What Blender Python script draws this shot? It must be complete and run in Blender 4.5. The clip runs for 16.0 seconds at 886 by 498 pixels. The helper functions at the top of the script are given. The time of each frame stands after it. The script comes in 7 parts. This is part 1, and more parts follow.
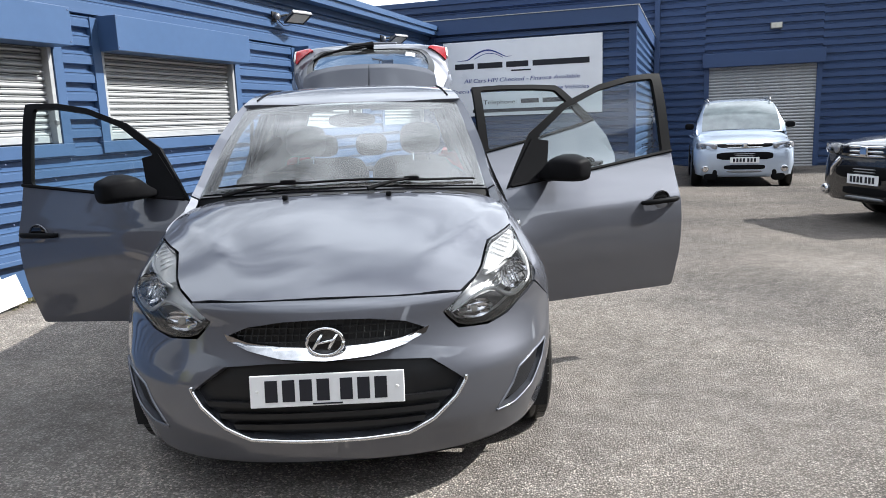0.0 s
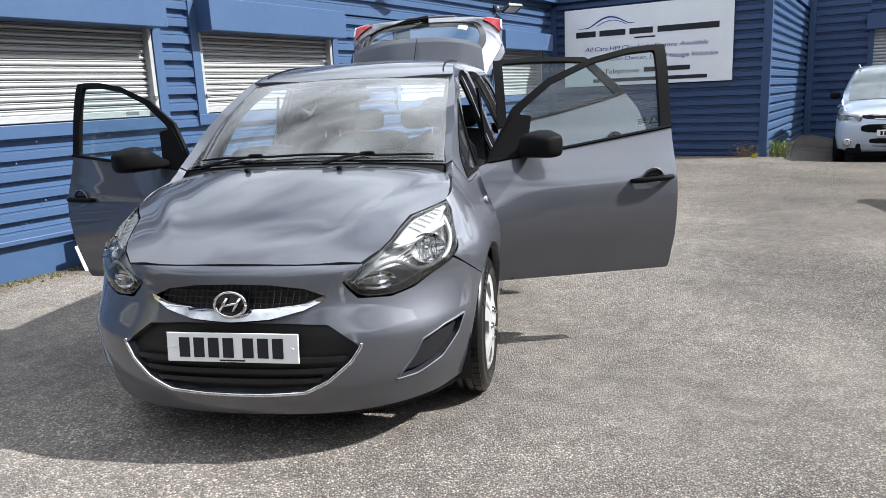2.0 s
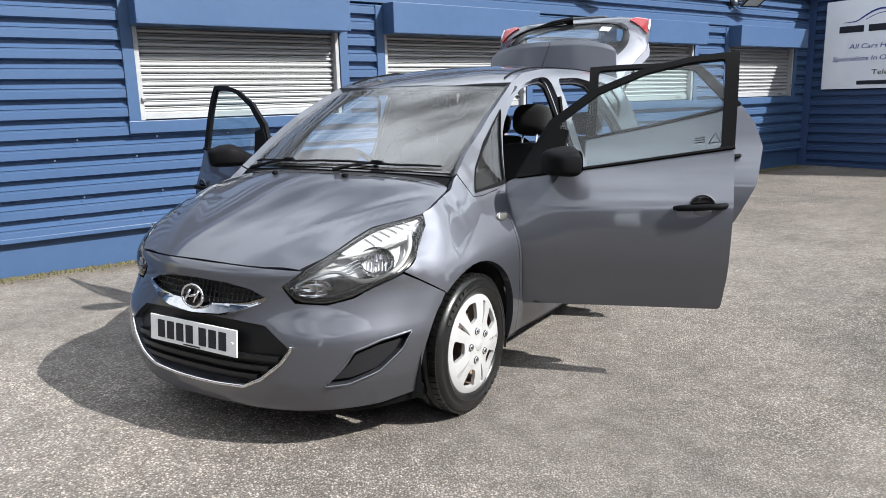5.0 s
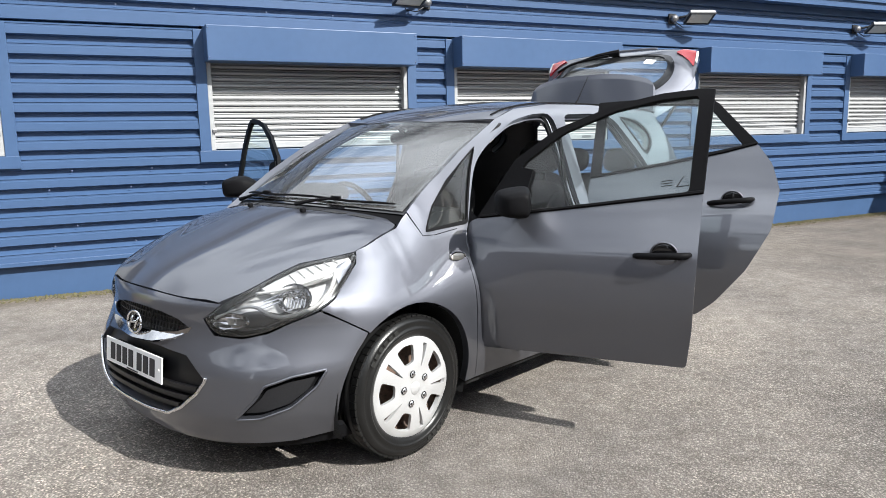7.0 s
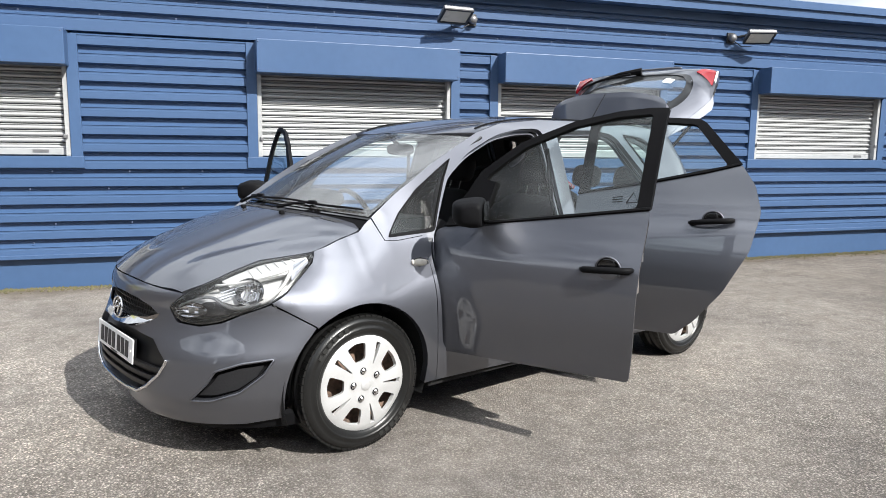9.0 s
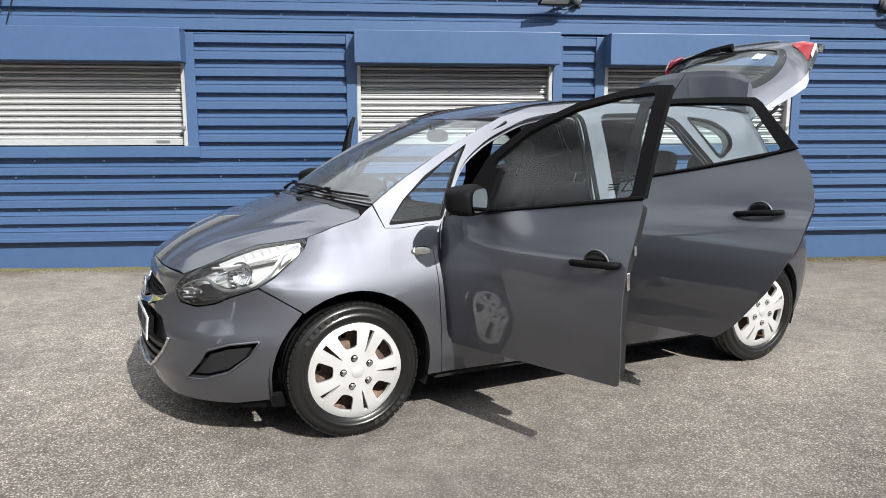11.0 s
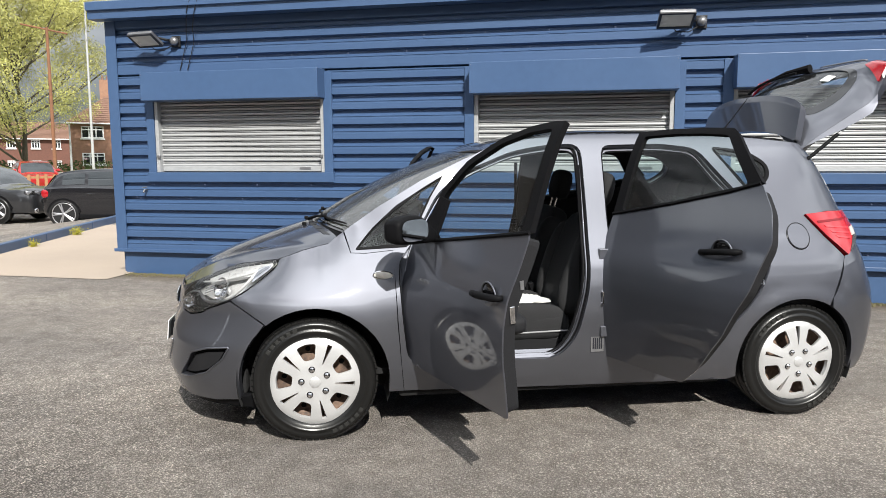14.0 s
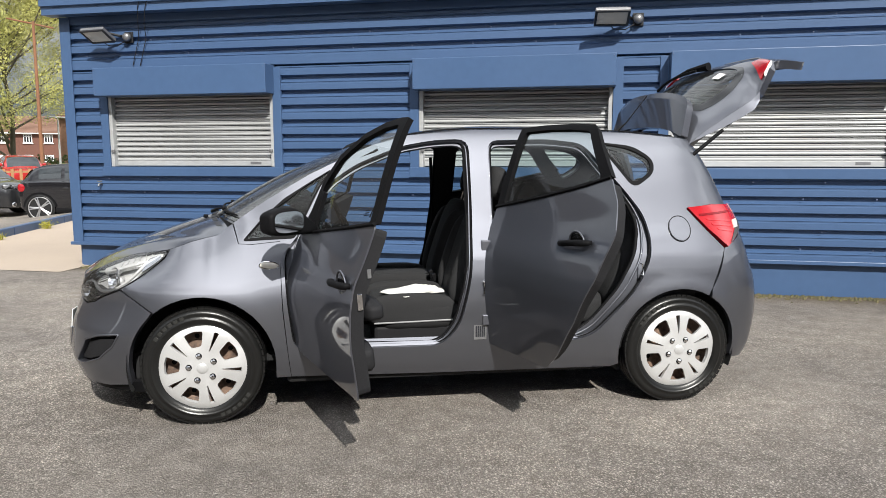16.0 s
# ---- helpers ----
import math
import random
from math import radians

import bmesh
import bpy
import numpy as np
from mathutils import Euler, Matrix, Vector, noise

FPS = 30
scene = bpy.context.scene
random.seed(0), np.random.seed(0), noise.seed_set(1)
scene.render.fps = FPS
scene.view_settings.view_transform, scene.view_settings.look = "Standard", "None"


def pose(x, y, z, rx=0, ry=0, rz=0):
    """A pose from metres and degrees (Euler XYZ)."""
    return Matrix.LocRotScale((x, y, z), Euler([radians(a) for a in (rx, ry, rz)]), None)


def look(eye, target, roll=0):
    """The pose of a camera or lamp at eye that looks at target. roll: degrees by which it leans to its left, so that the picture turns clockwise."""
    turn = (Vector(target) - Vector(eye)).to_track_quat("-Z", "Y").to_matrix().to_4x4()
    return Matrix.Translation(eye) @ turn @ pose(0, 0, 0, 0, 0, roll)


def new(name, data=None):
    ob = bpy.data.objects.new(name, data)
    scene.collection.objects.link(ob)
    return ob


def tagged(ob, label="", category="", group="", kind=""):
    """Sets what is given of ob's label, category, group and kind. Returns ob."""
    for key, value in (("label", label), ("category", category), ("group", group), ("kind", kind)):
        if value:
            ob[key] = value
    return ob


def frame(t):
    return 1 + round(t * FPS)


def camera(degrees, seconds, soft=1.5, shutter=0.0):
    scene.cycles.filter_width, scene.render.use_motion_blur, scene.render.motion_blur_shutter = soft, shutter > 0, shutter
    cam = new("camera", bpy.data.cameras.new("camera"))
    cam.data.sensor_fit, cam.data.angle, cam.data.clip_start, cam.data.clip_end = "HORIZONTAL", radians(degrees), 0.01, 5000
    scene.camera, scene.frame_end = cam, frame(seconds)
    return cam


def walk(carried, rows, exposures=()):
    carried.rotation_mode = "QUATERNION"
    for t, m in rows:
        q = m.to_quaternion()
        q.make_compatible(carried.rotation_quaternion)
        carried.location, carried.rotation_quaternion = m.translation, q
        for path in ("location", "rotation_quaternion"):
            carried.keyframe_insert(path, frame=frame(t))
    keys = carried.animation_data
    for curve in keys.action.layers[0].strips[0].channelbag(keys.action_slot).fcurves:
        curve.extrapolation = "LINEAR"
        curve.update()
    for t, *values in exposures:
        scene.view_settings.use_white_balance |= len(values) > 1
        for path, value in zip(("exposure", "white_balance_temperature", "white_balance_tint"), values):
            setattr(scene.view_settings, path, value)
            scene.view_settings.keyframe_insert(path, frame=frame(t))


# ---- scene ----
cam = camera(62.6, 16.0, 0.55)
PATH = [
    (0, (1.447, -2.852, 1.329), (0.801, -0.991, 0.988), -2.0),
    (0.5, (1.695, -2.859, 1.335), (0.953, -1.034, 0.99), -2.2),
    (1, (1.936, -2.833, 1.363), (1.094, -1.055, 1.005), -2.3),
    (1.5, (2.15, -2.651, 1.333), (1.206, -0.93, 0.952), -2.3),
    (2, (2.317, -2.537, 1.327), (1.288, -0.871, 0.922), -2.4),
    (2.5, (2.562, -2.492, 1.344), (1.458, -0.88, 0.919), -2.5),
    (3, (2.707, -2.349, 1.356), (1.527, -0.794, 0.921), -2.2),
    (3.5, (2.757, -2.09, 1.332), (1.485, -0.609, 0.895), -1.9),
    (4, (2.884, -1.952, 1.319), (1.499, -0.573, 0.892), -1.5),
    (4.5, (3.04, -1.825, 1.344), (1.556, -0.55, 0.93), -1.3),
    (7, (3.559, -0.891, 1.389), (1.784, -0.026, 1.075), -0.7),
    (7.5, (3.657, -0.797, 1.375), (1.859, 0.026, 1.076), -0.4),
    (8, (3.885, -0.738, 1.374), (2.066, 0.043, 1.09), 0.4),
    (8.5, (3.979, -0.635, 1.388), (2.137, 0.094, 1.113), 0.9),
    (9, (3.921, -0.408, 1.374), (2.048, 0.237, 1.099), 1.0),
    (11.5, (4.046, 0.545, 1.366), (2.071, 0.629, 1.06), 0.2),
    (12, (4.155, 0.75, 1.386), (2.177, 0.719, 1.093), 0.2),
    (12.5, (4.102, 0.964, 1.401), (2.126, 0.829, 1.122), 0.3),
    (13, (4.002, 1.184, 1.386), (2.035, 0.939, 1.122), 0.2),
    (13.5, (4.083, 1.433, 1.389), (2.13, 1.085, 1.136), 0.3),
    (14, (4.094, 1.662, 1.423), (2.155, 1.241, 1.171), 0.2),
    (14.5, (3.975, 1.884, 1.41), (2.046, 1.425, 1.149), 0.0),
    (15, (3.986, 2.044, 1.401), (2.059, 1.584, 1.129), 0.1),
    (15.5, (4.091, 2.185, 1.41), (2.159, 1.747, 1.139), 0.2),
    (16, (4.11, 2.274, 1.424), (2.172, 1.859, 1.159), 0.3),
]
walk(cam, [(t, look(eye, target, roll)) for t, eye, target, roll in PATH], [(0, 0.95, 6050, 8), (4, 0.87, 6100, 8), (8.5, 0.90, 6200, 8), (12, 0.67, 6300, 8), (16, 0.50, 6350, 8)])

# world, sun and exposure
SUN = Vector((0.689, 0.334, 0.643))
world = bpy.data.worlds.new("sky")
scene.world = world
world.use_nodes = True
wn, wl = world.node_tree.nodes, world.node_tree.links
wn.clear()
sky = wn.new("ShaderNodeTexSky")
sky.sky_type = 'NISHITA'
sky.sun_disc = False
sky.sun_elevation = math.asin(SUN.z)
sky.sun_rotation = math.atan2(SUN.x, SUN.y)
sky.air_density, sky.dust_density, sky.ozone_density = 1.0, 1.5, 1.0
wc = wn.new("ShaderNodeTexCoord")
wm = wn.new("ShaderNodeMapping")
wm.inputs["Scale"].default_value = (1.3, 1.3, 3.2)
cl = wn.new("ShaderNodeTexNoise")
cl.inputs["Scale"].default_value, cl.inputs["Detail"].default_value, cl.inputs["Roughness"].default_value = 1.7, 6, 0.52
cr = wn.new("ShaderNodeValToRGB")
cr.color_ramp.elements[0].position, cr.color_ramp.elements[1].position = 0.35, 0.62
mx = wn.new("ShaderNodeMix")
mx.data_type = 'RGBA'
dot = wn.new("ShaderNodeVectorMath")
dot.operation = 'DOT_PRODUCT'
dot.inputs[1].default_value = SUN
glow = wn.new("ShaderNodeMapRange")
glow.inputs[1].default_value, glow.inputs[2].default_value, glow.inputs[3].default_value, glow.inputs[4].default_value = -0.85, 0.5, 9.0, 84.0
tint = wn.new("ShaderNodeVectorMath")
tint.operation = 'SCALE'
tint.inputs[0].default_value = (0.98, 1.0, 1.04)
bg = wn.new("ShaderNodeBackground")
bg.inputs["Strength"].default_value = 0.020
wo = wn.new("ShaderNodeOutputWorld")
wl.new(wc.outputs["Generated"], wm.inputs["Vector"])
wl.new(wm.outputs[0], cl.inputs["Vector"])
wl.new(cl.outputs[0], cr.inputs[0])
wl.new(cr.outputs[0], mx.inputs[0])
wl.new(sky.outputs[0], mx.inputs[6])
wl.new(wc.outputs["Generated"], dot.inputs[0])
wl.new(dot.outputs["Value"], glow.inputs[0])
wl.new(glow.outputs[0], tint.inputs["Scale"])
wl.new(tint.outputs[0], mx.inputs[7])
wl.new(mx.outputs[2], bg.inputs[0])
wl.new(bg.outputs[0], wo.inputs[0])
sun = new("sun", bpy.data.lights.new("sun", 'SUN'))
sun.data.energy, sun.data.angle, sun.data.color = 5.0, radians(0.5), (1.0, 0.95, 0.87)
sun.matrix_world = look(SUN * 60, (0, 0, 0))


# materials
def material(name, color, rough=0.5, metal=0.0, second=None, grain=40.0, stain=1.5, amount=0.35, bump=0.0, bump_scale=80.0,
             coat=0.0, trans=0.0, ior=1.45, emit=0.0, stretch=(1, 1, 1), rough_var=0.1, per_piece=0.0, coat_rough=0.03, alpha=1.0):
    m = bpy.data.materials.new(name)
    m.use_nodes = True
    n, l = m.node_tree.nodes, m.node_tree.links
    b = n["Principled BSDF"]
    b.inputs["Metallic"].default_value = metal
    b.inputs["Coat Weight"].default_value, b.inputs["Coat Roughness"].default_value = coat, coat_rough
    b.inputs["Transmission Weight"].default_value, b.inputs["IOR"].default_value = trans, ior
    b.inputs["Alpha"].default_value = alpha
    if emit:
        b.inputs["Emission Color"].default_value = (*color, 1)
        b.inputs["Emission Strength"].default_value = emit
    second = second or tuple(c * 0.72 for c in color)
    co = n.new("ShaderNodeTexCoord")
    mp = n.new("ShaderNodeMapping")
    mp.inputs["Scale"].default_value = stretch
    l.new(co.outputs["Object"], mp.inputs["Vector"])
    n1, n2 = n.new("ShaderNodeTexNoise"), n.new("ShaderNodeTexNoise")
    n1.inputs["Scale"].default_value, n1.inputs["Detail"].default_value = stain, 6
    n2.inputs["Scale"].default_value, n2.inputs["Detail"].default_value = grain, 3
    add = n.new("ShaderNodeMath")
    add.operation = 'MULTIPLY_ADD'
    l.new(mp.outputs[0], n1.inputs["Vector"])
    l.new(mp.outputs[0], n2.inputs["Vector"])
    l.new(n2.outputs[0], add.inputs[0])
    add.inputs[1].default_value = 0.5
    half = n.new("ShaderNodeMath")
    half.operation = 'MULTIPLY'
    half.inputs[1].default_value = 0.5
    l.new(n1.outputs[0], half.inputs[0])
    l.new(half.outputs[0], add.inputs[2])
    rp = n.new("ShaderNodeValToRGB")
    rp.color_ramp.elements[0].position, rp.color_ramp.elements[1].position = 0.5 - amount / 2, 0.5 + amount / 2
    rp.color_ramp.elements[0].color, rp.color_ramp.elements[1].color = (*second, 1), (*color, 1)
    l.new(add.outputs[0], rp.inputs[0])
    out = rp.outputs[0]
    if per_piece:
        oi, hs = n.new("ShaderNodeObjectInfo"), n.new("ShaderNodeHueSaturation")
        mr = n.new("ShaderNodeMapRange")
        mr.inputs[3].default_value, mr.inputs[4].default_value = 1 - per_piece, 1 + per_piece
        l.new(oi.outputs["Random"], mr.inputs[0])
        l.new(mr.outputs[0], hs.inputs["Value"])
        l.new(out, hs.inputs["Color"])
        out = hs.outputs[0]
    l.new(out, b.inputs["Base Color"])
    rr = n.new("ShaderNodeMapRange")
    rr.inputs[3].default_value, rr.inputs[4].default_value = max(rough - rough_var, 0.0), min(rough + rough_var, 1.0)
    l.new(n1.outputs[0], rr.inputs[0])
    l.new(rr.outputs[0], b.inputs["Roughness"])
    if bump:
        n3, bp = n.new("ShaderNodeTexNoise"), n.new("ShaderNodeBump")
        n3.inputs["Scale"].default_value, n3.inputs["Detail"].default_value = bump_scale, 4
        bp.inputs["Strength"].default_value, bp.inputs["Distance"].default_value = bump, 0.01
        l.new(mp.outputs[0], n3.inputs["Vector"])
        l.new(n3.outputs[0], bp.inputs["Height"])
        l.new(bp.outputs[0], b.inputs["Normal"])
    return m


def asphalt_material():
    m = material("asphalt", (0.17, 0.165, 0.16), 0.9, bump=0.0)
    n, l = m.node_tree.nodes, m.node_tree.links
    b = n["Principled BSDF"]
    co = n.new("ShaderNodeTexCoord")
    vo = n.new("ShaderNodeTexVoronoi")
    vo.inputs["Scale"].default_value = 118
    fine = n.new("ShaderNodeTexNoise")
    fine.inputs["Scale"].default_value, fine.inputs["Detail"].default_value = 260, 4
    big = n.new("ShaderNodeTexNoise")
    big.inputs["Scale"].default_value, big.inputs["Detail"].default_value, big.inputs["Roughness"].default_value = 0.55, 9, 0.66
    mid = n.new("ShaderNodeTexNoise")
    mid.inputs["Scale"].default_value, mid.inputs["Detail"].default_value = 9, 5
    for t in (vo, fine, big, mid):
        l.new(co.outputs["Object"], t.inputs["Vector"])
    sp = n.new("ShaderNodeSeparateColor")
    l.new(vo.outputs["Color"], sp.inputs[0])
    stone = n.new("ShaderNodeValToRGB")
    e = stone.color_ramp.elements
    e[0].position, e[1].position = 0.0, 1.0
    e[0].color, e[1].color = (0.19, 0.182, 0.172, 1), (0.86, 0.82, 0.765, 1)
    k = e.new(0.72)
    k.color = (0.40, 0.381, 0.357, 1)
    l.new(sp.outputs[0], stone.inputs[0])
    zone, zr, zm = n.new("ShaderNodeTexNoise"), n.new("ShaderNodeMapRange"), n.new("ShaderNodeMix")
    zone.inputs["Scale"].default_value, zone.inputs["Detail"].default_value = 0.32, 5
    l.new(co.outputs["Object"], zone.inputs["Vector"])
    zr.inputs[1].default_value, zr.inputs[2].default_value, zr.inputs[3].default_value, zr.inputs[4].default_value = 0.38, 0.62, 0.25, 0.80
    l.new(zone.outputs[0], zr.inputs[0])
    zm.data_type = 'RGBA'
    zm.inputs[6].default_value = (0.325, 0.309, 0.288, 1)
    l.new(zr.outputs[0], zm.inputs[0])
    l.new(stone.outputs[0], zm.inputs[7])
    patch = n.new("ShaderNodeValToRGB")
    patch.color_ramp.elements[0].position, patch.color_ramp.elements[1].position = 0.36, 0.66
    patch.color_ramp.elements[0].color, patch.color_ramp.elements[1].color = (0.80, 0.78, 0.77, 1), (1.30, 1.25, 1.19, 1)
    l.new(big.outputs[0], patch.inputs[0])
    patch2 = n.new("ShaderNodeValToRGB")
    patch2.color_ramp.elements[0].position, patch2.color_ramp.elements[1].position = 0.3, 0.7
    patch2.color_ramp.elements[0].color, patch2.color_ramp.elements[1].color = (0.86, 0.83, 0.82, 1), (1.13, 1.11, 1.11, 1)
    l.new(mid.outputs[0], patch2.inputs[0])
    m1, m2 = n.new("ShaderNodeMix"), n.new("ShaderNodeMix")
    for q in (m1, m2):
        q.data_type, q.blend_type = 'RGBA', 'MULTIPLY'
        q.inputs[0].default_value = 1.0
    # dark bitumen between stones, its colour also standing in for the grit's tiny shadows
    gap, tar_shade, gr = n.new("ShaderNodeMapRange"), n.new("ShaderNodeMix"), n.new("ShaderNodeMath")
    gr.operation = 'MULTIPLY_ADD'
    gr.inputs[1].default_value, gr.inputs[2].default_value = 0.5, -0.25
    l.new(fine.outputs[0], gr.inputs[0])
    wear = n.new("ShaderNodeMath")
    l.new(gr.outputs[0], wear.inputs[0])
    l.new(vo.outputs["Distance"], wear.inputs[1])
    gap.inputs[1].default_value, gap.inputs[2].default_value, gap.inputs[4].default_value = 0.30, 0.60, 1.0
    l.new(wear.outputs[0], gap.inputs[0])
    tar_shade.data_type = 'RGBA'
    tar_shade.inputs[7].default_value = (0.055, 0.053, 0.051, 1)
    share = n.new("ShaderNodeMath")
    share.operation = 'MULTIPLY'
    l.new(gap.outputs[0], share.inputs[0])
    l.new(share.outputs[0], tar_shade.inputs[0])
    l.new(zm.outputs[2], tar_shade.inputs[6])
    l.new(tar_shade.outputs[2], m1.inputs[6])
    l.new(patch.outputs[0], m1.inputs[7])
    l.new(m1.outputs[2], m2.inputs[6])
    l.new(patch2.outputs[0], m2.inputs[7])
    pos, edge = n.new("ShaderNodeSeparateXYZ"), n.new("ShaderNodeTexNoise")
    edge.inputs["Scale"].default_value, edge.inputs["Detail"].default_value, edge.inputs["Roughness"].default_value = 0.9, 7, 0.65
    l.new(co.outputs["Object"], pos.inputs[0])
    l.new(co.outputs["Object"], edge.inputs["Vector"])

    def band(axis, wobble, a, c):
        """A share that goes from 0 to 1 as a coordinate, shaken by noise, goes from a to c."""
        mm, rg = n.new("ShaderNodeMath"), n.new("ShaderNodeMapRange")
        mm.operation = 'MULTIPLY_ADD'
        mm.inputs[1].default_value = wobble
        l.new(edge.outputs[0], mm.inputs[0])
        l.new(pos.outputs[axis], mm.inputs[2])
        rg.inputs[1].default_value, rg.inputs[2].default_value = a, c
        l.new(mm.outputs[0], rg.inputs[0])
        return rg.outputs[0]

    grit = n.new("ShaderNodeMath")
    grit.operation = 'MULTIPLY'
    l.new(zr.outputs[0], grit.inputs[0])
    l.new(band(0, 2.4, 0.9, 3.0), grit.inputs[1])
    floor_share = n.new("ShaderNodeMath")
    floor_share.inputs[1].default_value = 0.16
    l.new(grit.outputs[0], floor_share.inputs[0])
    l.new(floor_share.outputs[0], share.inputs[1])
    far_tone, moss = n.new("ShaderNodeMix"), n.new("ShaderNodeMix")
    for q in (far_tone, moss):
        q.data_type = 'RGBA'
    far_tone.blend_type = 'MULTIPLY'
    far_tone.inputs[7].default_value = (0.70, 0.69, 0.68, 1)
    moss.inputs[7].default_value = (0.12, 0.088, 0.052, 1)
    # the asphalt's colour gets darker towards the garage, with a ragged edge
    l.new(band(1, 5.0, 5.5, 9.0), far_tone.inputs[0])
    l.new(m2.outputs[2], far_tone.inputs[6])
    foot, near_wall = n.new("ShaderNodeMath"), n.new("ShaderNodeMapRange")
    foot.operation = 'MULTIPLY'
    near_wall.inputs[1].default_value, near_wall.inputs[2].default_value = -4.4, -4.2
    l.new(pos.outputs[0], near_wall.inputs[0])
    l.new(band(0, 1.1, -3.0, -3.55), foot.inputs[0])
    l.new(near_wall.outputs[0], foot.inputs[1])
    l.new(foot.outputs[0], moss.inputs[0])
    l.new(far_tone.outputs[2], moss.inputs[6])
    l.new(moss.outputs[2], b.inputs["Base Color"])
    hh = n.new("ShaderNodeMath")
    hh.operation = 'SUBTRACT'
    l.new(fine.outputs[0], hh.inputs[0])
    l.new(vo.outputs["Distance"], hh.inputs[1])
    bp = n.new("ShaderNodeBump")
    bp.inputs["Strength"].default_value, bp.inputs["Distance"].default_value = 1.0, 0.018
    l.new(hh.outputs[0], bp.inputs["Height"])
    l.new(bp.outputs[0], b.inputs["Normal"])
    b.inputs["Specular IOR Level"].default_value = 0.15
    return m


ASPHALT = asphalt_material()
BLUE = material("blue_coated_steel", (0.051, 0.094, 0.190), 0.42, second=(0.041, 0.078, 0.160), grain=25, stain=0.8, amount=0.5, stretch=(1, 0.35, 2.2), bump=0.02, bump_scale=6)
BLUE_TRIM = material("blue_trim_steel", (0.050, 0.094, 0.190), 0.4, second=(0.042, 0.079, 0.163), grain=14, stain=1.1, amount=0.5, bump=0.02, bump_scale=5)
NAVY = material("navy_coated_steel", (0.038, 0.072, 0.165), 0.45, second=(0.031, 0.058, 0.138), grain=25, stain=0.7, amount=0.5, stretch=(0.35, 0.35, 2))
GALV = material("galvanised_steel", (0.45, 0.455, 0.46), 0.45, 0.25, second=(0.32, 0.325, 0.33), grain=30, stain=2.2, amount=0.45, stretch=(1, 0.3, 1), bump=0.03, bump_scale=30)
SCREW = material("blue_capped_screw", (0.09, 0.115, 0.20), 0.5, 0.1)
WHITE = material("white_plastic", (0.78, 0.78, 0.76), 0.4, second=(0.7, 0.7, 0.67), grain=8)
SIGN = material("sign_panel", (0.78, 0.80, 0.84), 0.3, second=(0.72, 0.74, 0.78), grain=4, stain=0.9)
INK = material("black_ink", (0.012, 0.013, 0.02), 0.5)
INK_BLUE = material("blue_ink", (0.02, 0.045, 0.24), 0.5)
BLACK_METAL = material("black_powder_coat", (0.015, 0.015, 0.017), 0.45, grain=120, bump=0.05, bump_scale=200)
GREY_METAL = material("grey_metal", (0.25, 0.25, 0.26), 0.4, 0.6)
LENS = material("floodlight_glass", (0.62, 0.6, 0.52), 0.25, second=(0.5, 0.48, 0.42), grain=6)
CONCRETE = material("pale_concrete", (0.42, 0.345, 0.275), 0.9, second=(0.31, 0.255, 0.21), grain=60, stain=0.9, amount=0.5, bump=0.25, bump_scale=120)
MOSS = material("moss_and_grit", (0.13, 0.105, 0.05), 0.95, second=(0.05, 0.055, 0.025), grain=45, stain=5, amount=0.4, bump=0.5, bump_scale=60)


# mesh helpers
def part(name, bm, mat, parent=None, label="", smooth=False, m=None):
    me = bpy.data.meshes.new(name)
    bm.to_mesh(me)
    bm.free()
    if mat:
        me.materials.append(mat)
    if smooth:
        me.shade_smooth()
    ob = new(name, me)
    if parent:
        ob.parent = parent
    if m is not None:
        ob.matrix_basis = m
    if label:
        ob["label"] = label
    return ob


def add_box(bm, x0, y0, z0, x1, y1, z1, bevel=0.0, m=None):
    vs = [bm.verts.new(p) for p in ((x0, y0, z0), (x1, y0, z0), (x1, y1, z0), (x0, y1, z0), (x0, y0, z1), (x1, y0, z1), (x1, y1, z1), (x0, y1, z1))]
    fs = [bm.faces.new([vs[i] for i in f]) for f in ((0, 3, 2, 1), (4, 5, 6, 7), (0, 1, 5, 4), (1, 2, 6, 5), (2, 3, 7, 6), (3, 0, 4, 7))]
    if bevel:
        r = bmesh.ops.bevel(bm, geom=list({e for f in fs for e in f.edges}), offset=bevel, segments=2, affect='EDGES', profile=0.5)
        vs = list({v for f in r["faces"] for v in f.verts} | {v for v in vs if v.is_valid})
    if m is not None:
        bmesh.ops.transform(bm, matrix=m, verts=vs)
    return vs


def box(x0, y0, z0, x1, y1, z1, bevel=0.0, m=None):
    bm = bmesh.new()
    add_box(bm, x0, y0, z0, x1, y1, z1, bevel, m)
    return bm


def sweep(profile, path, closed=True, caps=True):
    """A bmesh of a closed 2D profile set at each frame (4x4) of a path; the profile lies in the frame's x and y."""
    bm = bmesh.new()
    rings = [[bm.verts.new(f @ Vector((p[0], p[1], 0))) for p in profile] for f in path]
    k = len(profile)
    for a, b in zip(rings, rings[1:]):
        for i in range(k if closed else k - 1):
            bm.faces.new((a[i], a[(i + 1) % k], b[(i + 1) % k], b[i]))
    if caps and closed:
        bm.faces.new(rings[0][::-1])
        bm.faces.new(rings[-1])
    bmesh.ops.recalc_face_normals(bm, faces=bm.faces)
    return bm


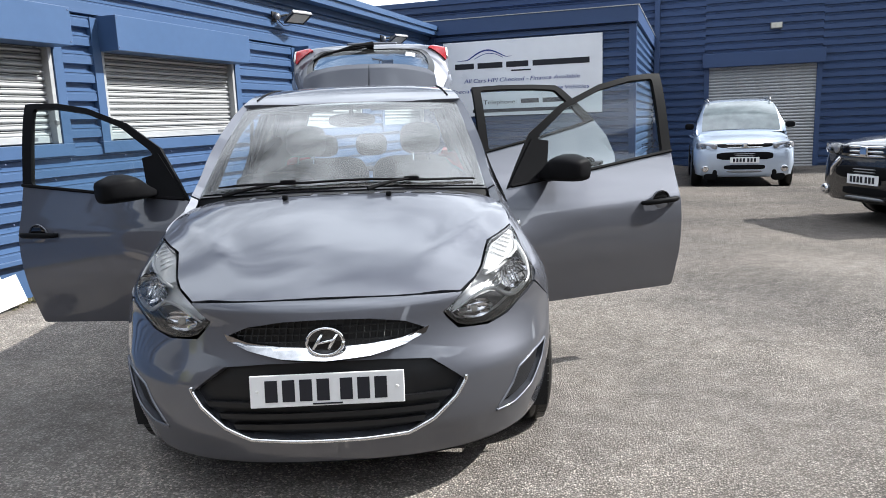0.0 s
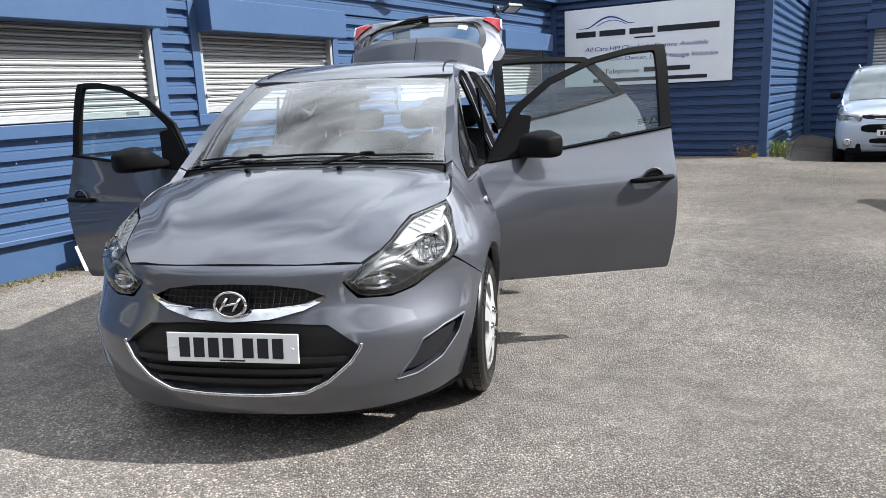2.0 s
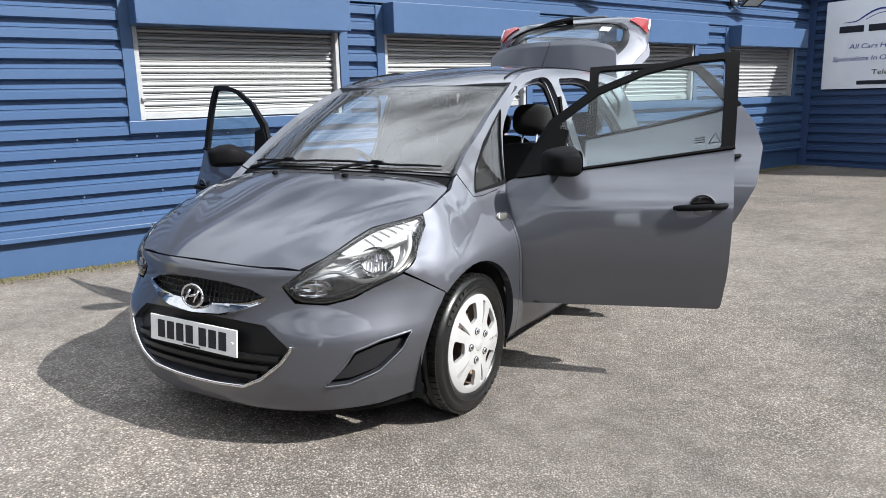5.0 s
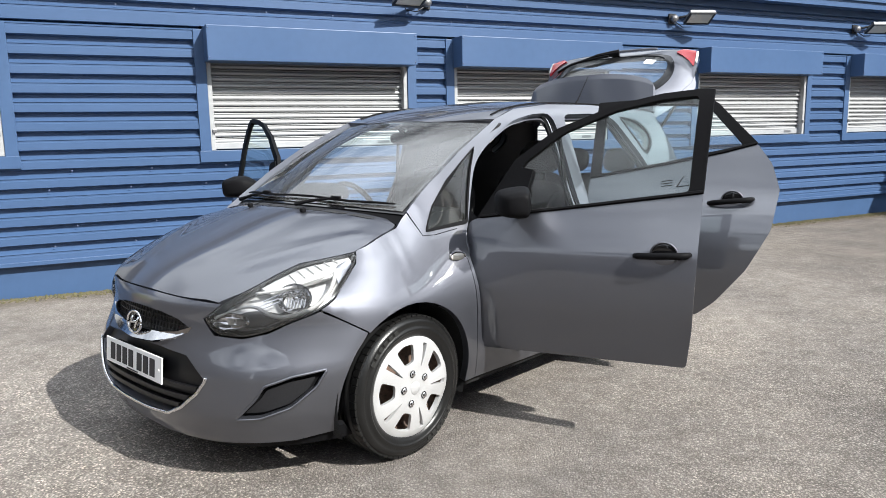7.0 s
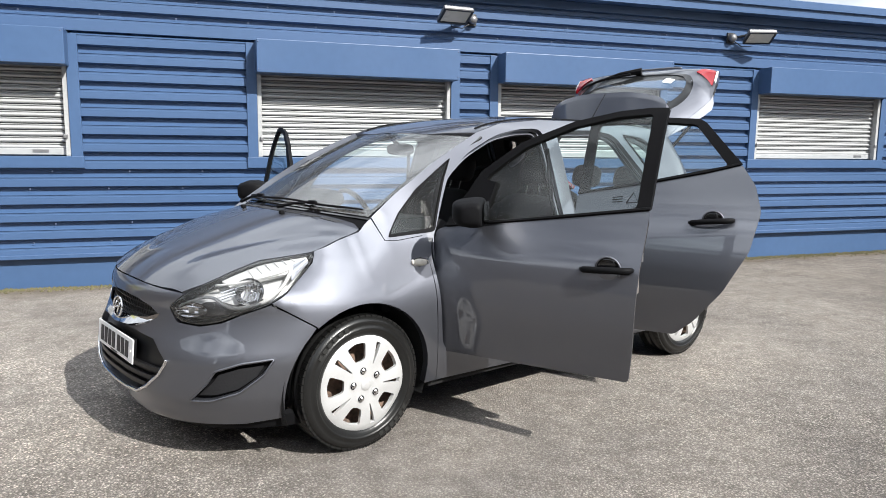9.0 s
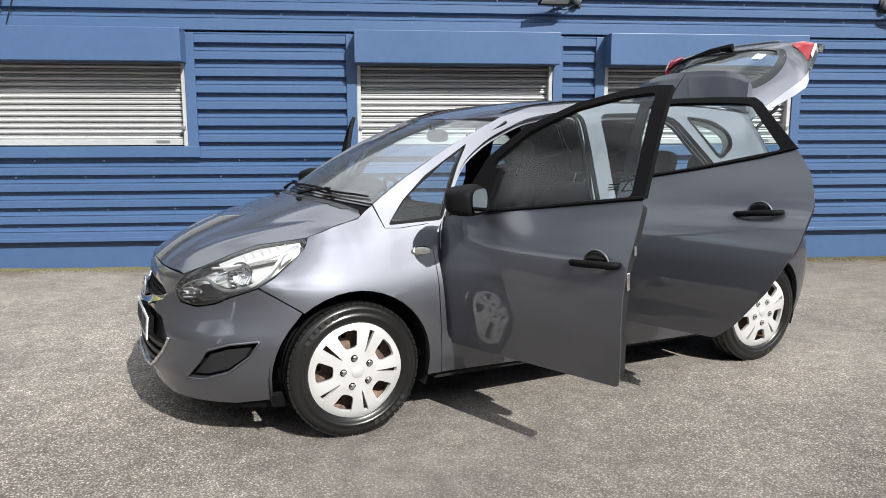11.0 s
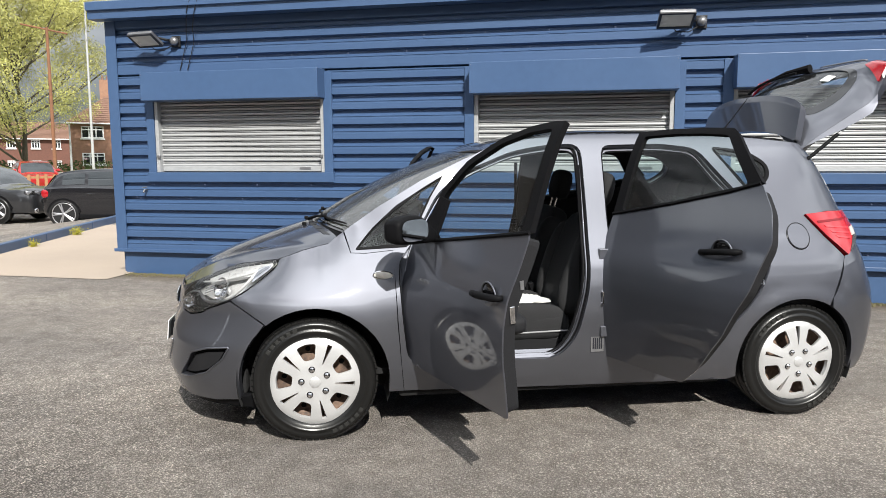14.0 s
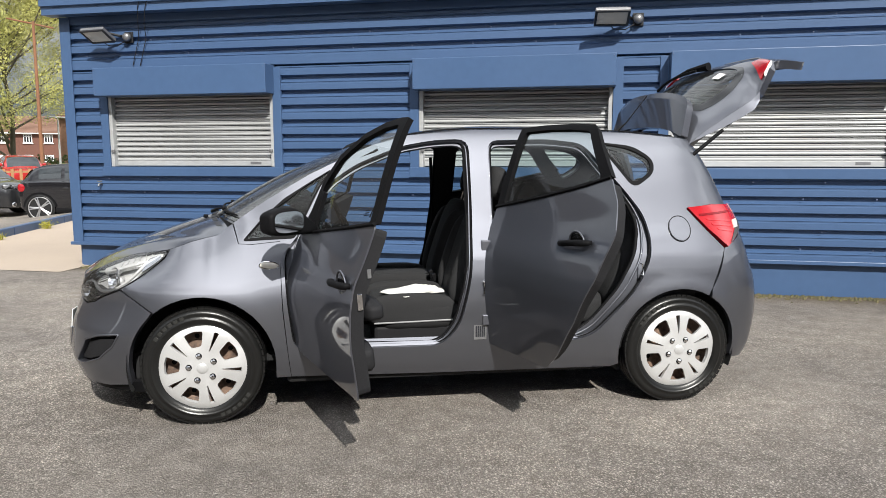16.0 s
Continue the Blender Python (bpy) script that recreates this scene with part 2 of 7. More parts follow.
def tube(points, radius, seg=8, caps=True):
    """A round bar through points; radius may be a number or one number a point."""
    pts = [Vector(p) for p in points]
    rad = radius if isinstance(radius, (list, tuple)) else [radius] * len(pts)
    frames = []
    for i, p in enumerate(pts):
        d = (pts[min(i + 1, len(pts) - 1)] - pts[max(i - 1, 0)]).normalized()
        q = d.to_track_quat('Z', 'Y')
        frames.append(Matrix.Translation(p) @ q.to_matrix().to_4x4() @ Matrix.Scale(rad[i], 4))
    return sweep([(math.cos(2 * math.pi * i / seg), math.sin(2 * math.pi * i / seg)) for i in range(seg)], frames, True, caps)


def lathe(profile, seg=48, axis='X', a0=0.0, a1=2 * math.pi):
    """A surface of revolution; profile rows are (along, radius)."""
    bm = bmesh.new()
    full = abs(a1 - a0 - 2 * math.pi) < 1e-6
    rings = []
    for i in range(seg if full else seg + 1):
        a = a0 + (a1 - a0) * i / seg
        c, s = math.cos(a), math.sin(a)
        rings.append([bm.verts.new({'X': (h, r * c, r * s), 'Y': (r * c, h, r * s), 'Z': (r * c, r * s, h)}[axis]) for h, r in profile])
    for i in range(len(rings) if full else len(rings) - 1):
        a, b = rings[i], rings[(i + 1) % len(rings)]
        for j in range(len(profile) - 1):
            bm.faces.new((a[j], a[j + 1], b[j + 1], b[j]))
    bmesh.ops.remove_doubles(bm, verts=bm.verts, dist=1e-6)
    bmesh.ops.recalc_face_normals(bm, faces=bm.faces)
    return bm


def empty(name, m, label, category, group="", kind=""):
    ob = new(name)
    ob.empty_display_size = 0.1
    ob.matrix_basis = m
    return tagged(ob, label, category, group, kind)


def join(*bms):
    """One bmesh of several."""
    out = bms[0]
    for b in bms[1:]:
        me = bpy.data.meshes.new("t")
        b.to_mesh(me)
        b.free()
        out.from_mesh(me)
        bpy.data.meshes.remove(me)
    return out


def smoother(x):
    x = min(max(x, 0.0), 1.0)
    return x * x * (3 - 2 * x)


# ground: one sheet, nearly level, falling a little towards the long wall
def ground_z(x, y):
    s = min(max((-x - 0.6) / 3.4, 0.0), 1.0)
    s = s * s * (3 - 2 * s)
    d = (x + 4.6) * 0.322 - (y + 7.05) * 0.947
    t = min(max(d / 3.5, 0.0), 1.0)
    dip = 0.15 * smoother((y - 11.2) / 2.0) * smoother((x - 0.35) / 1.0)
    return -dip - 0.3 * t * t * (3 - 2 * t) * (1.0 if x < -2 else max(0.0, 1 - (x + 2) / 4)) - 0.065 * s + 0.010 * max(0.0, min(y - 4.0, 9.0)) * s


def build_ground():
    bm = bmesh.new()
    xs = sorted({*np.round(np.arange(-14, 14.1, 0.5), 3).tolist(), -600, -120, -40, 40, 120, 600})
    ys = sorted({*np.round(np.arange(-14, 22.1, 0.5), 3).tolist(), -600, -120, -40, 60, 140, 600})
    g = [[bm.verts.new((x, y, ground_z(x, y))) for y in ys] for x in xs]
    for i in range(len(xs) - 1):
        for j in range(len(ys) - 1):
            bm.faces.new((g[i][j], g[i + 1][j], g[i + 1][j + 1], g[i][j + 1]))
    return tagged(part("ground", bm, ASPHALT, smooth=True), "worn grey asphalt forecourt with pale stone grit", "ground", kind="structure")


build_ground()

# the long blue shed: cladding, plinth, fascia, windows with roller shutters
WX, Y0, Y1 = -4.0, -4.3, 12.43
PITCH, TOP = 0.17, 3.085


def cladding(length, z0, z1, depth=0.050, pitch=PITCH, phase=0.0):
    """A ribbed sheet along +y that faces +x, crowns at x = 0."""
    prof = [(0, z0)]
    z = z0 + phase
    while z < z1:
        for dx, dz in ((0, -0.026), (-0.006, -0.022), (-0.006, -0.008), (0, -0.004), (0, 0), (-depth, 0.026), (-depth, 0.068), (0, 0.080)):
            if z0 < z + dz < z1:
                prof.append((dx, z + dz))
        z += pitch
    prof.append((0, z1))
    bm = bmesh.new()
    n = max(1, int(length / 2.0))
    rows = [[bm.verts.new((x, length * i / n, z)) for x, z in prof] for i in range(n + 1)]
    for a, b in zip(rows, rows[1:]):
        for i in range(len(prof) - 1):
            bm.faces.new((a[i], b[i], b[i + 1], a[i + 1]))
    return bm


WINDOWS = [(-3.66, -1.55), (0.31, 2.35), (3.02, 5.12), (6.73, 8.80), (9.85, 11.9)]
SH0, SH1 = 1.27, 2.12


RISE = pose(0, 2.0, 0, 0.43) @ pose(0, -2.0, 0)     # the shed rises a little towards the extension


def build_shed():
    # ribbed sheets: full runs above and below the windows, short runs between them
    wall = tagged(part("wall_west", box(WX - 0.34, Y0 + 0.06, -0.2, WX - 0.16, Y1 + 4.0, TOP + 0.1), BLUE), "long wall clad in blue ribbed steel", "wall", kind="structure")
    lo, hi = 1.17, 2.45
    part("cladding", cladding(Y1 - Y0, 0.30, lo, phase=0.075), BLUE, wall, m=pose(WX, Y0, 0))
    part("cladding", cladding(Y1 - Y0, hi, TOP, phase=0.125), BLUE, wall, m=pose(WX, Y0, 0))
    edges = [Y0] + [v for a, b in WINDOWS for v in (a - 0.09, b + 0.09)] + [Y1]
    for a, b in zip(edges[::2], edges[1::2]):
        if b - a > 0.05:
            part("cladding", cladding(b - a, lo, hi, phase=0.055), BLUE, wall, m=pose(WX, a, 0))
    screw = lathe([(0.0, 0.009), (0.006, 0.008), (0.008, 0.0)], 8)
    sm = part("screw", screw, SCREW, wall, m=pose(WX, Y0 + 0.3, 0.95)).data
    for z in (0.42, 0.60, 0.94, 1.11, 2.61, 2.78):
        for k in range(24):
            o = new("screw", sm)
            o.parent = wall
            o.matrix_basis = pose(WX, Y0 + 0.35 + k * 0.69 + (0.2 if z in (0.60, 1.11, 2.78) else 0), z)
    # plinth and drip flashing
    part("plinth", box(WX - 0.12, Y0 + 0.06, -0.2, WX - 0.045, Y1, 0.30), BLUE_TRIM, wall)
    part("flashing", box(WX - 0.10, Y0 - 0.05, 0.262, WX + 0.03, Y1, 0.302, 0.004), BLUE_TRIM, wall)
    # corner flashing
    part("corner_flashing", join(box(WX - 0.10, Y0 - 0.012, 0.302, WX + 0.012, Y0 + 0.0, TOP), box(WX + 0.004, Y0 - 0.012, 0.302, WX + 0.014, Y0 + 0.13, TOP)), BLUE_TRIM, wall)
    # south end of the shed
    end = tagged(part("wall_south", box(WX - 5.5, Y0, -0.2, WX - 0.10, Y0 + 0.06, TOP + 0.2), BLUE), "end wall of the blue shed", "wall", kind="structure")
    # fascia, soffit and roof
    roof = tagged(part("roof", box(WX - 5.6, Y0 - 0.10, 3.262, WX + 0.01, Y1 + 3.9, 3.30), BLUE_TRIM), "low sheet roof of the shed", "roof", kind="structure")
    fas = [(WX + 0.02, 3.085), (WX + 0.20, 3.085), (WX + 0.20, 3.175), (WX + 0.235, 3.185), (WX + 0.235, 3.275), (WX + 0.16, 3.30), (WX - 0.1, 3.33), (WX - 0.1, 3.26), (WX + 0.02, 3.26)]
    bm = sweep([(x, z) for x, z in fas], [Matrix(((1, 0, 0, 0), (0, 0, 1, y), (0, 1, 0, 0), (0, 0, 0, 1))) for y in (Y0 - 0.10, Y1 + 3.9)])
    part("fascia", bm, BLUE_TRIM, roof, "blue folded eaves fascia")
    for ob in (wall, end, roof):
        ob.matrix_basis = RISE @ ob.matrix_basis
    return wall


def build_shutter_window(i, y0, y1):
    e = empty("window_%d" % i, RISE @ pose(WX, (y0 + y1) / 2, SH0), "closed galvanised roller shutter in a blue steel frame", "window", kind="structure")
    w = (y1 - y0) / 2
    h = SH1 - SH0
    # slats with rounded fronts
    n, ph = 13, (h - 0.055) / 13
    prof = [(-0.058, 0.002), (-0.032, 0.004), (-0.020, ph * 0.14), (-0.015, ph * 0.32), (-0.017, ph * 0.48), (-0.027, ph * 0.62), (-0.050, ph * 0.70), (-0.050, ph * 0.74), (-0.033, ph * 0.77), (-0.031, ph * 0.88), (-0.048, ph * 0.94), (-0.058, ph * 0.99)]
    for k in range(n):
        bm = bmesh.new()
        rows = [[bm.verts.new((x, y, z)) for x, z in prof] for y in (-w, w)]
        for j in range(len(prof) - 1):
            bm.faces.new((rows[0][j], rows[1][j], rows[1][j + 1], rows[0][j + 1]))
        s = part("slat", bm, GALV, e, smooth=True, m=pose(-0.055, 0, k * ph + 0.055))
    part("bottom_rail", box(-0.115, -w, -0.0, -0.070, w, 0.062, 0.004), GALV, e)
    part("maker_plate", box(-0.070, w - 0.30, 0.02, -0.067, w - 0.16, 0.05), GREY_METAL, e)
    for s in (-1, 1):
        part("guide", box(-0.11, min(s * w, s * (w + 0.045)), -0.01, -0.004, max(s * w, s * (w + 0.045)), h + 0.02, 0.004), GALV, e, "pale galvanised guide channel")
        part("bolt", box(-0.012, s * (w + 0.005) - 0.02, 0.16, 0.018, s * (w + 0.005) + 0.02, 0.20, 0.006), GREY_METAL, e)
        part("side_trim", box(-0.05, min(s * (w + 0.046), s * (w + 0.15)), -0.11, 0.012, max(s * (w + 0.046), s * (w + 0.15)), h + 0.30, 0.003), BLUE_TRIM, e)
    part("sill_trim", box(-0.13, -w - 0.16, -0.125, 0.022, w + 0.16, -0.012, 0.004), BLUE_TRIM, e)
    # housing of the roller
    part("shutter_box", box(-0.05, -w - 0.06, h - 0.01, 0.235, w + 0.07, h + 0.318, 0.006), BLUE_TRIM, e, "blue folded steel shutter housing")
    for sy in (-1, 1):
        for z in (h + 0.02, h + 0.29):
            part("screw", lathe([(0.235, 0.007), (0.239, 0.006), (0.241, 0)], 8), SCREW, e, m=pose(0, sy * (w + 0.045), z))
    return e


build_shed()
for i, (a, b) in enumerate(WINDOWS):
    build_shutter_window(i + 1, a, b)


def build_floodlight(y, z, turn, side):
    e = empty("floodlight", RISE @ pose(WX, y, z), "black LED floodlight with a pale lens on the blue wall", "floodlight", "wall floodlights")
    r = pose(0.22, 0, 0.02, 0, -30, turn)
    part("housing", box(-0.115, -0.175, -0.012, 0.115, 0.175, 0.024, 0.008), GREY_METAL, e, m=r)
    for k in range(9):
        part("fin", box(-0.10, -0.14 + 0.034 * k, 0.024, 0.10, -0.134 + 0.034 * k, 0.042), GREY_METAL, e, m=r)
    part("lens", box(-0.095, -0.155, -0.020, 0.095, 0.155, -0.0125), LENS, e, "pale frosted lens", m=r)
    for x0, y0, x1, y1 in ((-0.115, -0.175, 0.115, -0.152), (-0.115, 0.152, 0.115, 0.175), (-0.115, -0.152, -0.092, 0.152), (0.092, -0.152, 0.115, 0.152)):
        part("rim", box(x0, y0, -0.028, x1, y1, -0.0125), BLACK_METAL, e, m=r)
    part("bracket", tube([(0.0, side * 0.20, 0.03), (0.07, side * 0.18, 0.03), (0.14, side * 0.10, 0.05), (0.20, 0, 0.04)], 0.016), BLACK_METAL, e)
    part("wall_plate", box(0.0, side * 0.27 - 0.055, -0.05, 0.02, side * 0.27 + 0.055, 0.08, 0.004), BLACK_METAL, e)
    part("sensor", lathe([(0.02, 0.0), (0.02, 0.045), (0.06, 0.050), (0.085, 0.042), (0.10, 0.0)], 16), GREY_METAL, e, "round movement sensor", smooth=True, m=pose(0.0, side * 0.27, 0.015))
    part("cable", tube([(0.05, side * 0.24, -0.03), (0.07, side * 0.14, -0.09), (0.06, 0.02, -0.08), (0.10, -0.03, -0.03), (0.18, 0, 0.02)], 0.006, 6), BLACK_METAL, e)
    return e


for y, z, tn, sd in ((-3.62, 2.80, -8, 1), (2.36, 2.78, 6, 1), (6.45, 2.78, -18, -1), (10.1, 2.80, -18, -1)):
    build_floodlight(y, z, tn, sd)
# hanging cables; their lower run on the wall also stands in for a wire's shadow
for dy, reach in ((0.0, 0.0), (0.10, 0.03)):
    w = part("loose_cable", tube([(WX + 0.245, -3.02 + dy, 3.25), (WX + 0.215, -3.10 + dy, 3.08), (WX + 0.10 + reach, -3.18 + dy, 2.90), (WX + 0.04, -3.22 + dy, 2.76), (WX + 0.02, -3.33 + dy, 2.44)], 0.005, 6), BLACK_METAL)
    tagged(w, "thin black cable hanging from the eaves", "cable", "loose cables")


# the low extension with the sign, and the tall garage behind it
EY, EX, GY = 12.43, 0.31, 19.1


def build_extension():
    w = tagged(part("wall_north", box(-4.0, EY + 0.06, -0.3, EX - 0.08, GY, 3.2), NAVY), "navy ribbed steel extension that carries the sign", "wall", kind="structure")
    # sheet that faces the yard (towards -y): turned so that its +x face looks to -y
    bm = cladding(EX + 4.2, 0.02, 3.12, phase=0.04)
    part("cladding", bm, NAVY, w, m=pose(-4.2, EY, 0, 0, 0, -90) @ pose(0, 0, 0))
    bm = cladding(GY - EY, 0.02, 3.12, phase=0.04)
    part("cladding", bm, BLUE, w, m=pose(EX, EY, 0))
    part("corner_flashing", join(box(EX - 0.13, EY - 0.014, 0, EX + 0.014, EY - 0.002, 3.12), box(EX + 0.002, EY - 0.002, 0, EX + 0.014, EY + 0.13, 3.12)), NAVY, w)
    part("corner_flashing", box(WX - 0.1, EY - 0.02, 0, WX + 0.12, EY - 0.004, 3.1), NAVY, w)
    fas = join(box(-4.6, EY - 0.07, 3.16, EX + 0.05, EY + 0.06, 3.46, 0.006), box(EX - 0.08, EY + 0.06, 3.16, EX + 0.05, GY, 3.46, 0.006))
    part("fascia", fas, NAVY, w, "navy eaves fascia")
    # the fascia's sunlit top edge, put in as a pale strip
    part("sunlit_edge", join(box(-4.6, EY - 0.085, 3.461, EX + 0.065, EY - 0.02, 3.478), box(EX - 0.02, EY - 0.02, 3.461, EX + 0.065, GY, 3.478)), GALV, w, "thin pale strip drawn as the sunlit roof edge")
    part("roof_sheet", box(-4.6, EY - 0.02, 3.40, EX - 0.02, GY, 3.455), NAVY, w)
    return w


def build_garage():
    w = tagged(part("wall_garage", box(-14.0, GY + 0.06, -0.5, 14.0, GY + 6, 4.9), NAVY), "tall navy ribbed steel garage building", "wall", kind="structure")
    a, b, base, top = 1.79, 4.47, -0.20, 2.58
    for x0, x1, z0, z1, ph in ((-14.0, a - 0.12, base, 4.7, 0.04), (b + 0.12, 14.0, base, 4.7, 0.04), (a - 0.12, b + 0.12, top + 0.34, 4.7, 0.04)):
        part("cladding", cladding(x1 - x0, z0, z1, phase=ph, pitch=0.205), NAVY, w, m=pose(x0, GY, 0, 0, 0, -90))
    part("corner_flashing", box(EX + 0.012, GY - 0.10, base, EX + 0.16, GY + 0.02, 4.7, 0.004), NAVY, w)
    d = empty("door_1", pose((a + b) / 2, GY, base), "closed grey roller shutter door of the garage", "door", kind="structure")
    n = 34
    for k in range(n):
        ph = (top - base) / n
        bm = bmesh.new()
        prof = [(0.05, 0.0), (0.028, ph * 0.2), (0.022, ph * 0.5), (0.03, ph * 0.85), (0.05, ph * 0.99)]
        rows = [[bm.verts.new((x, y, z)) for y, z in prof] for x in (a - (a + b) / 2, b - (a + b) / 2)]
        for j in range(len(prof) - 1):
            bm.faces.new((rows[0][j], rows[1][j], rows[1][j + 1], rows[0][j + 1]))
        part("slat", bm, GALV, d, smooth=True, m=pose(0, 0, k * ph))
    hw = (b - a) / 2
    for s in (-1, 1):
        part("frame", box(min(s * hw, s * (hw + 0.13)), -0.03, 0, max(s * hw, s * (hw + 0.13)), 0.08, top - base + 0.3, 0.004), NAVY, d)
    part("shutter_box", box(-hw - 0.18, -0.20, top - base - 0.02, hw + 0.18, 0.05, top - base + 0.34, 0.008), NAVY, d)
    part("top_fascia", join(box(-14.1, GY - 0.06, 4.66, 14, GY + 0.2, 4.84, 0.006), box(-14.1, GY - 0.12, 4.842, 14, GY + 0.2, 5.0, 0.006)), NAVY, w, "navy roof fascia")
    lamp = empty("bulkhead_light", pose(3.44, GY, 3.57), "small pale bulkhead light over the garage door", "wall light")
    part("housing", box(-0.15, -0.10, -0.08, 0.15, 0.02, 0.09, 0.02), GREY_METAL, lamp)
    part("lens", box(-0.13, -0.125, -0.065, 0.13, -0.098, 0.07, 0.012), LENS, lamp, "pale diffuser")
    return w


build_extension()
build_garage()


def text_mesh(body, size, depth=0.002, shear=0.0, bold=0.0):
    c = bpy.data.curves.new("t", 'FONT')
    c.body, c.size, c.extrude, c.shear, c.offset, c.align_x = body, size, depth, shear, bold, 'CENTER'
    c.resolution_u = 3
    o = new("t", c)
    me = bpy.data.meshes.new_from_object(o)
    bpy.data.objects.remove(o)
    bm = bmesh.new()
    bm.from_mesh(me)
    bpy.data.meshes.remove(me)
    return bm


def line_of_words(body, width, height, e, mat, m, **k):
    """A line of lettering, each word a part."""
    words = body.split(" ")
    bm = text_mesh(body, 1.0, **k)
    xs = [v.co.x for v in bm.verts]
    full = max(xs) - min(xs)
    bm.free()
    sx, x = width / full, -width / 2
    for w in words:
        bm = text_mesh(w, 1.0, **k)
        xs = [v.co.x for v in bm.verts]
        ww = max(xs) - min(xs)
        for v in bm.verts:
            v.co = Vector(((v.co.x - min(xs)) * sx, -v.co.z, v.co.y * height / 0.72))
        part("word", bm, mat, e, m=m @ pose(x, 0, 0))
        x += (ww + 0.27) * sx


def build_sign():
    x0, x1, z0, z1 = -3.68, -0.33, 1.44, 2.99
    e = empty("sign_board", pose((x0 + x1) / 2, EY - 0.03, z0), "silver-white dealership sign board with dark lettering", "sign")
    w, h = x1 - x0, z1 - z0
    part("panel", box(-w / 2, -0.02, 0, w / 2, 0.0, h, 0.004), SIGN, e)
    # the name and the contact lines stand as plain bars
    bars = ((-1.42, -1.0), (-0.92, -0.38), (-0.30, 0.17), (0.26, 1.42))
    for a, b in bars:
        part("name_bar", box(a, -0.024, 0.985, b, -0.0205, 1.10), INK, e)
    part("small_bar", box(-0.2, -0.024, 0.90, 0.22, -0.0205, 0.93), INK, e)
    line_of_words("All Cars HPI Checked - Finance Available", 2.5, 0.085, e, INK_BLUE, pose(0.02, -0.0225, 0.70), shear=0.18)
    line_of_words("Specialists In One Owner, Low Mileage Vehicles", 3.0, 0.085, e, INK_BLUE, pose(0.0, -0.0225, 0.49), shear=0.18)
    line_of_words("Telephone:", 0.72, 0.09, e, INK, pose(-0.45, -0.0225, 0.24))
    part("number_bar", box(0.0, -0.024, 0.24, 0.38, -0.0205, 0.33), INK, e)
    part("number_bar", box(0.46, -0.024, 0.24, 0.90, -0.0205, 0.33), INK, e)
    part("address_bar", box(-1.05, -0.024, 0.07, 1.22, -0.0205, 0.14), INK, e)
    # a swoosh like a car's roofline
    pts = [(-1.36 + 1.18 * t, 0, 1.16 + 0.05 * t + 0.17 * math.sin(math.pi * min(max((t - 0.18) / 0.72, 0), 1)) ** 1.2) for t in [i / 24 for i in range(25)]]
    b1 = tube(pts, [0.004 + 0.014 * math.sin(math.pi * i / 24) for i in range(25)], 6)
    pts = [(-0.98 + 0.62 * t, 0, 1.19 + 0.10 * math.sin(math.pi * t)) for t in [i / 12 for i in range(13)]]
    b2 = tube(pts, 0.007, 6)
    part("swoosh", join(b1, b2), INK_BLUE, e, m=pose(0, -0.022, 0) @ Matrix.Diagonal((1, 0.2, 1, 1)))
    return e


build_sign()


# unseen walls added behind the camera, dark so that the car's reflections darken
REFLECT_DARK = material("dark_reflection_wall", (0.085, 0.07, 0.06), 0.9, second=(0.06, 0.05, 0.042), grain=7, stain=0.6, bump=0.3, bump_scale=12)
tagged(part("wall_unseen_east", box(17.0, -18.0, -0.2, 17.4, 16.4, 8.5), REFLECT_DARK), "unseen plain dark wall added to darken reflections", "wall", kind="structure")
tagged(part("wall_unseen_south", box(-15.0, -20.4, -0.6, 17.4, -20.0, 8.0), REFLECT_DARK), "unseen plain dark wall added to darken reflections", "wall", kind="structure")

# ---- the grey hatchback with its doors open ----
from mathutils import geometry

PAINT = material("grey_metallic_paint", (0.124, 0.128, 0.150), 0.54, 0.93, second=(0.112, 0.116, 0.136), grain=900, stain=6, amount=0.6, coat=1.0, rough_var=0.02)
PAINT.node_tree.nodes["Principled BSDF"].inputs["Coat IOR"].default_value = 1.65
PAINT.node_tree.nodes["Principled BSDF"].inputs["Specular Tint"].default_value = (0.70, 0.71, 0.76, 1)
BLACK = material("satin_black_plastic", (0.008, 0.008, 0.009), 0.55, grain=200, bump=0.06, bump_scale=300)
BLACK.node_tree.nodes["Principled BSDF"].inputs["Specular IOR Level"].default_value = 0.06
GLOSS = material("gloss_black_plastic", (0.008, 0.008, 0.009), 0.12, coat=0.5)
RUBBER = material("tyre_rubber", (0.009, 0.009, 0.009), 0.30, second=(0.006, 0.006, 0.006), grain=60, bump=0.08, bump_scale=150)
TYRE_MARK = material("worn_tyre_lettering", (0.021, 0.021, 0.020), 0.5, grain=90)
CHROME = material("chrome", (0.82, 0.82, 0.83), 0.06, 1.0, rough_var=0.02)
SILVER = material("silver_wheel_paint", (0.62, 0.62, 0.625), 0.36, 0.45, second=(0.53, 0.53, 0.535), grain=300, stain=9, amount=0.5)
RUST = material("brown_steel_rim", (0.24, 0.155, 0.11), 0.7, 0.3, second=(0.06, 0.045, 0.04), grain=50, stain=14)
FABRIC = material("black_seat_fabric", (0.022, 0.022, 0.024), 0.95, second=(0.012, 0.012, 0.013), grain=350, bump=0.3, bump_scale=420)
TRIM = material("dark_interior_plastic", (0.020, 0.020, 0.022), 0.6, grain=150, bump=0.08, bump_scale=260)
TRIM.node_tree.nodes["Principled BSDF"].inputs["Specular IOR Level"].default_value = 0.12
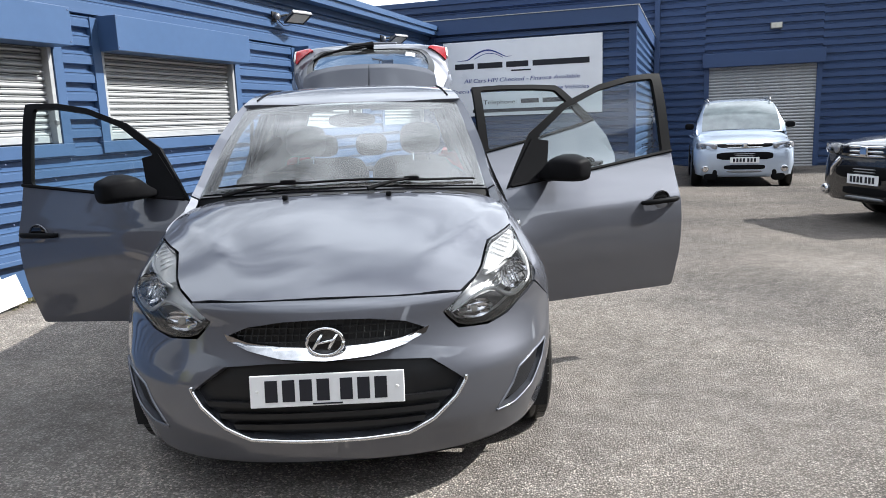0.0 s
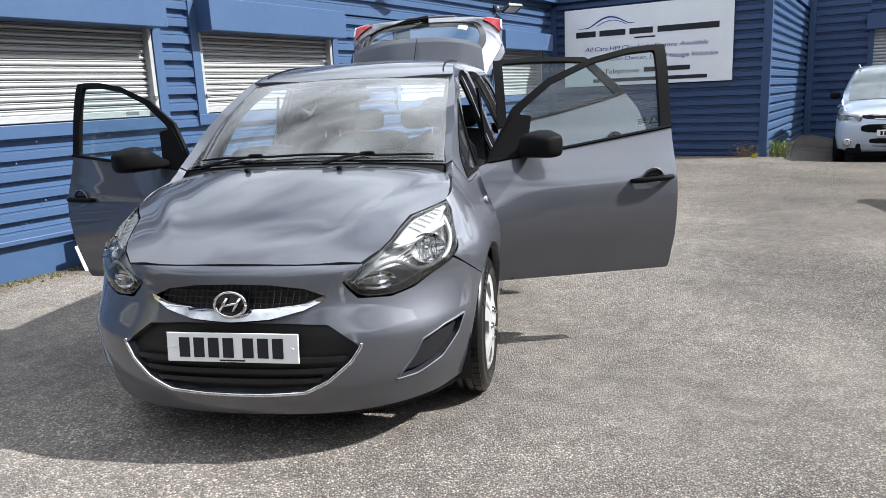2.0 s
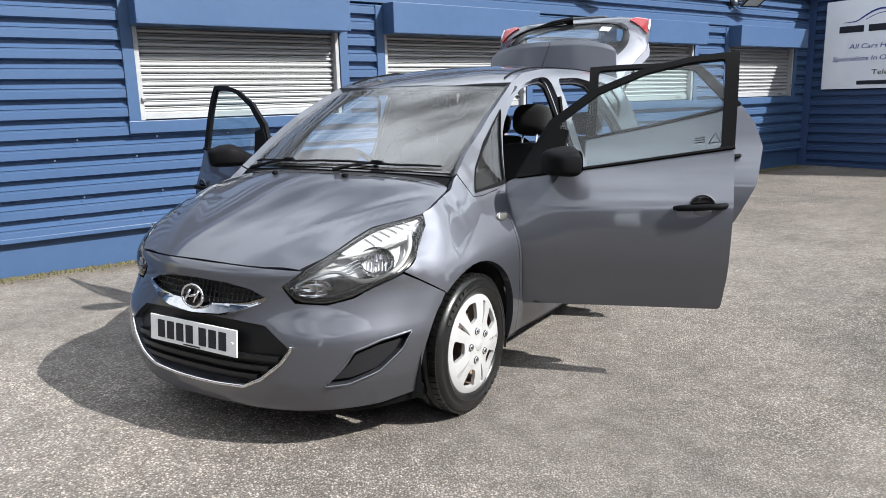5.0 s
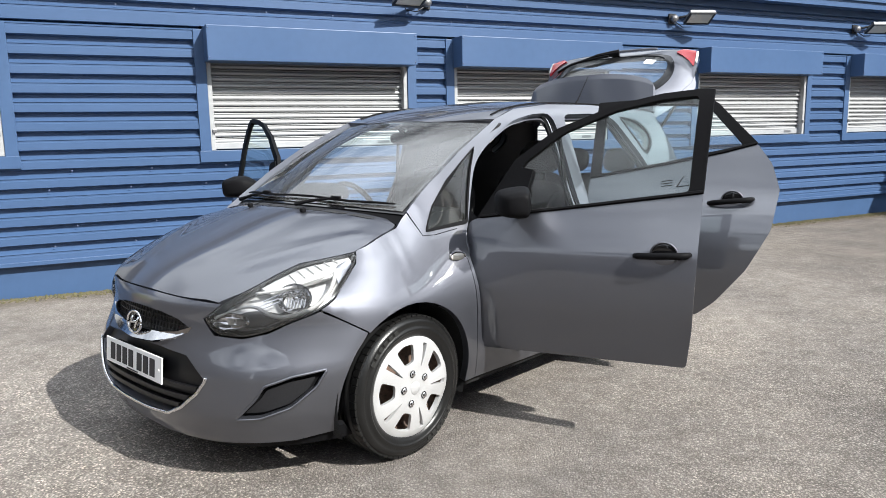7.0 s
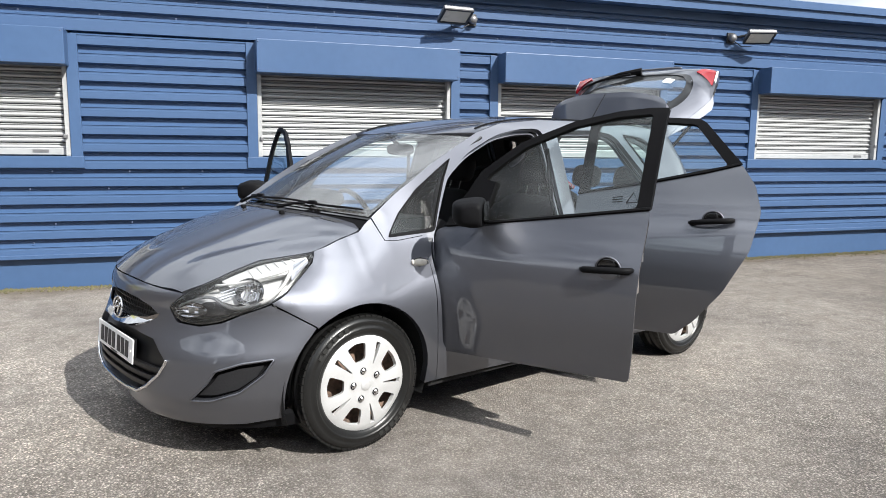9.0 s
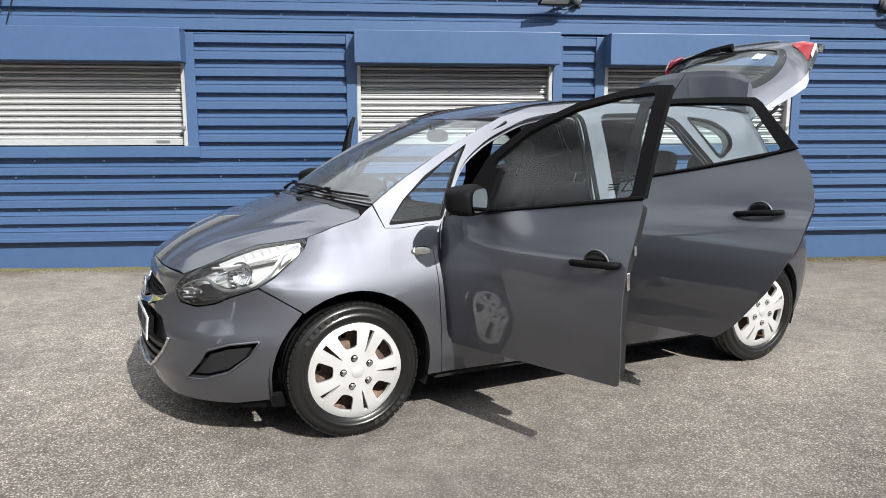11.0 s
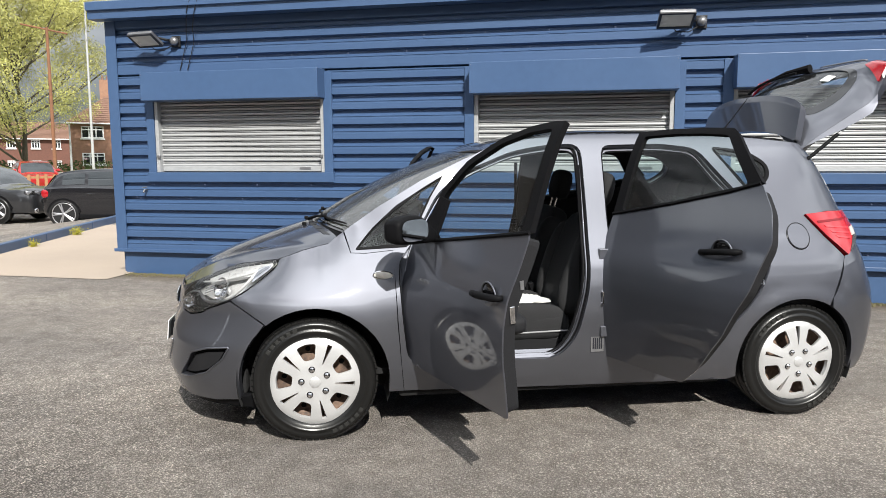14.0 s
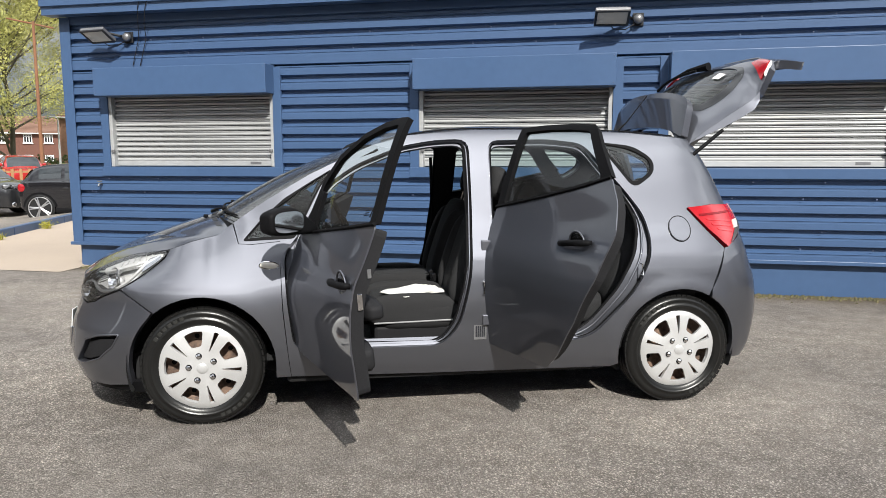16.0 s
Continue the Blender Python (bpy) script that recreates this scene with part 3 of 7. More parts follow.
CARPET = material("black_carpet", (0.015, 0.015, 0.016), 0.98, grain=300, bump=0.4, bump_scale=350)
LINER = material("pale_grey_headlining", (0.42, 0.41, 0.39), 0.95, grain=200)
PIPING = material("grey_piping", (0.30, 0.30, 0.31), 0.8)
PLATE_WHITE = material("white_number_plate", (0.80, 0.80, 0.80), 0.35, second=(0.76, 0.76, 0.76))
PAPER = material("white_paper", (0.80, 0.80, 0.78), 0.8, second=(0.62, 0.61, 0.58), grain=9, stain=5)
LAMP_PALE = material("pale_lamp_plastic", (0.62, 0.62, 0.61), 0.30, 0.2, second=(0.50, 0.50, 0.49), grain=60, coat=0.6)
SMOKED = material("smoked_lamp_bezel", (0.10, 0.10, 0.105), 0.22, 0.4)
DEEP = material("deep_black_grille", (0.006, 0.006, 0.007), 0.4, grain=90)
AMBER = material("clear_repeater_lens", (0.75, 0.72, 0.66), 0.12, coat=1.0)


def glass_material(name, tint, ior=1.5, haze=0.03):
    m = bpy.data.materials.new(name)
    m.use_nodes = True
    n, l = m.node_tree.nodes, m.node_tree.links
    n.clear()
    tr, gl, df = n.new("ShaderNodeBsdfTransparent"), n.new("ShaderNodeBsdfGlossy"), n.new("ShaderNodeBsdfDiffuse")
    tr.inputs[0].default_value = (*tint, 1)
    gl.inputs["Roughness"].default_value = 0.01
    fr = n.new("ShaderNodeFresnel")
    fr.inputs[0].default_value = ior
    m1, m2 = n.new("ShaderNodeMixShader"), n.new("ShaderNodeMixShader")
    m1.inputs[0].default_value = haze
    out = n.new("ShaderNodeOutputMaterial")
    l.new(tr.outputs[0], m1.inputs[1])
    l.new(df.outputs[0], m1.inputs[2])
    l.new(fr.outputs[0], m2.inputs[0])
    l.new(m1.outputs[0], m2.inputs[1])
    l.new(gl.outputs[0], m2.inputs[2])
    l.new(m2.outputs[0], out.inputs[0])
    return m


GLASS = glass_material("green_tinted_glass", (0.76, 0.85, 0.84), 1.6, 0.016)
# the windscreen's pale diffuse haze stands in for bright cloud reflections
SCREEN = glass_material("windscreen_glass", (0.74, 0.87, 0.86), 2.1, 0.07)
CLEAR = glass_material("clear_lamp_cover", (0.93, 0.93, 0.94), 1.45, 0.02)
PERFORATED = material("perforated_grey_plastic", (0.16, 0.16, 0.17), 0.5)
pn, pk = PERFORATED.node_tree.nodes, PERFORATED.node_tree.links
chk, pco = pn.new("ShaderNodeTexChecker"), pn.new("ShaderNodeTexCoord")
chk.inputs["Scale"].default_value = 105
chk.inputs["Color1"].default_value, chk.inputs["Color2"].default_value = (0.006, 0.006, 0.006, 1), (0.035, 0.035, 0.038, 1)
pk.new(pco.outputs["Object"], chk.inputs["Vector"])
pk.new(chk.outputs["Color"], pn["Principled BSDF"].inputs["Base Color"])
LAMP_RED = material("bright_red_lamp", (0.72, 0.02, 0.03), 0.15, second=(0.6, 0.015, 0.02), coat=1.0)
RED_LENS = material("red_lamp_lens", (0.42, 0.008, 0.014), 0.12, second=(0.22, 0.005, 0.009), grain=90, coat=1.0, stretch=(1, 1, 4))


def curve(*rows):
    """A smooth function through rows of (x, y)."""
    xs, ys = [r[0] for r in rows], [r[1] for r in rows]
    d = [(ys[i + 1] - ys[i]) / (xs[i + 1] - xs[i]) for i in range(len(xs) - 1)]
    t = [d[0]] + [0.0 if d[i] * d[i + 1] <= 0 else 2 * d[i] * d[i + 1] / (d[i] + d[i + 1]) for i in range(len(d) - 1)] + [d[-1]]

    def f(x):
        if x <= xs[0]:
            return ys[0]
        if x >= xs[-1]:
            return ys[-1]
        i = max(k for k in range(len(xs) - 1) if xs[k] <= x)
        h = xs[i + 1] - xs[i]
        u = (x - xs[i]) / h
        return ((2 * u ** 3 - 3 * u * u + 1) * ys[i] + (u ** 3 - 2 * u * u + u) * h * t[i] + (3 * u * u - 2 * u ** 3) * ys[i + 1] + (u ** 3 - u * u) * h * t[i + 1])
    return f


def smooth(x):
    x = min(max(x, 0.0), 1.0)
    return x * x * (3 - 2 * x)


# the body's form: x to the car's left, y to its rear from the front axle, z up
WHEELBASE, HUB = 2.615, 0.312
half_width = curve((0.12, 0.80), (0.20, 0.818), (0.30, 0.844), (0.45, 0.865), (0.62, 0.878), (0.74, 0.871), (0.84, 0.85), (0.92, 0.815), (1.0, 0.775), (1.083, 0.738), (1.33, 0.646), (1.44, 0.598), (1.52, 0.553), (1.58, 0.50))
nose = curve((0.12, 0.70), (0.18, 0.775), (0.24, 0.80), (0.32, 0.822), (0.42, 0.812), (0.52, 0.795), (0.60, 0.774), (0.68, 0.760), (0.742, 0.738), (0.78, 0.655), (0.812, 0.585), (0.868, 0.46), (0.92, 0.37), (1.0, 0.31), (1.1, 0.30))
tail = curve((0.18, 3.18), (0.30, 3.235), (0.50, 3.255), (0.68, 3.235), (0.78, 3.20), (0.90, 3.17), (1.05, 3.12), (1.12, 3.08), (1.30, 2.99), (1.45, 2.90), (1.55, 2.82))
RN, RY = 4.4, 2.55
nose_power = curve((0.15, 2.6), (0.46, 2.7), (0.56, 2.4), (0.66, 2.25), (0.742, 2.42), (0.80, 2.28), (0.9, 2.2))


def width_at(y, z):
    w = half_width(z) * (1 - 0.055 * smooth((0.9 - max(y, 0)) / 0.75) * smooth((z - 0.66) / 0.2))
    if 0.1 < y < 2.8 and 0.3 < z < 1.0:
        w += 0.0028 * math.exp(-((z - 0.80 - (y - 0.4) * 0.075) / 0.045) ** 2) * smooth((y - 0.34) / 0.4) * smooth((2.7 - y) / 0.3)
        w -= 0.0022 * math.exp(-((z - 0.50 - (y - 0.4) * 0.02) / 0.09) ** 2) * smooth((y - 0.34) / 0.3) * smooth((2.5 - y) / 0.3)
    for yc, r in ((0.0, 0.372), (WHEELBASE, 0.352)):
        d = math.hypot(y - yc, z - HUB)
        if d < r + 0.10:
            w += 0.009 * smooth((r + 0.10 - d) / 0.10)
    return w


def body_x(y, z):
    w = width_at(y, z)
    if y < 0:
        p = nose_power(z)
        w *= max(1e-4, 1 - min(-y / nose(z), 1.0) ** p) ** (1 / p)
    if y > RY:
        w *= max(1e-4, 1 - min((y - RY) / (tail(z) - RY), 1.0) ** RN) ** (1 / RN)
    return w


def side_map(s):
    return lambda u, v: Vector((s * body_x(u, v), u, v))


def wing_map(s):
    """The side's form, rolled in softly at the top to meet the bonnet."""
    raw = rolled_map(s)

    def f(u, v):
        p = raw(u, v)
        if u < 0.60:
            k = 0.055 * smooth((0.60 - u) / 0.15) * smooth((u + 0.42) / 0.15)
            xs = [(raw(u + i * k, v + j * k).x, (2 - abs(i)) * (2 - abs(j))) for i in (-1, 0, 1) for j in (-1, 0, 1)]
            p.x = sum(x * w for x, w in xs) / sum(w for x, w in xs)
        return p
    return f


def rolled_map(s):
    def f(u, v):
        p = Vector((s * body_x(u, v), u, v))
        if -0.18 < u < 0.42:
            top = edge_z(u)
            t = min(max((v - top + 0.21) / 0.21, 0.0), 1.08)
            p.x -= s * (body_x(u, top) - edge_x(u) - 0.004) * t * t * smooth((u + 0.18) / 0.10) * smooth((0.42 - u) / 0.26)
        return p
    return f


def front_map(u, v):
    c, s = max(math.cos(u), 0.0), math.sin(u)
    p = nose_power(v)
    y = -nose(v) * c ** (2 / p)
    return Vector((math.copysign(abs(s) ** (2 / p), s) * width_at(y, v), y, v))


def front_u(x, z):
    """The angle on the nose at which the half-width is x."""
    return math.asin(min(1.0, (abs(x) / width_at(-0.4, z)) ** (nose_power(z) / 2))) * (1 if x >= 0 else -1)


def front_uy(y, z):
    return math.acos(min(1.0, (-y / nose(z)) ** (nose_power(z) / 2)))


def rear_map(u, v):
    c, s = max(math.cos(u), 0.0), math.sin(u)
    y = RY + (tail(v) - RY) * c ** (2 / RN)
    return Vector((math.copysign(abs(s) ** (2 / RN), s) * width_at(y, v), y, v))


def rear_uy(y, z):
    return math.acos(min(1.0, ((y - RY) / (tail(z) - RY)) ** (RN / 2)))


edge_x = curve((-0.672, 0.470), (-0.60, 0.529), (-0.54, 0.556), (-0.465, 0.574), (-0.37, 0.598), (-0.30, 0.648), (-0.235, 0.687), (-0.18, 0.713), (-0.12, 0.716), (-0.05, 0.711), (0.02, 0.700), (0.075, 0.684), (0.11, 0.680), (0.155, 0.688))
roof_mid = curve((0.72, 1.42), (0.85, 1.465), (1.05, 1.517), (1.26, 1.555), (1.64, 1.583), (2.1, 1.579), (2.43, 1.563), (2.85, 1.528))
rail_z = curve((0.80, 1.42), (0.89, 1.455), (1.1, 1.512), (1.45, 1.545), (1.9, 1.55), (2.4, 1.537), (2.85, 1.50))


def hood_z(x, y):
    a, b = x * x, x ** 4
    z = 1.0523 + y * (0.2259 + y * (-0.4938 + y * (-1.0386 - 0.9547 * y))) + a * (-0.1419 + y * (0.0401 + y * (0.0458 + 0.4233 * y))) + b * (-0.0909 + y * (-0.0717 + 0.4032 * y))
    # a soft crease runs from the nose to the corner of each headlamp
    d = (abs(x) - 0.30) * 0.842 - (y + 0.64) * 0.539
    return z + 0.009 * math.exp(-(d / 0.055) ** 2) * smooth((y + 0.70) / 0.25) * smooth((0.10 - y) / 0.2)


def hood_map(u, v):
    return Vector((u, v, hood_z(u, v)))


def edge_z(y):
    return hood_z(edge_x(y), y) if y < 0.08 else curve((0.08, 0.991), (0.11, 1.01), (0.155, 1.042))(y)


def front_y(x, z):
    """The place along the car at which the nose is x wide at height z."""
    return -nose(z) * max(1e-6, 1 - (x / width_at(-0.4, z)) ** nose_power(z)) ** (1 / nose_power(z))


def roof_map(u, v):
    e = body_x(v, rail_z(v))
    return Vector((u * e, v, roof_mid(v) - (roof_mid(v) - rail_z(v)) * abs(u) ** 2.8))


def screen_map(u, v):
    lo = Vector((0.643 * u, 0.01 + 0.16 * u * u, 1.068 - 0.028 * u * u))
    hi = Vector((0.573 * u, 0.79 + 0.10 * u * u, 1.447 - 0.012 * u * u))
    p = lo.lerp(hi, v)
    bulge = 0.028 * math.sin(math.pi * min(max(v, 0), 1)) * (1 - 0.3 * u * u)
    p.z += bulge * 0.9 - 0.03 * max(0, abs(u) - 1) * 10 * 0.3
    p.y -= bulge * 0.45
    return p


def inside(poly, pts):
    x, y = pts[:, 0], pts[:, 1]
    ok = np.zeros(len(pts), bool)
    for i in range(len(poly)):
        (x0, y0), (x1, y1) = poly[i - 1], poly[i]
        hit = (y0 > y) != (y1 > y)
        if y1 != y0:
            ok ^= hit & (x < (x1 - x0) * (y - y0) / (y1 - y0) + x0)
    return ok


def rounded(poly, r=0.03, n=4):
    """A polygon with its corners rounded."""
    out = []
    for i in range(len(poly)):
        p, a, b = Vector(poly[i]), Vector(poly[i - 1]), Vector(poly[(i + 1) % len(poly)])
        ra, rb = min(r, (a - p).length * 0.45), min(r, (b - p).length * 0.45)
        q0, q1 = p + (a - p).normalized() * ra, p + (b - p).normalized() * rb
        for k in range(n + 1):
            t = k / n
            out.append(tuple(q0 * (1 - t) ** 2 + p * 2 * t * (1 - t) + q1 * t * t))
    return out


def divided(poly, step):
    out = []
    for i in range(len(poly)):
        a, b = poly[i], poly[(i + 1) % len(poly)]
        k = max(1, int(math.hypot(b[0] - a[0], b[1] - a[1]) / step))
        out += [(a[0] + (b[0] - a[0]) * j / k, a[1] + (b[1] - a[1]) * j / k) for j in range(k)]
    return out


CENTRE = Vector((0, 1.25, 0.75))


def panel(name, outline, fmap, mat, parent, holes=(), step=0.035, thick=0.02, offset=0.0, origin=(0, 0, 0), label="", m=None, ref=None, sides=True, lip_in=0.0):
    """A pressed panel: a flat outline with holes, laid on a curved form, with its edges turned in."""
    loops = [divided(outline, step * 0.7)] + [divided(h, step * 0.7) for h in holes]
    pts, edges = [], []
    for lp in loops:
        k = len(pts)
        pts += lp
        edges += [(k + i, k + (i + 1) % len(lp)) for i in range(len(lp))]
    arr = np.array(loops[0])
    lo, hi = arr.min(0), arr.max(0)
    gx, gy = np.meshgrid(np.arange(lo[0] + step / 2, hi[0], step), np.arange(lo[1] + step / 2, hi[1], step))
    grid = np.stack([gx.ravel(), gy.ravel()], 1)
    keep = inside(loops[0], grid)
    for h in loops[1:]:
        keep &= ~inside(h, grid)
    grid = grid[keep]
    if len(grid):
        border = np.array(pts)
        near = np.min(np.hypot(grid[:, None, 0] - border[None, :, 0], grid[:, None, 1] - border[None, :, 1]), 1)
        grid = grid[near > step * 0.45]
    pts = pts + [tuple(g) for g in grid]
    vs, _, faces, *_ = geometry.delaunay_2d_cdt([Vector(p) for p in pts], edges, [], 0, 1e-5)
    flat = np.array([(v.x, v.y) for v in vs])
    cen = np.array([flat[list(f)].mean(0) for f in faces])
    ok = inside(loops[0], cen)
    for h in loops[1:]:
        ok &= ~inside(h, cen)
    faces = [f for f, k in zip(faces, ok) if k]
    ref = Vector(ref) if ref is not None else None
    eps = 0.004
    P, N = [], []
    for u, v in flat:
        p = fmap(u, v)
        a, b = fmap(u + eps, v) - fmap(u - eps, v), fmap(u, v + eps) - fmap(u, v - eps)
        n = a.cross(b)
        n = n.normalized() if n.length > 1e-12 else Vector((0, 0, 1))
        if n.dot(ref if ref is not None else p - CENTRE) < 0:
            n = -n
        P.append(p + n * offset - Vector(origin))
        N.append(n)
    used = sorted({i for f in faces for i in f})
    idx = {k: i for i, k in enumerate(used)}
    V, NN, F = [P[k] for k in used], [N[k] for k in used], []
    count = {}
    for f in faces:
        q = [idx[i] for i in f]
        n = (V[q[1]] - V[q[0]]).cross(V[q[2]] - V[q[0]])
        if n.dot(NN[q[0]]) < 0:
            q = q[::-1]
        F.append(tuple(q))
        for i in range(3):
            e = (q[i], q[(i + 1) % 3])
            count[e] = count.get(e, 0) + 1
    if sides and thick:
        rim = [e for e in count if (e[1], e[0]) not in count]
        for a, b in rim:
            na, nb = NN[a], NN[b]
            out = (V[b] - V[a]).cross(na)
            out = out.normalized() if out.length > 1e-9 else na
            k = len(V)
            V += [V[a].copy(), V[b].copy(), V[b] - nb * thick - out * lip_in, V[a] - na * thick - out * lip_in]
            NN += [out] * 4
            F.append((k + 1, k, k + 3, k + 2) if thick > 0 else (k, k + 1, k + 2, k + 3))
    me = bpy.data.meshes.new(name)
    me.from_pydata([tuple(v) for v in V], [], F)
    me.materials.append(mat)
    me.shade_smooth()
    me.normals_split_custom_set_from_vertices([tuple(n) for n in NN])
    ob = new(name, me)
    ob.parent = parent
    if m is not None:
        ob.matrix_basis = m
    if label:
        ob["label"] = label
    return ob


def arc(yc, r, a0, a1, n=14):
    return [(yc + r * math.cos(radians(a0 + (a1 - a0) * i / n)), HUB + r * math.sin(radians(a0 + (a1 - a0) * i / n))) for i in range(n + 1)]


def mirror_pts(half):
    """A closed outline from its right half (u >= 0), top to bottom."""
    return half + [(-u, v) for u, v in reversed(half) if abs(u) > 1e-6]


def blob(x0, y0, z0, x1, y1, z1, p=4.0, n=14, m=None):
    """A rounded solid (a superellipsoid) that fills a box."""
    bm = bmesh.new()
    bmesh.ops.create_uvsphere(bm, u_segments=n * 2, v_segments=n, radius=1)
    c, h = Vector(((x0 + x1) / 2, (y0 + y1) / 2, (z0 + z1) / 2)), Vector(((x1 - x0) / 2, (y1 - y0) / 2, (z1 - z0) / 2))
    for v in bm.verts:
        k = sum(abs(a) ** p for a in v.co) ** (1 / p)
        v.co = Vector([c[i] + h[i] * v.co[i] / k for i in range(3)])
    if m is not None:
        bmesh.ops.transform(bm, matrix=m, verts=bm.verts)
    return bm


car = empty("hatchback_car", pose(0, -0.011, 0, 0, 0, 21.2), "grey metallic hatchback parked with doors and tailgate open", "car")

# front bumper with its grilles
HY = (-0.60, -0.54, -0.465, -0.37, -0.30, -0.235, -0.18, -0.12, -0.05, 0.02, 0.075)
HE = [(edge_x(y), edge_z(y)) for y in HY]


def front_bumper():
    half = [(0, 0.7485), (front_u(0.12, 0.748), 0.748), (front_u(0.25, 0.7455), 0.7455), (front_u(0.36, 0.743), 0.743), (front_u(0.474, 0.739), 0.739), (front_u(0.402, 0.678), 0.678), (front_u(0.455, 0.616), 0.616),
            (front_u(0.567, 0.609), 0.609), (front_u(0.645, 0.630), 0.630), (front_u(0.70, 0.666), 0.666), (front_uy(-0.41, 0.708), 0.708), (front_uy(-0.243, 0.604), 0.604)]
    half += [(front_uy(y, z), z) for y, z in arc(0, 0.372, 136, 190, 8)]
    half += [(front_uy(-0.37, 0.215), 0.215), (front_uy(-0.5, 0.195), 0.195), (0.5, 0.185), (0, 0.18)]
    f = lambda pts: [(front_u(x, z), z) for x, z in pts]
    up = mirror_pts(f([(0, 0.684), (0.15, 0.680), (0.27, 0.663), (0.345, 0.632), (0.27, 0.605), (0.15, 0.588), (0, 0.582)]))
    low = mirror_pts(f([(0, 0.546), (0.20, 0.543), (0.355, 0.532), (0.42, 0.488), (0.47, 0.448), (0.44, 0.40), (0.36, 0.335), (0.27, 0.292), (0.12, 0.282), (0, 0.28)]))
    fog = rounded(f([(0.585, 0.300), (0.66, 0.306), (0.742, 0.345), (0.795, 0.42), (0.812, 0.487), (0.75, 0.472), (0.680, 0.438), (0.655, 0.385)]), 0.014, 3)
    fog_r = [(-u, v) for u, v in fog]
    b = panel("front_bumper", mirror_pts(half), front_map, PAINT, car, [up, low, fog, fog_r], step=0.032, thick=0.035)
    panel("lower_lip", mirror_pts(f([(0, 0.19), (0.4, 0.193), (0.7, 0.205), (0.80, 0.225), (0.79, 0.165), (0.6, 0.15), (0.3, 0.142), (0, 0.14)])), front_map, BLACK, b, thick=0.03, offset=-0.012, label="black plastic lower lip")
    grow = lambda poly, k, c: [(c[0] + (u - c[0]) * k, c[1] + (v - c[1]) * k) for u, v in poly]
    panel("upper_grille", grow(up, 1.06, (0, 0.63)), front_map, DEEP, b, thick=0, offset=-0.032)
    # honeycomb bars of the upper grille
    for k in range(3):
        z = 0.607 + 0.024 * k
        w = (0.24, 0.31, 0.29)[k]
        pts = [front_map(front_u(x, z), z) + Vector((0, 0.02, 0)) for x in np.linspace(-w, w, 25)]
        part("grille_bar", tube(pts, 0.0032, 5), DEEP, b)
    for k in range(-13, 14):
        x = k * 0.024
        z0, z1 = 0.592 + 0.06 * abs(x) * 2 * abs(x) * 2, 0.678 - 0.1 * x * x * 3
        if z1 - z0 > 0.02:
            p0, p1 = front_map(front_u(x, z0), z0), front_map(front_u(x + 0.012, z1), z1)
            part("grille_bar", tube([p0 + Vector((0, 0.02, 0)), p1 + Vector((0, 0.02, 0))], 0.0028, 5), DEEP, b)
    blade_map = lambda u, v: front_map(u, v) + Vector((0, -0.55 * max(0.0, 0.596 + 0.35 * u * u * 0.35 - v), 0))
    panel("grille_chrome", mirror_pts(f([(0, 0.590), (0.15, 0.596), (0.27, 0.612), (0.352, 0.640), (0.34, 0.618), (0.27, 0.588), (0.15, 0.562), (0, 0.553)])), blade_map, CHROME, b, thick=0.012, offset=0.003, step=0.012, label="bright chrome grille blade")
    panel("lower_grille", grow(low, 1.05, (0, 0.41)), front_map, DEEP, b, thick=0, offset=-0.03)
    for z, w in ((0.405, 0.43), (0.365, 0.385), (0.328, 0.335)):
        sl = mirror_pts(f([(0, z + 0.010), (w * 0.6, z + 0.010), (w, z + 0.010), (w - 0.01, z - 0.008), (w * 0.6, z - 0.008), (0, z - 0.008)]))
        panel("grille_slat", sl, front_map, DEEP, b, thick=0.02, offset=-0.006, step=0.03)
    # chrome moulding round the lower grille
    edge = [(0.478, 0.462), (0.474, 0.445), (0.44, 0.394), (0.36, 0.328), (0.27, 0.285), (0.12, 0.275), (0, 0.273)]
    edge = edge + [(-x, z) for x, z in reversed(edge[:-1])]
    edge = [tuple(Vector(edge[i]).lerp(Vector(edge[min(i + 1, len(edge) - 1)]), t / 4)) for i in range(len(edge) - 1) for t in range(4)] + [edge[-1]]
    part("chrome_moulding", tube([front_map(front_u(x, z), z) + Vector((0, -0.004, 0)) for x, z in edge], 0.008, 8), CHROME, b, "thin chrome moulding", smooth=True)
    for s in (1, -1):
        fg = fog if s > 0 else fog_r
        c = np.mean(np.array(fg), 0)
        panel("fog_insert", grow(fg, 0.99, c), front_map, BLACK, b, thick=0, offset=-0.03, label="dark fog lamp blank")
        rim = [front_map(u, v) for u, v in divided(fg, 0.02)]
        part("fog_rim", tube(rim + [rim[0]], 0.0055, 6), PAINT, b, "thin painted rim", smooth=True)
        inner = [(u * 0.8 + c[0] * 0.2, v * 0.72 + c[1] * 0.28 - 0.004) for u, v in fg]
        panel("fog_blank", inner, front_map, TRIM, b, thick=0.012, offset=-0.018)
    # number plate with plain bars
    pl = part("number_plate", box(-0.26, -0.006, -0.0555, 0.26, 0.0, 0.0555, 0.003), PLATE_WHITE, b, "white front number plate", m=pose(0, -0.812, 0.458, -5))
    for x in (-0.188, -0.130, -0.072, -0.014, 0.064, 0.122, 0.180):
        part("plate_bar", box(x - 0.021, -0.0085, -0.037, x + 0.021, -0.0065, 0.037), INK, pl)
    part("plate_bar", box(-0.05, -0.0085, -0.05, 0.05, -0.0065, -0.045), INK, pl)
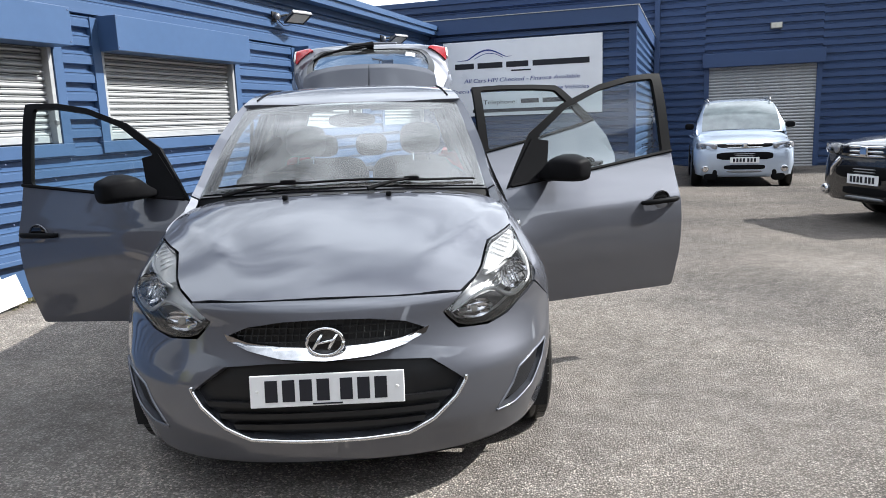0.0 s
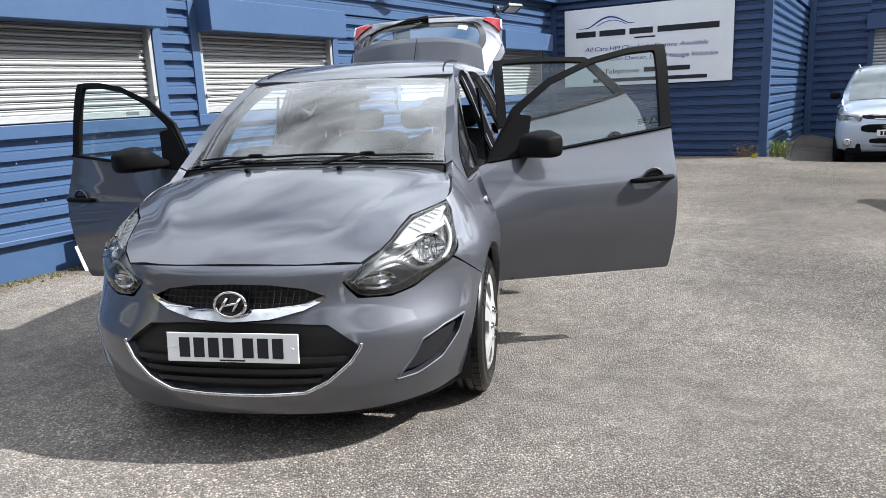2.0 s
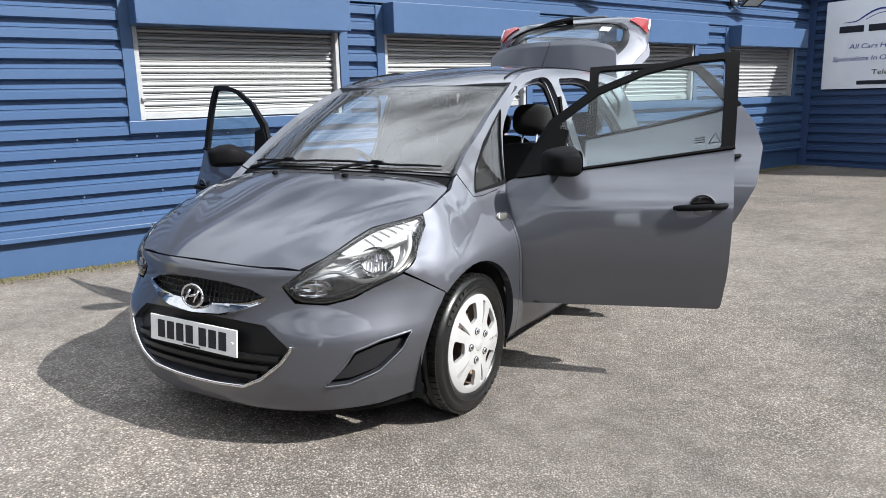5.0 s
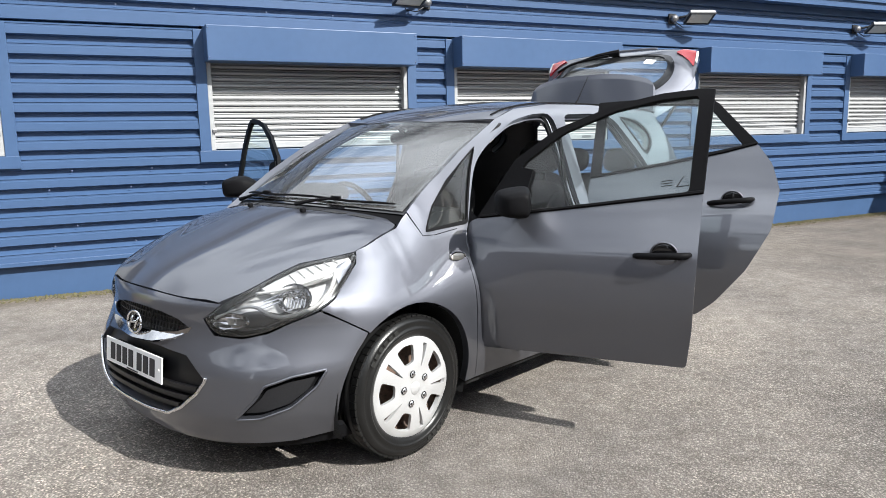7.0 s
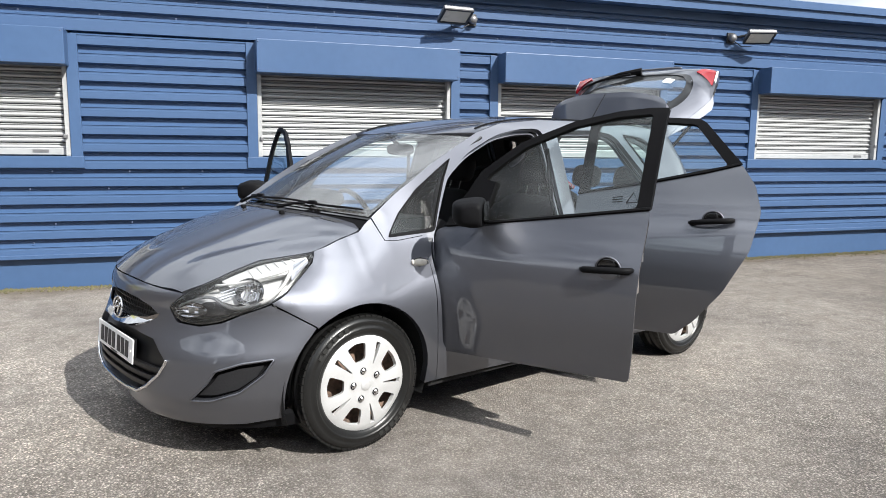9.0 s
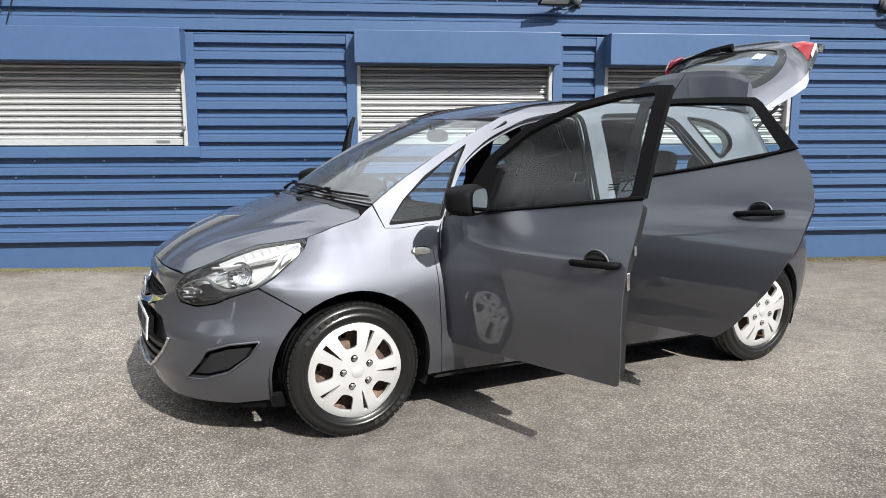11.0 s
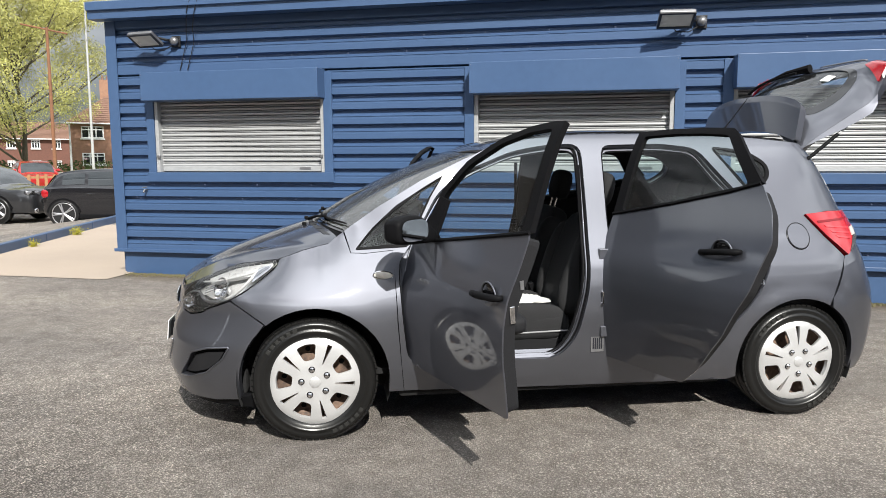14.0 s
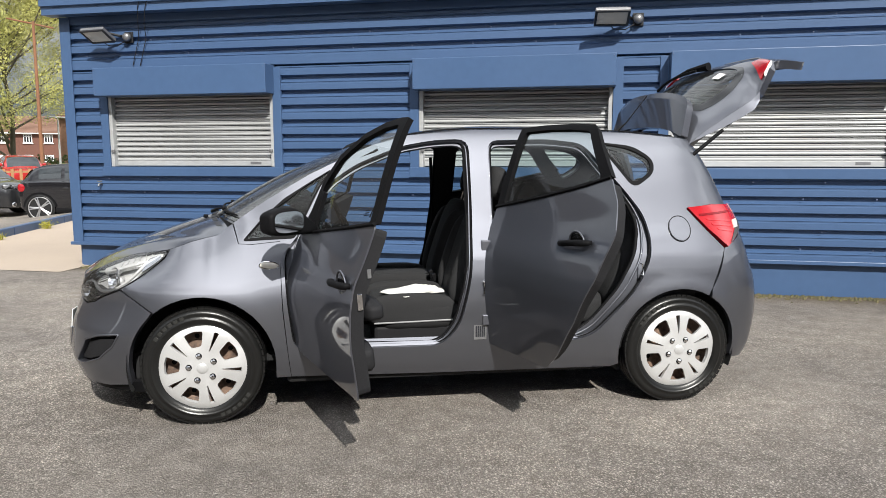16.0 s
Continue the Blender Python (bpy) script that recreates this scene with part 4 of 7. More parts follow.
    for x in (-0.235, 0.235):
        part("plate_screw", lathe([(-0.0065, 0.006), (-0.009, 0.005), (-0.009, 0)], 10, 'Y'), WHITE, pl, m=pose(x, 0, 0.0))
    part("plate_holder", box(-0.20, 0.0, -0.045, 0.20, 0.03, 0.045), BLACK, pl)
    # oval badge
    bd = part("badge", lathe([(0.004, 0.0), (-0.002, 0.044), (-0.004, 0.05)], 32, 'Y'), GLOSS, b, "oval chrome-ringed badge", smooth=True, m=pose(0, -0.792, 0.617, -8) @ Matrix.Diagonal((1.22, 1, 0.9, 1)))
    part("badge_ring", tube([(0.05 * math.cos(a), -0.005, 0.05 * math.sin(a)) for a in np.linspace(0, 2 * math.pi, 41)], 0.0055, 8), CHROME, bd, smooth=True)
    for x in (-0.021, 0.021):
        part("badge_stroke", tube([(x - 0.012, -0.006, -0.028), (x, -0.008, 0), (x + 0.012, -0.006, 0.028)], 0.0055, 8), CHROME, bd, smooth=True)
    part("badge_stroke", tube([(-0.02, -0.008, -0.006), (0.0, -0.009, 0.0), (0.02, -0.008, 0.006)], 0.0055, 8), CHROME, bd, smooth=True)
    return b


front_bumper()

# bonnet, cowl, wipers
hood_half = [(x, front_y(x, 0.744) + 0.005) for x in (1e-7, 0.08, 0.16, 0.24, 0.32, 0.40)] + [(0.468, -0.668)] + [(e[0] - 0.004, y) for e, y in zip(HE, HY)] + [(0.665, 0.100), (0.60, 0.116), (0.5, 0.085), (0.25, 0.022), (0, 0.002)]
bonnet = panel("bonnet", mirror_pts(hood_half), hood_map, PAINT, car, step=0.03, thick=0.025, ref=(0, 0, 1), label="grey metallic bonnet")


def cowl_map(u, v):
    p, q = hood_map(u, 0.0 + 0.19 * (u / 0.7) ** 2 - 0.03), screen_map(u / 0.643, 0.0)
    return (p - Vector((0, 0, 0.012))).lerp(q - Vector((0, 0, 0.006)), v)


cowl = panel("cowl_panel", [(-0.66, 0.0), (0.66, 0.0), (0.66, 1.05), (-0.66, 1.05)], cowl_map, BLACK, car, step=0.06, thick=0.01, ref=(0, 0, 1), label="black plastic scuttle panel")
for k in range(8):
    x0 = -0.50 + 0.134 * k
    vent = [(x0, 0.0), (x0 + 0.104, 0.0), (x0 + 0.122, 0.026), (x0 + 0.018, 0.026)]
    panel("cowl_vent", vent, lambda u, w: hood_map(u, w - 0.040 + 0.31 * u * u), PERFORATED, bonnet, step=0.03, thick=0.003, ref=(0, 0, 1), offset=0.002, label="perforated grey air vent")
for x in (-0.23, 0.21):
    part("washer_jet", blob(-0.012, -0.012, 0, 0.012, 0.014, 0.02), BLACK, bonnet, m=Matrix.Translation(hood_map(x, -0.06)))


def wiper(x0, x1, px, name="windscreen_wiper"):
    """A blade that lies along the foot of the windscreen, with its arm from a pivot."""
    pts = [screen_map(x / 0.643, 0.035 + 0.006 * math.sin(i)) + Vector((0, -0.010, 0.012)) for i, x in enumerate(np.linspace(x0, x1, 9))]
    w = part(name, tube(pts, [0.004] + [0.006] * 7 + [0.004], 6), BLACK, car, "black wiper blade")
    mid = pts[4] + Vector((0, 0, 0.007))
    piv = screen_map(px / 0.643, -0.04) + Vector((0, -0.02, 0.01))
    part("wiper_arm", tube([piv, piv.lerp(mid, 0.5) + Vector((0, 0, 0.006)), mid], [0.011, 0.007, 0.005], 6), BLACK, w)
    part("wiper_joint", blob(-0.035, -0.010, -0.010, 0.035, 0.010, 0.010), BLACK, w, m=Matrix.Translation(mid))
    return w


wiper(-0.56, 0.10, -0.52)
wiper(0.02, 0.60, 0.12)

# windscreen with a black band round it
panel("windscreen_seal", [(-1.075, -0.02), (1.075, -0.02), (1.07, 1.03), (-1.07, 1.03)], screen_map, GLOSS, car, [rounded([(-0.965, 0.045), (0.965, 0.045), (0.955, 0.955), (-0.955, 0.955)], 0.06)], step=0.05, thick=0.01, ref=(0, -1, 1), offset=-0.002, label="black windscreen border")
panel("windscreen", [(-1.0, 0.0), (1.0, 0.0), (1.0, 1.0), (-1.0, 1.0)], screen_map, SCREEN, car, step=0.05, thick=0, ref=(0, -1, 1), offset=0.003, label="tinted windscreen that mirrors the clouds")
roof_half = [(0, 0.80), (0.5, 0.815), (1.0, 0.90), (1.0, 1.4), (1.0, 2.0), (1.0, 2.72), (0.9, 2.78), (0.5, 2.80), (0, 2.80)]
roof_panel = panel("roof_panel", mirror_pts(roof_half), roof_map, PAINT, car, step=0.05, thick=0.02, ref=(0, 0, 1), label="grey roof panel")
panel("headlining", mirror_pts(roof_half), roof_map, LINER, car, step=0.08, thick=0, ref=(0, 0, 1), offset=-0.035, label="pale grey headlining")
part("aerial", tube([(0.0, 2.55, 1.56), (0.0, 2.62, 1.62), (0.0, 2.76, 1.80)], [0.012, 0.004, 0.002], 6), BLACK, roof_panel, "thin black whip aerial")
for s in (1, -1):
    pts = [roof_map(s * 0.90, y) + Vector((0, 0, 0.004)) for y in np.linspace(0.95, 2.7, 20)]
    part("roof_strip", tube(pts, 0.004, 6), BLACK, roof_panel)

# sides: fender, side frame with door openings, lamps
LAMP_LOW = [front_map(front_u(x, z), z) for x, z in ((0.408, 0.678), (0.458, 0.622), (0.567, 0.615), (0.64, 0.635), (0.695, 0.670))] + [Vector((body_x(y, z), y, z)) for y, z in ((-0.41, 0.714), (-0.335, 0.759), (-0.26, 0.813), (-0.20, 0.862), (-0.178, 0.892))]
LAMP_UP = [front_map(front_u(x, z), z) for x, z in ((0.408, 0.680), (0.478, 0.738))] + [Vector((edge_x(y) + 0.004, y, edge_z(y))) for y in HY[:6]] + [Vector((edge_x(-0.185) + 0.004, -0.185, edge_z(-0.185) - 0.002))]
FENDER = [(-0.239, 0.609), (-0.405, 0.716), (-0.335, 0.754), (-0.255, 0.812), (-0.19, 0.864), (-0.172, 0.895)] + [(y, edge_z(y)) for y in (-0.165, -0.12, -0.05, 0.02, 0.075, 0.11, 0.15)] + [(0.185, 0.938), (0.26, 0.935), (0.404, 0.950), (0.402, 0.80), (0.41, 0.60), (0.432, 0.36), (0.445, 0.235), (0.37, 0.235)] + arc(0, 0.372, -5, 129, 16)
FRAME = [(0.448, 0.235), (1.2, 0.222), (2.22, 0.215)] + arc(WHEELBASE, 0.352, 193, 62, 18) + [(2.80, 0.66), (2.895, 0.885), (2.80, 0.985), (2.695, 1.105), (2.85, 1.128), (2.985, 1.125), (2.93, 1.28), (2.86, 1.42), (2.80, 1.503), (2.4, 1.538), (1.9, 1.551), (1.45, 1.546), (1.1, 1.513), (0.9, 1.458), (0.75, 1.392), (0.55, 1.295), (0.33, 1.165), (0.156, 1.045), (0.188, 0.9405), (0.26, 0.938), (0.40, 0.9525), (0.405, 0.80), (0.415, 0.60), (0.435, 0.36)]
OPEN_F = rounded([(0.53, 0.40), (0.495, 0.62), (0.485, 0.80), (0.505, 0.985), (0.655, 1.230), (0.81, 1.338), (1.05, 1.44), (1.25, 1.475), (1.42, 1.482), (1.415, 1.10), (1.39, 0.75), (1.33, 0.50), (1.24, 0.39)], 0.07)
JAMB_R = rounded([(1.59, 0.392), (1.545, 0.75), (1.54, 1.10), (1.55, 1.488), (1.9, 1.498), (2.11, 1.476), (2.225, 1.335), (2.32, 1.228), (2.43, 1.08), (2.455, 0.95), (2.44, 0.84), (2.36, 0.68), (2.255, 0.56), (2.12, 0.42), (2.02, 0.385)], 0.06)
OPEN_R = rounded([(1.60, 0.40), (1.56, 0.75), (1.555, 1.10), (1.565, 1.475), (1.9, 1.485), (2.10, 1.465), (2.21, 1.31), (2.34, 1.17), (2.405, 1.02), (2.36, 0.85), (2.26, 0.67), (2.10, 0.48), (1.96, 0.39)], 0.06)
JAMB_F = rounded([(0.465, 0.385), (0.435, 0.62), (0.422, 0.80), (0.424, 0.90), (0.492, 0.980), (0.640, 1.240), (0.80, 1.352), (1.05, 1.453), (1.25, 1.489), (1.44, 1.496), (1.435, 1.10), (1.412, 0.75), (1.352, 0.49), (1.25, 0.38)], 0.07)
QUARTER_F = rounded([(0.213, 0.957), (0.31, 1.066), (0.42, 1.158), (0.55, 1.248), (0.668, 1.320), (0.598, 1.215), (0.476, 0.976)], 0.018, 3)
QUARTER_R = rounded([(2.205, 1.478), (2.40, 1.447), (2.51, 1.385), (2.51, 1.315), (2.395, 1.238)], 0.045)
TAIL = [(2.70, 1.108), (2.85, 1.122), (3.03, 1.118), (3.085, 1.06), (3.055, 0.985), (2.915, 0.888), (2.81, 0.985)]


def grown(poly, d):
    c = np.mean(np.array(poly), 0)
    return [(p[0] + d * (p[0] - c[0]) / max(math.hypot(p[0] - c[0], p[1] - c[1]), 1e-6), p[1] + d * (p[1] - c[1]) / max(math.hypot(p[0] - c[0], p[1] - c[1]), 1e-6)) for p in poly]


def along(pts, t):
    """The point at a share t of the length of a line of points."""
    ds = [(q - p).length for p, q in zip(pts, pts[1:])]
    left = min(max(t, 0.0), 1.0) * sum(ds)
    for p, q, d in zip(pts, pts[1:], ds):
        if left <= d or q is pts[-1]:
            return p.lerp(q, min(left / d, 1.0))
        left -= d


def softened(pts, n=40):
    fine = [along(pts, i / n) for i in range(n + 1)]
    for _ in range(2):
        fine = [fine[0]] + [fine[i] * 0.5 + (fine[i - 1] + fine[i + 1]) * 0.25 for i in range(1, n)] + [fine[-1]]
    return fine


LOW_LINE, UP_LINE = softened(LAMP_LOW), softened(LAMP_UP)


def lamp_map(s):
    """The lamp's cover: u from the inner tip to the outer corner, v from the lower edge to the upper."""
    def f(u, v):
        p = along(LOW_LINE, u).lerp(along(UP_LINE, u), v)
        p += Vector((0.55, -0.62, 0.35)) * 0.035 * max(0.0, 4 * v * (1 - v)) * max(0.0, math.sin(math.pi * min(max(u, 0.0), 1.0))) ** 0.7
        return Vector((s * p.x, p.y, p.z))
    return f




def headlamp(s):
    fm = lamp_map(s)
    ref = (s * 0.6, -0.65, 0.4)
    full = [(0.0, 0.0)] + [(k / 24, 0.0) for k in range(1, 24)] + [(1.0, 0.0), (1.0, 1.0)] + [(k / 24, 1.0) for k in range(23, 0, -1)] + [(0.0, 1.0)]
    inset = [(min(max(u, 0.015), 0.988), 0.028 if v < 0.5 else 0.992) for u, v in full[1:-1]]
    n = Vector(ref).normalized()
    h = panel("headlamp", full, fm, CLEAR, car, step=0.05, thick=0, offset=0.001, ref=ref, label="clear headlamp with chrome reflectors")
    panel("lamp_housing", full, fm, LAMP_PALE, h, step=0.05, thick=0, offset=-0.060, ref=ref)
    panel("lamp_seal", full, fm, GLOSS, h, [inset], step=0.05, thick=0.035, offset=-0.003, ref=ref, label="black lamp edge")
    panel("dark_mask", [(0.02, 0.08), (0.35, 0.04), (0.62, 0.06), (0.60, 0.20), (0.44, 0.22), (0.36, 0.50), (0.26, 0.62), (0.05, 0.5)], fm, SMOKED, h, step=0.05, thick=0, offset=-0.05, ref=ref)
    panel("upper_reflector", [(0.40, 0.96), (0.45, 0.70), (0.60, 0.62), (0.74, 0.50), (0.86, 0.30), (0.965, 0.30), (0.965, 0.96)], fm, LAMP_PALE, h, step=0.05, thick=0.015, offset=-0.016, ref=ref, label="pale upper reflector")
    panel("outer_reflector", [(0.80, 0.12), (0.95, 0.14), (0.95, 0.62), (0.86, 0.60)], fm, CHROME, h, step=0.05, thick=0.01, offset=-0.008, ref=ref)
    q = Vector((s * 0.50, -0.82, 0.26)).normalized().to_track_quat('X', 'Z').to_matrix().to_4x4()
    c = fm(0.55, 0.40) - n * 0.022
    part("reflector", lathe([(-0.05, 0.0), (-0.047, 0.02), (-0.034, 0.042), (-0.006, 0.060), (0.006, 0.064)], 28), CHROME, h, smooth=True, m=Matrix.Translation(c) @ q @ Matrix.Diagonal((1, 1.15, 0.92, 1)))
    part("bulb_shield", lathe([(-0.045, 0.013), (-0.012, 0.013), (-0.006, 0.0)], 14), CHROME, h, smooth=True, m=Matrix.Translation(c) @ q)
    for k in range(6):
        a = -0.035 + 0.014 * k
        part("reflector_rib", tube([c + q.to_3x3() @ Vector((-0.012, a, -0.036)), c + q.to_3x3() @ Vector((-0.026, a, 0.0)), c + q.to_3x3() @ Vector((-0.012, a, 0.036))], 0.003, 5), CHROME, h)
    c2 = fm(0.19, 0.42) - n * 0.02
    part("turn_reflector", lathe([(-0.03, 0.0), (-0.027, 0.02), (-0.006, 0.034), (0.004, 0.038)], 22), CHROME, h, smooth=True, m=Matrix.Translation(c2) @ q @ Matrix.Diagonal((1, 2.1, 0.9, 1)))
    part("turn_bulb", blob(-0.012, -0.012, -0.012, 0.012, 0.012, 0.012), AMBER, h, m=Matrix.Translation(c2))
    # a pale band sweeps under the main reflector and over the indicator
    line = [(0.84, 0.50), (0.79, 0.30), (0.72, 0.17), (0.62, 0.09), (0.52, 0.08), (0.44, 0.16), (0.385, 0.36), (0.35, 0.56), (0.29, 0.68), (0.20, 0.72), (0.10, 0.66), (0.05, 0.50)]
    line = softened([Vector((u, v, 0)) for u, v in line], 36)
    part("lamp_band", tube([fm(p.x, p.y) - n * 0.016 for p in line], [0.009] * 22 + [0.008 - 0.0004 * k for k in range(15)], 8), LAMP_PALE, h, "pale curved lamp band", smooth=True)
    brow = softened([Vector((u, v, 0)) for u, v in ((0.36, 0.86), (0.50, 0.66), (0.62, 0.60), (0.74, 0.52), (0.84, 0.50))], 16)
    part("lamp_band", tube([fm(p.x, p.y) - n * 0.014 for p in brow], 0.006, 6), LAMP_PALE, h, smooth=True)
    for k in range(3):
        part("lamp_fin", tube([fm(0.385, 0.50 + 0.07 * k) - n * 0.028, fm(0.47, 0.47 + 0.07 * k) - n * 0.028], 0.003, 6), CHROME, h)
    for k in range(6):
        u = 0.58 + 0.055 * k
        part("reflector_rib", tube([fm(u, 0.90) - n * 0.013, fm(u + 0.02, 0.68) - n * 0.013], 0.0028, 5), LAMP_PALE, h)
    return h


def body_side(s):
    fm = side_map(s)
    fn = panel("front_wing", FENDER, wing_map(s), PAINT, car, step=0.032, thick=0.035, label="grey front wing")
    fw = wing_map(s)
    sd = panel("side_frame", FRAME, fw, PAINT, car, [JAMB_F, JAMB_R, QUARTER_F, QUARTER_R], step=0.032, thick=0.045, label="grey body side with door openings")
    panel("pillar_trim", grown(FRAME, -0.02)[:3] + grown(FRAME, -0.02)[22:], fm, TRIM, sd, [grown(OPEN_F, 0.004), grown(OPEN_R, 0.004), grown(QUARTER_F, 0.002), grown(QUARTER_R, 0.002)], step=0.06, thick=0, offset=-0.062, label="dark inner pillar trim")
    for o, j in ((OPEN_F, JAMB_F), (OPEN_R, JAMB_R)):
        panel("door_jamb", grown(j, 0.004), fm, PAINT, sd, [o], step=0.03, thick=0.02, offset=-0.042, label="recessed grey door jamb")
        pts = [fm(u, v) - Vector((s * 0.030, 0, 0)) for u, v in divided([tuple(Vector(p).lerp(Vector(q), 0.35)) for p, q in zip(j, j[1:] + j[:1])], 0.05)]
        part("outer_seal", tube(pts + [pts[0]], 0.007, 6), BLACK, sd, "black rubber seal", smooth=True)
        pts = [fm(u, v) - Vector((s * 0.052, 0, 0)) for u, v in divided(o, 0.05)]
        part("door_seal", tube(pts + [pts[0]], 0.011, 6), BLACK, sd, "black rubber door seal", smooth=True)
        mid = divided([tuple(Vector(p).lerp(Vector(min(j, key=lambda q: math.dist(p, q))), 0.45)) for p in o], 0.04)
        pts = [fm(u, v) - Vector((s * 0.036, 0, 0)) for u, v in mid]
        part("jamb_flange", tube(pts + [pts[0]], 0.0065, 6), PAINT, sd, "pressed grey jamb flange", smooth=True)
    panel("quarter_glass", QUARTER_F, fw, GLASS, sd, step=0.04, thick=0, offset=-0.004)
    panel("quarter_seal", grown(QUARTER_F, 0.009), fw, BLACK, sd, [grown(QUARTER_F, -0.008)], step=0.025, thick=0.012, offset=0.005, label="black quarter window seal")
    panel("quarter_glass", QUARTER_R, fm, GLASS, sd, step=0.04, thick=0, offset=-0.004)
    panel("quarter_seal", grown(QUARTER_R, 0.016), fm, BLACK, sd, [grown(QUARTER_R, -0.006)], step=0.03, thick=0.012, offset=0.003)
    # bright sill tread and jamb hardware
    step = [(0.770, 0.412), (0.786, 0.414), (0.792, 0.406), (0.802, 0.408), (0.808, 0.400), (0.818, 0.402), (0.824, 0.393), (0.834, 0.395), (0.840, 0.385), (0.848, 0.385), (0.848, 0.34), (0.770, 0.34)]
    part("sill_step", sweep([(s * x, z) for x, z in step], [Matrix(((1, 0, 0, 0), (0, 0, 1, y), (0, 1, 0, 0), (0, 0, 0, 1))) for y in (0.50, 2.03)]), PAINT, sd, "ribbed grey sill step")
    for y, z in ((1.475, 0.70), (2.375, 0.78)):
        part("latch_striker", tube([fm(y, z + 0.03) , fm(y, z + 0.03) + Vector((s * 0.02, 0.0, 0)), fm(y, z - 0.03) + Vector((s * 0.02, 0, 0)), fm(y, z - 0.03)], 0.006, 8), CHROME, sd)
    for y, z in ((1.50, 0.52), (1.50, 0.92)):
        part("hinge", box(-0.012, -0.03, -0.028, 0.014, 0.03, 0.028, 0.004), PAINT, sd, m=Matrix.Translation(fm(y, z)))
    part("sticker", box(-0.002, -0.035, -0.045, 0.003, 0.035, 0.045), GREY_METAL, sd, "printed door jamb sticker", m=Matrix.Translation(fm(1.46, 0.455)))
    for k in range(5):
        part("sticker_bar", box(0.0, -0.026 + 0.011 * k, -0.03, 0.005, -0.019 + 0.011 * k, 0.03), INK, sd, m=Matrix.Translation(fm(1.46, 0.455)))
    rp = part("side_repeater", blob(-0.012, -0.05, -0.018, 0.014, 0.045, 0.018, 2.6), AMBER, fn, "clear side repeater lamp", smooth=True, m=Matrix.Translation(fm(0.345, 0.832)) @ pose(0, 0, 0, -6))
    part("repeater_rim", tube([(s * 0.006, 0.05 * math.cos(a), 0.02 * math.sin(a)) for a in np.linspace(0, 2 * math.pi, 25)], 0.004, 6), CHROME, rp)
    tl = panel("tail_lamp", TAIL, fm, RED_LENS, car, step=0.025, thick=0.04, offset=0.014, label="red tail lamp with a clear reversing lens")
    panel("reversing_lens", [(2.985, 1.03), (3.035, 1.035), (3.02, 0.99), (2.985, 0.985)], fm, AMBER, tl, step=0.02, thick=0.006, offset=0.019)
    panel("lamp_tip", [(2.985, 0.975), (3.05, 1.03), (3.052, 0.988), (2.935, 0.905)], fm, SMOKED, tl, step=0.02, thick=0.004, offset=0.018, label="dark lower lamp tip")
    for k in range(3):
        v = 1.045 - 0.028 * k
        panel("lamp_bar", [(2.80 + 0.03 * k, v), (2.965, v - 0.012), (2.965, v - 0.022), (2.81 + 0.03 * k, v - 0.010)], fm, LAMP_RED, tl, step=0.03, thick=0.003, offset=0.017, label="bright red lamp bar")
    panel("lamp_line", [(2.76, 1.07), (2.97, 1.085), (2.975, 1.075), (2.765, 1.058)], fm, material("dark_red", (0.2, 0.004, 0.008), 0.2) if s > 0 else bpy.data.materials["dark_red"], tl, step=0.02, thick=0.003, offset=0.017)
    headlamp(s)
    # wheel housings
    for y, r in ((0.0, 0.385), (WHEELBASE, 0.365)):
        part("wheel_housing", lathe([(-0.26, 0.0), (-0.26, r), (0.0, r)], 32, 'X', -0.35, math.pi + 0.35), CARPET, car, "black wheel arch liner", m=pose(0, y, HUB) @ pose(s * 0.825, 0, 0) @ Matrix.Diagonal((s, 1, 1, 1)))
    if s > 0:
        a = rounded([(2.635 + 0.062 * math.cos(t), 0.995 + 0.066 * math.sin(t)) for t in np.linspace(0, 2 * math.pi, 25)[:-1]], 0.01, 1)
        panel("fuel_flap", a, fm, PAINT, sd, step=0.025, thick=0.008, offset=0.005, label="round fuel filler flap")
        part("flap_gap", tube([fm(2.635 + 0.066 * math.cos(t), 0.995 + 0.070 * math.sin(t)) + Vector((0.001, 0, 0)) for t in np.linspace(0, 2 * math.pi, 33)], 0.003, 5), GLOSS, sd)
    return sd


# rear bumper and the tailgate opening
def rear_bumper():
    half = [(0, 0.72), (0.5, 0.72), (rear_uy(3.14, 0.75), 0.75), (rear_uy(3.065, 0.975), 0.975), (rear_uy(2.899, 0.8845), 0.8845), (rear_uy(2.803, 0.659), 0.659)]
    half += [(rear_uy(max(y, RY + 0.001), z), z) for y, z in arc(WHEELBASE, 0.352, 58, -8, 8)]
    half += [(rear_uy(2.98, 0.235), 0.235), (0.6, 0.215), (0, 0.21)]
    return panel("rear_bumper", mirror_pts(half), rear_map, PAINT, car, step=0.04, thick=0.03, ref=None, label="grey rear bumper")


rear_bumper()
for side in (1, -1):
    body_side(side)


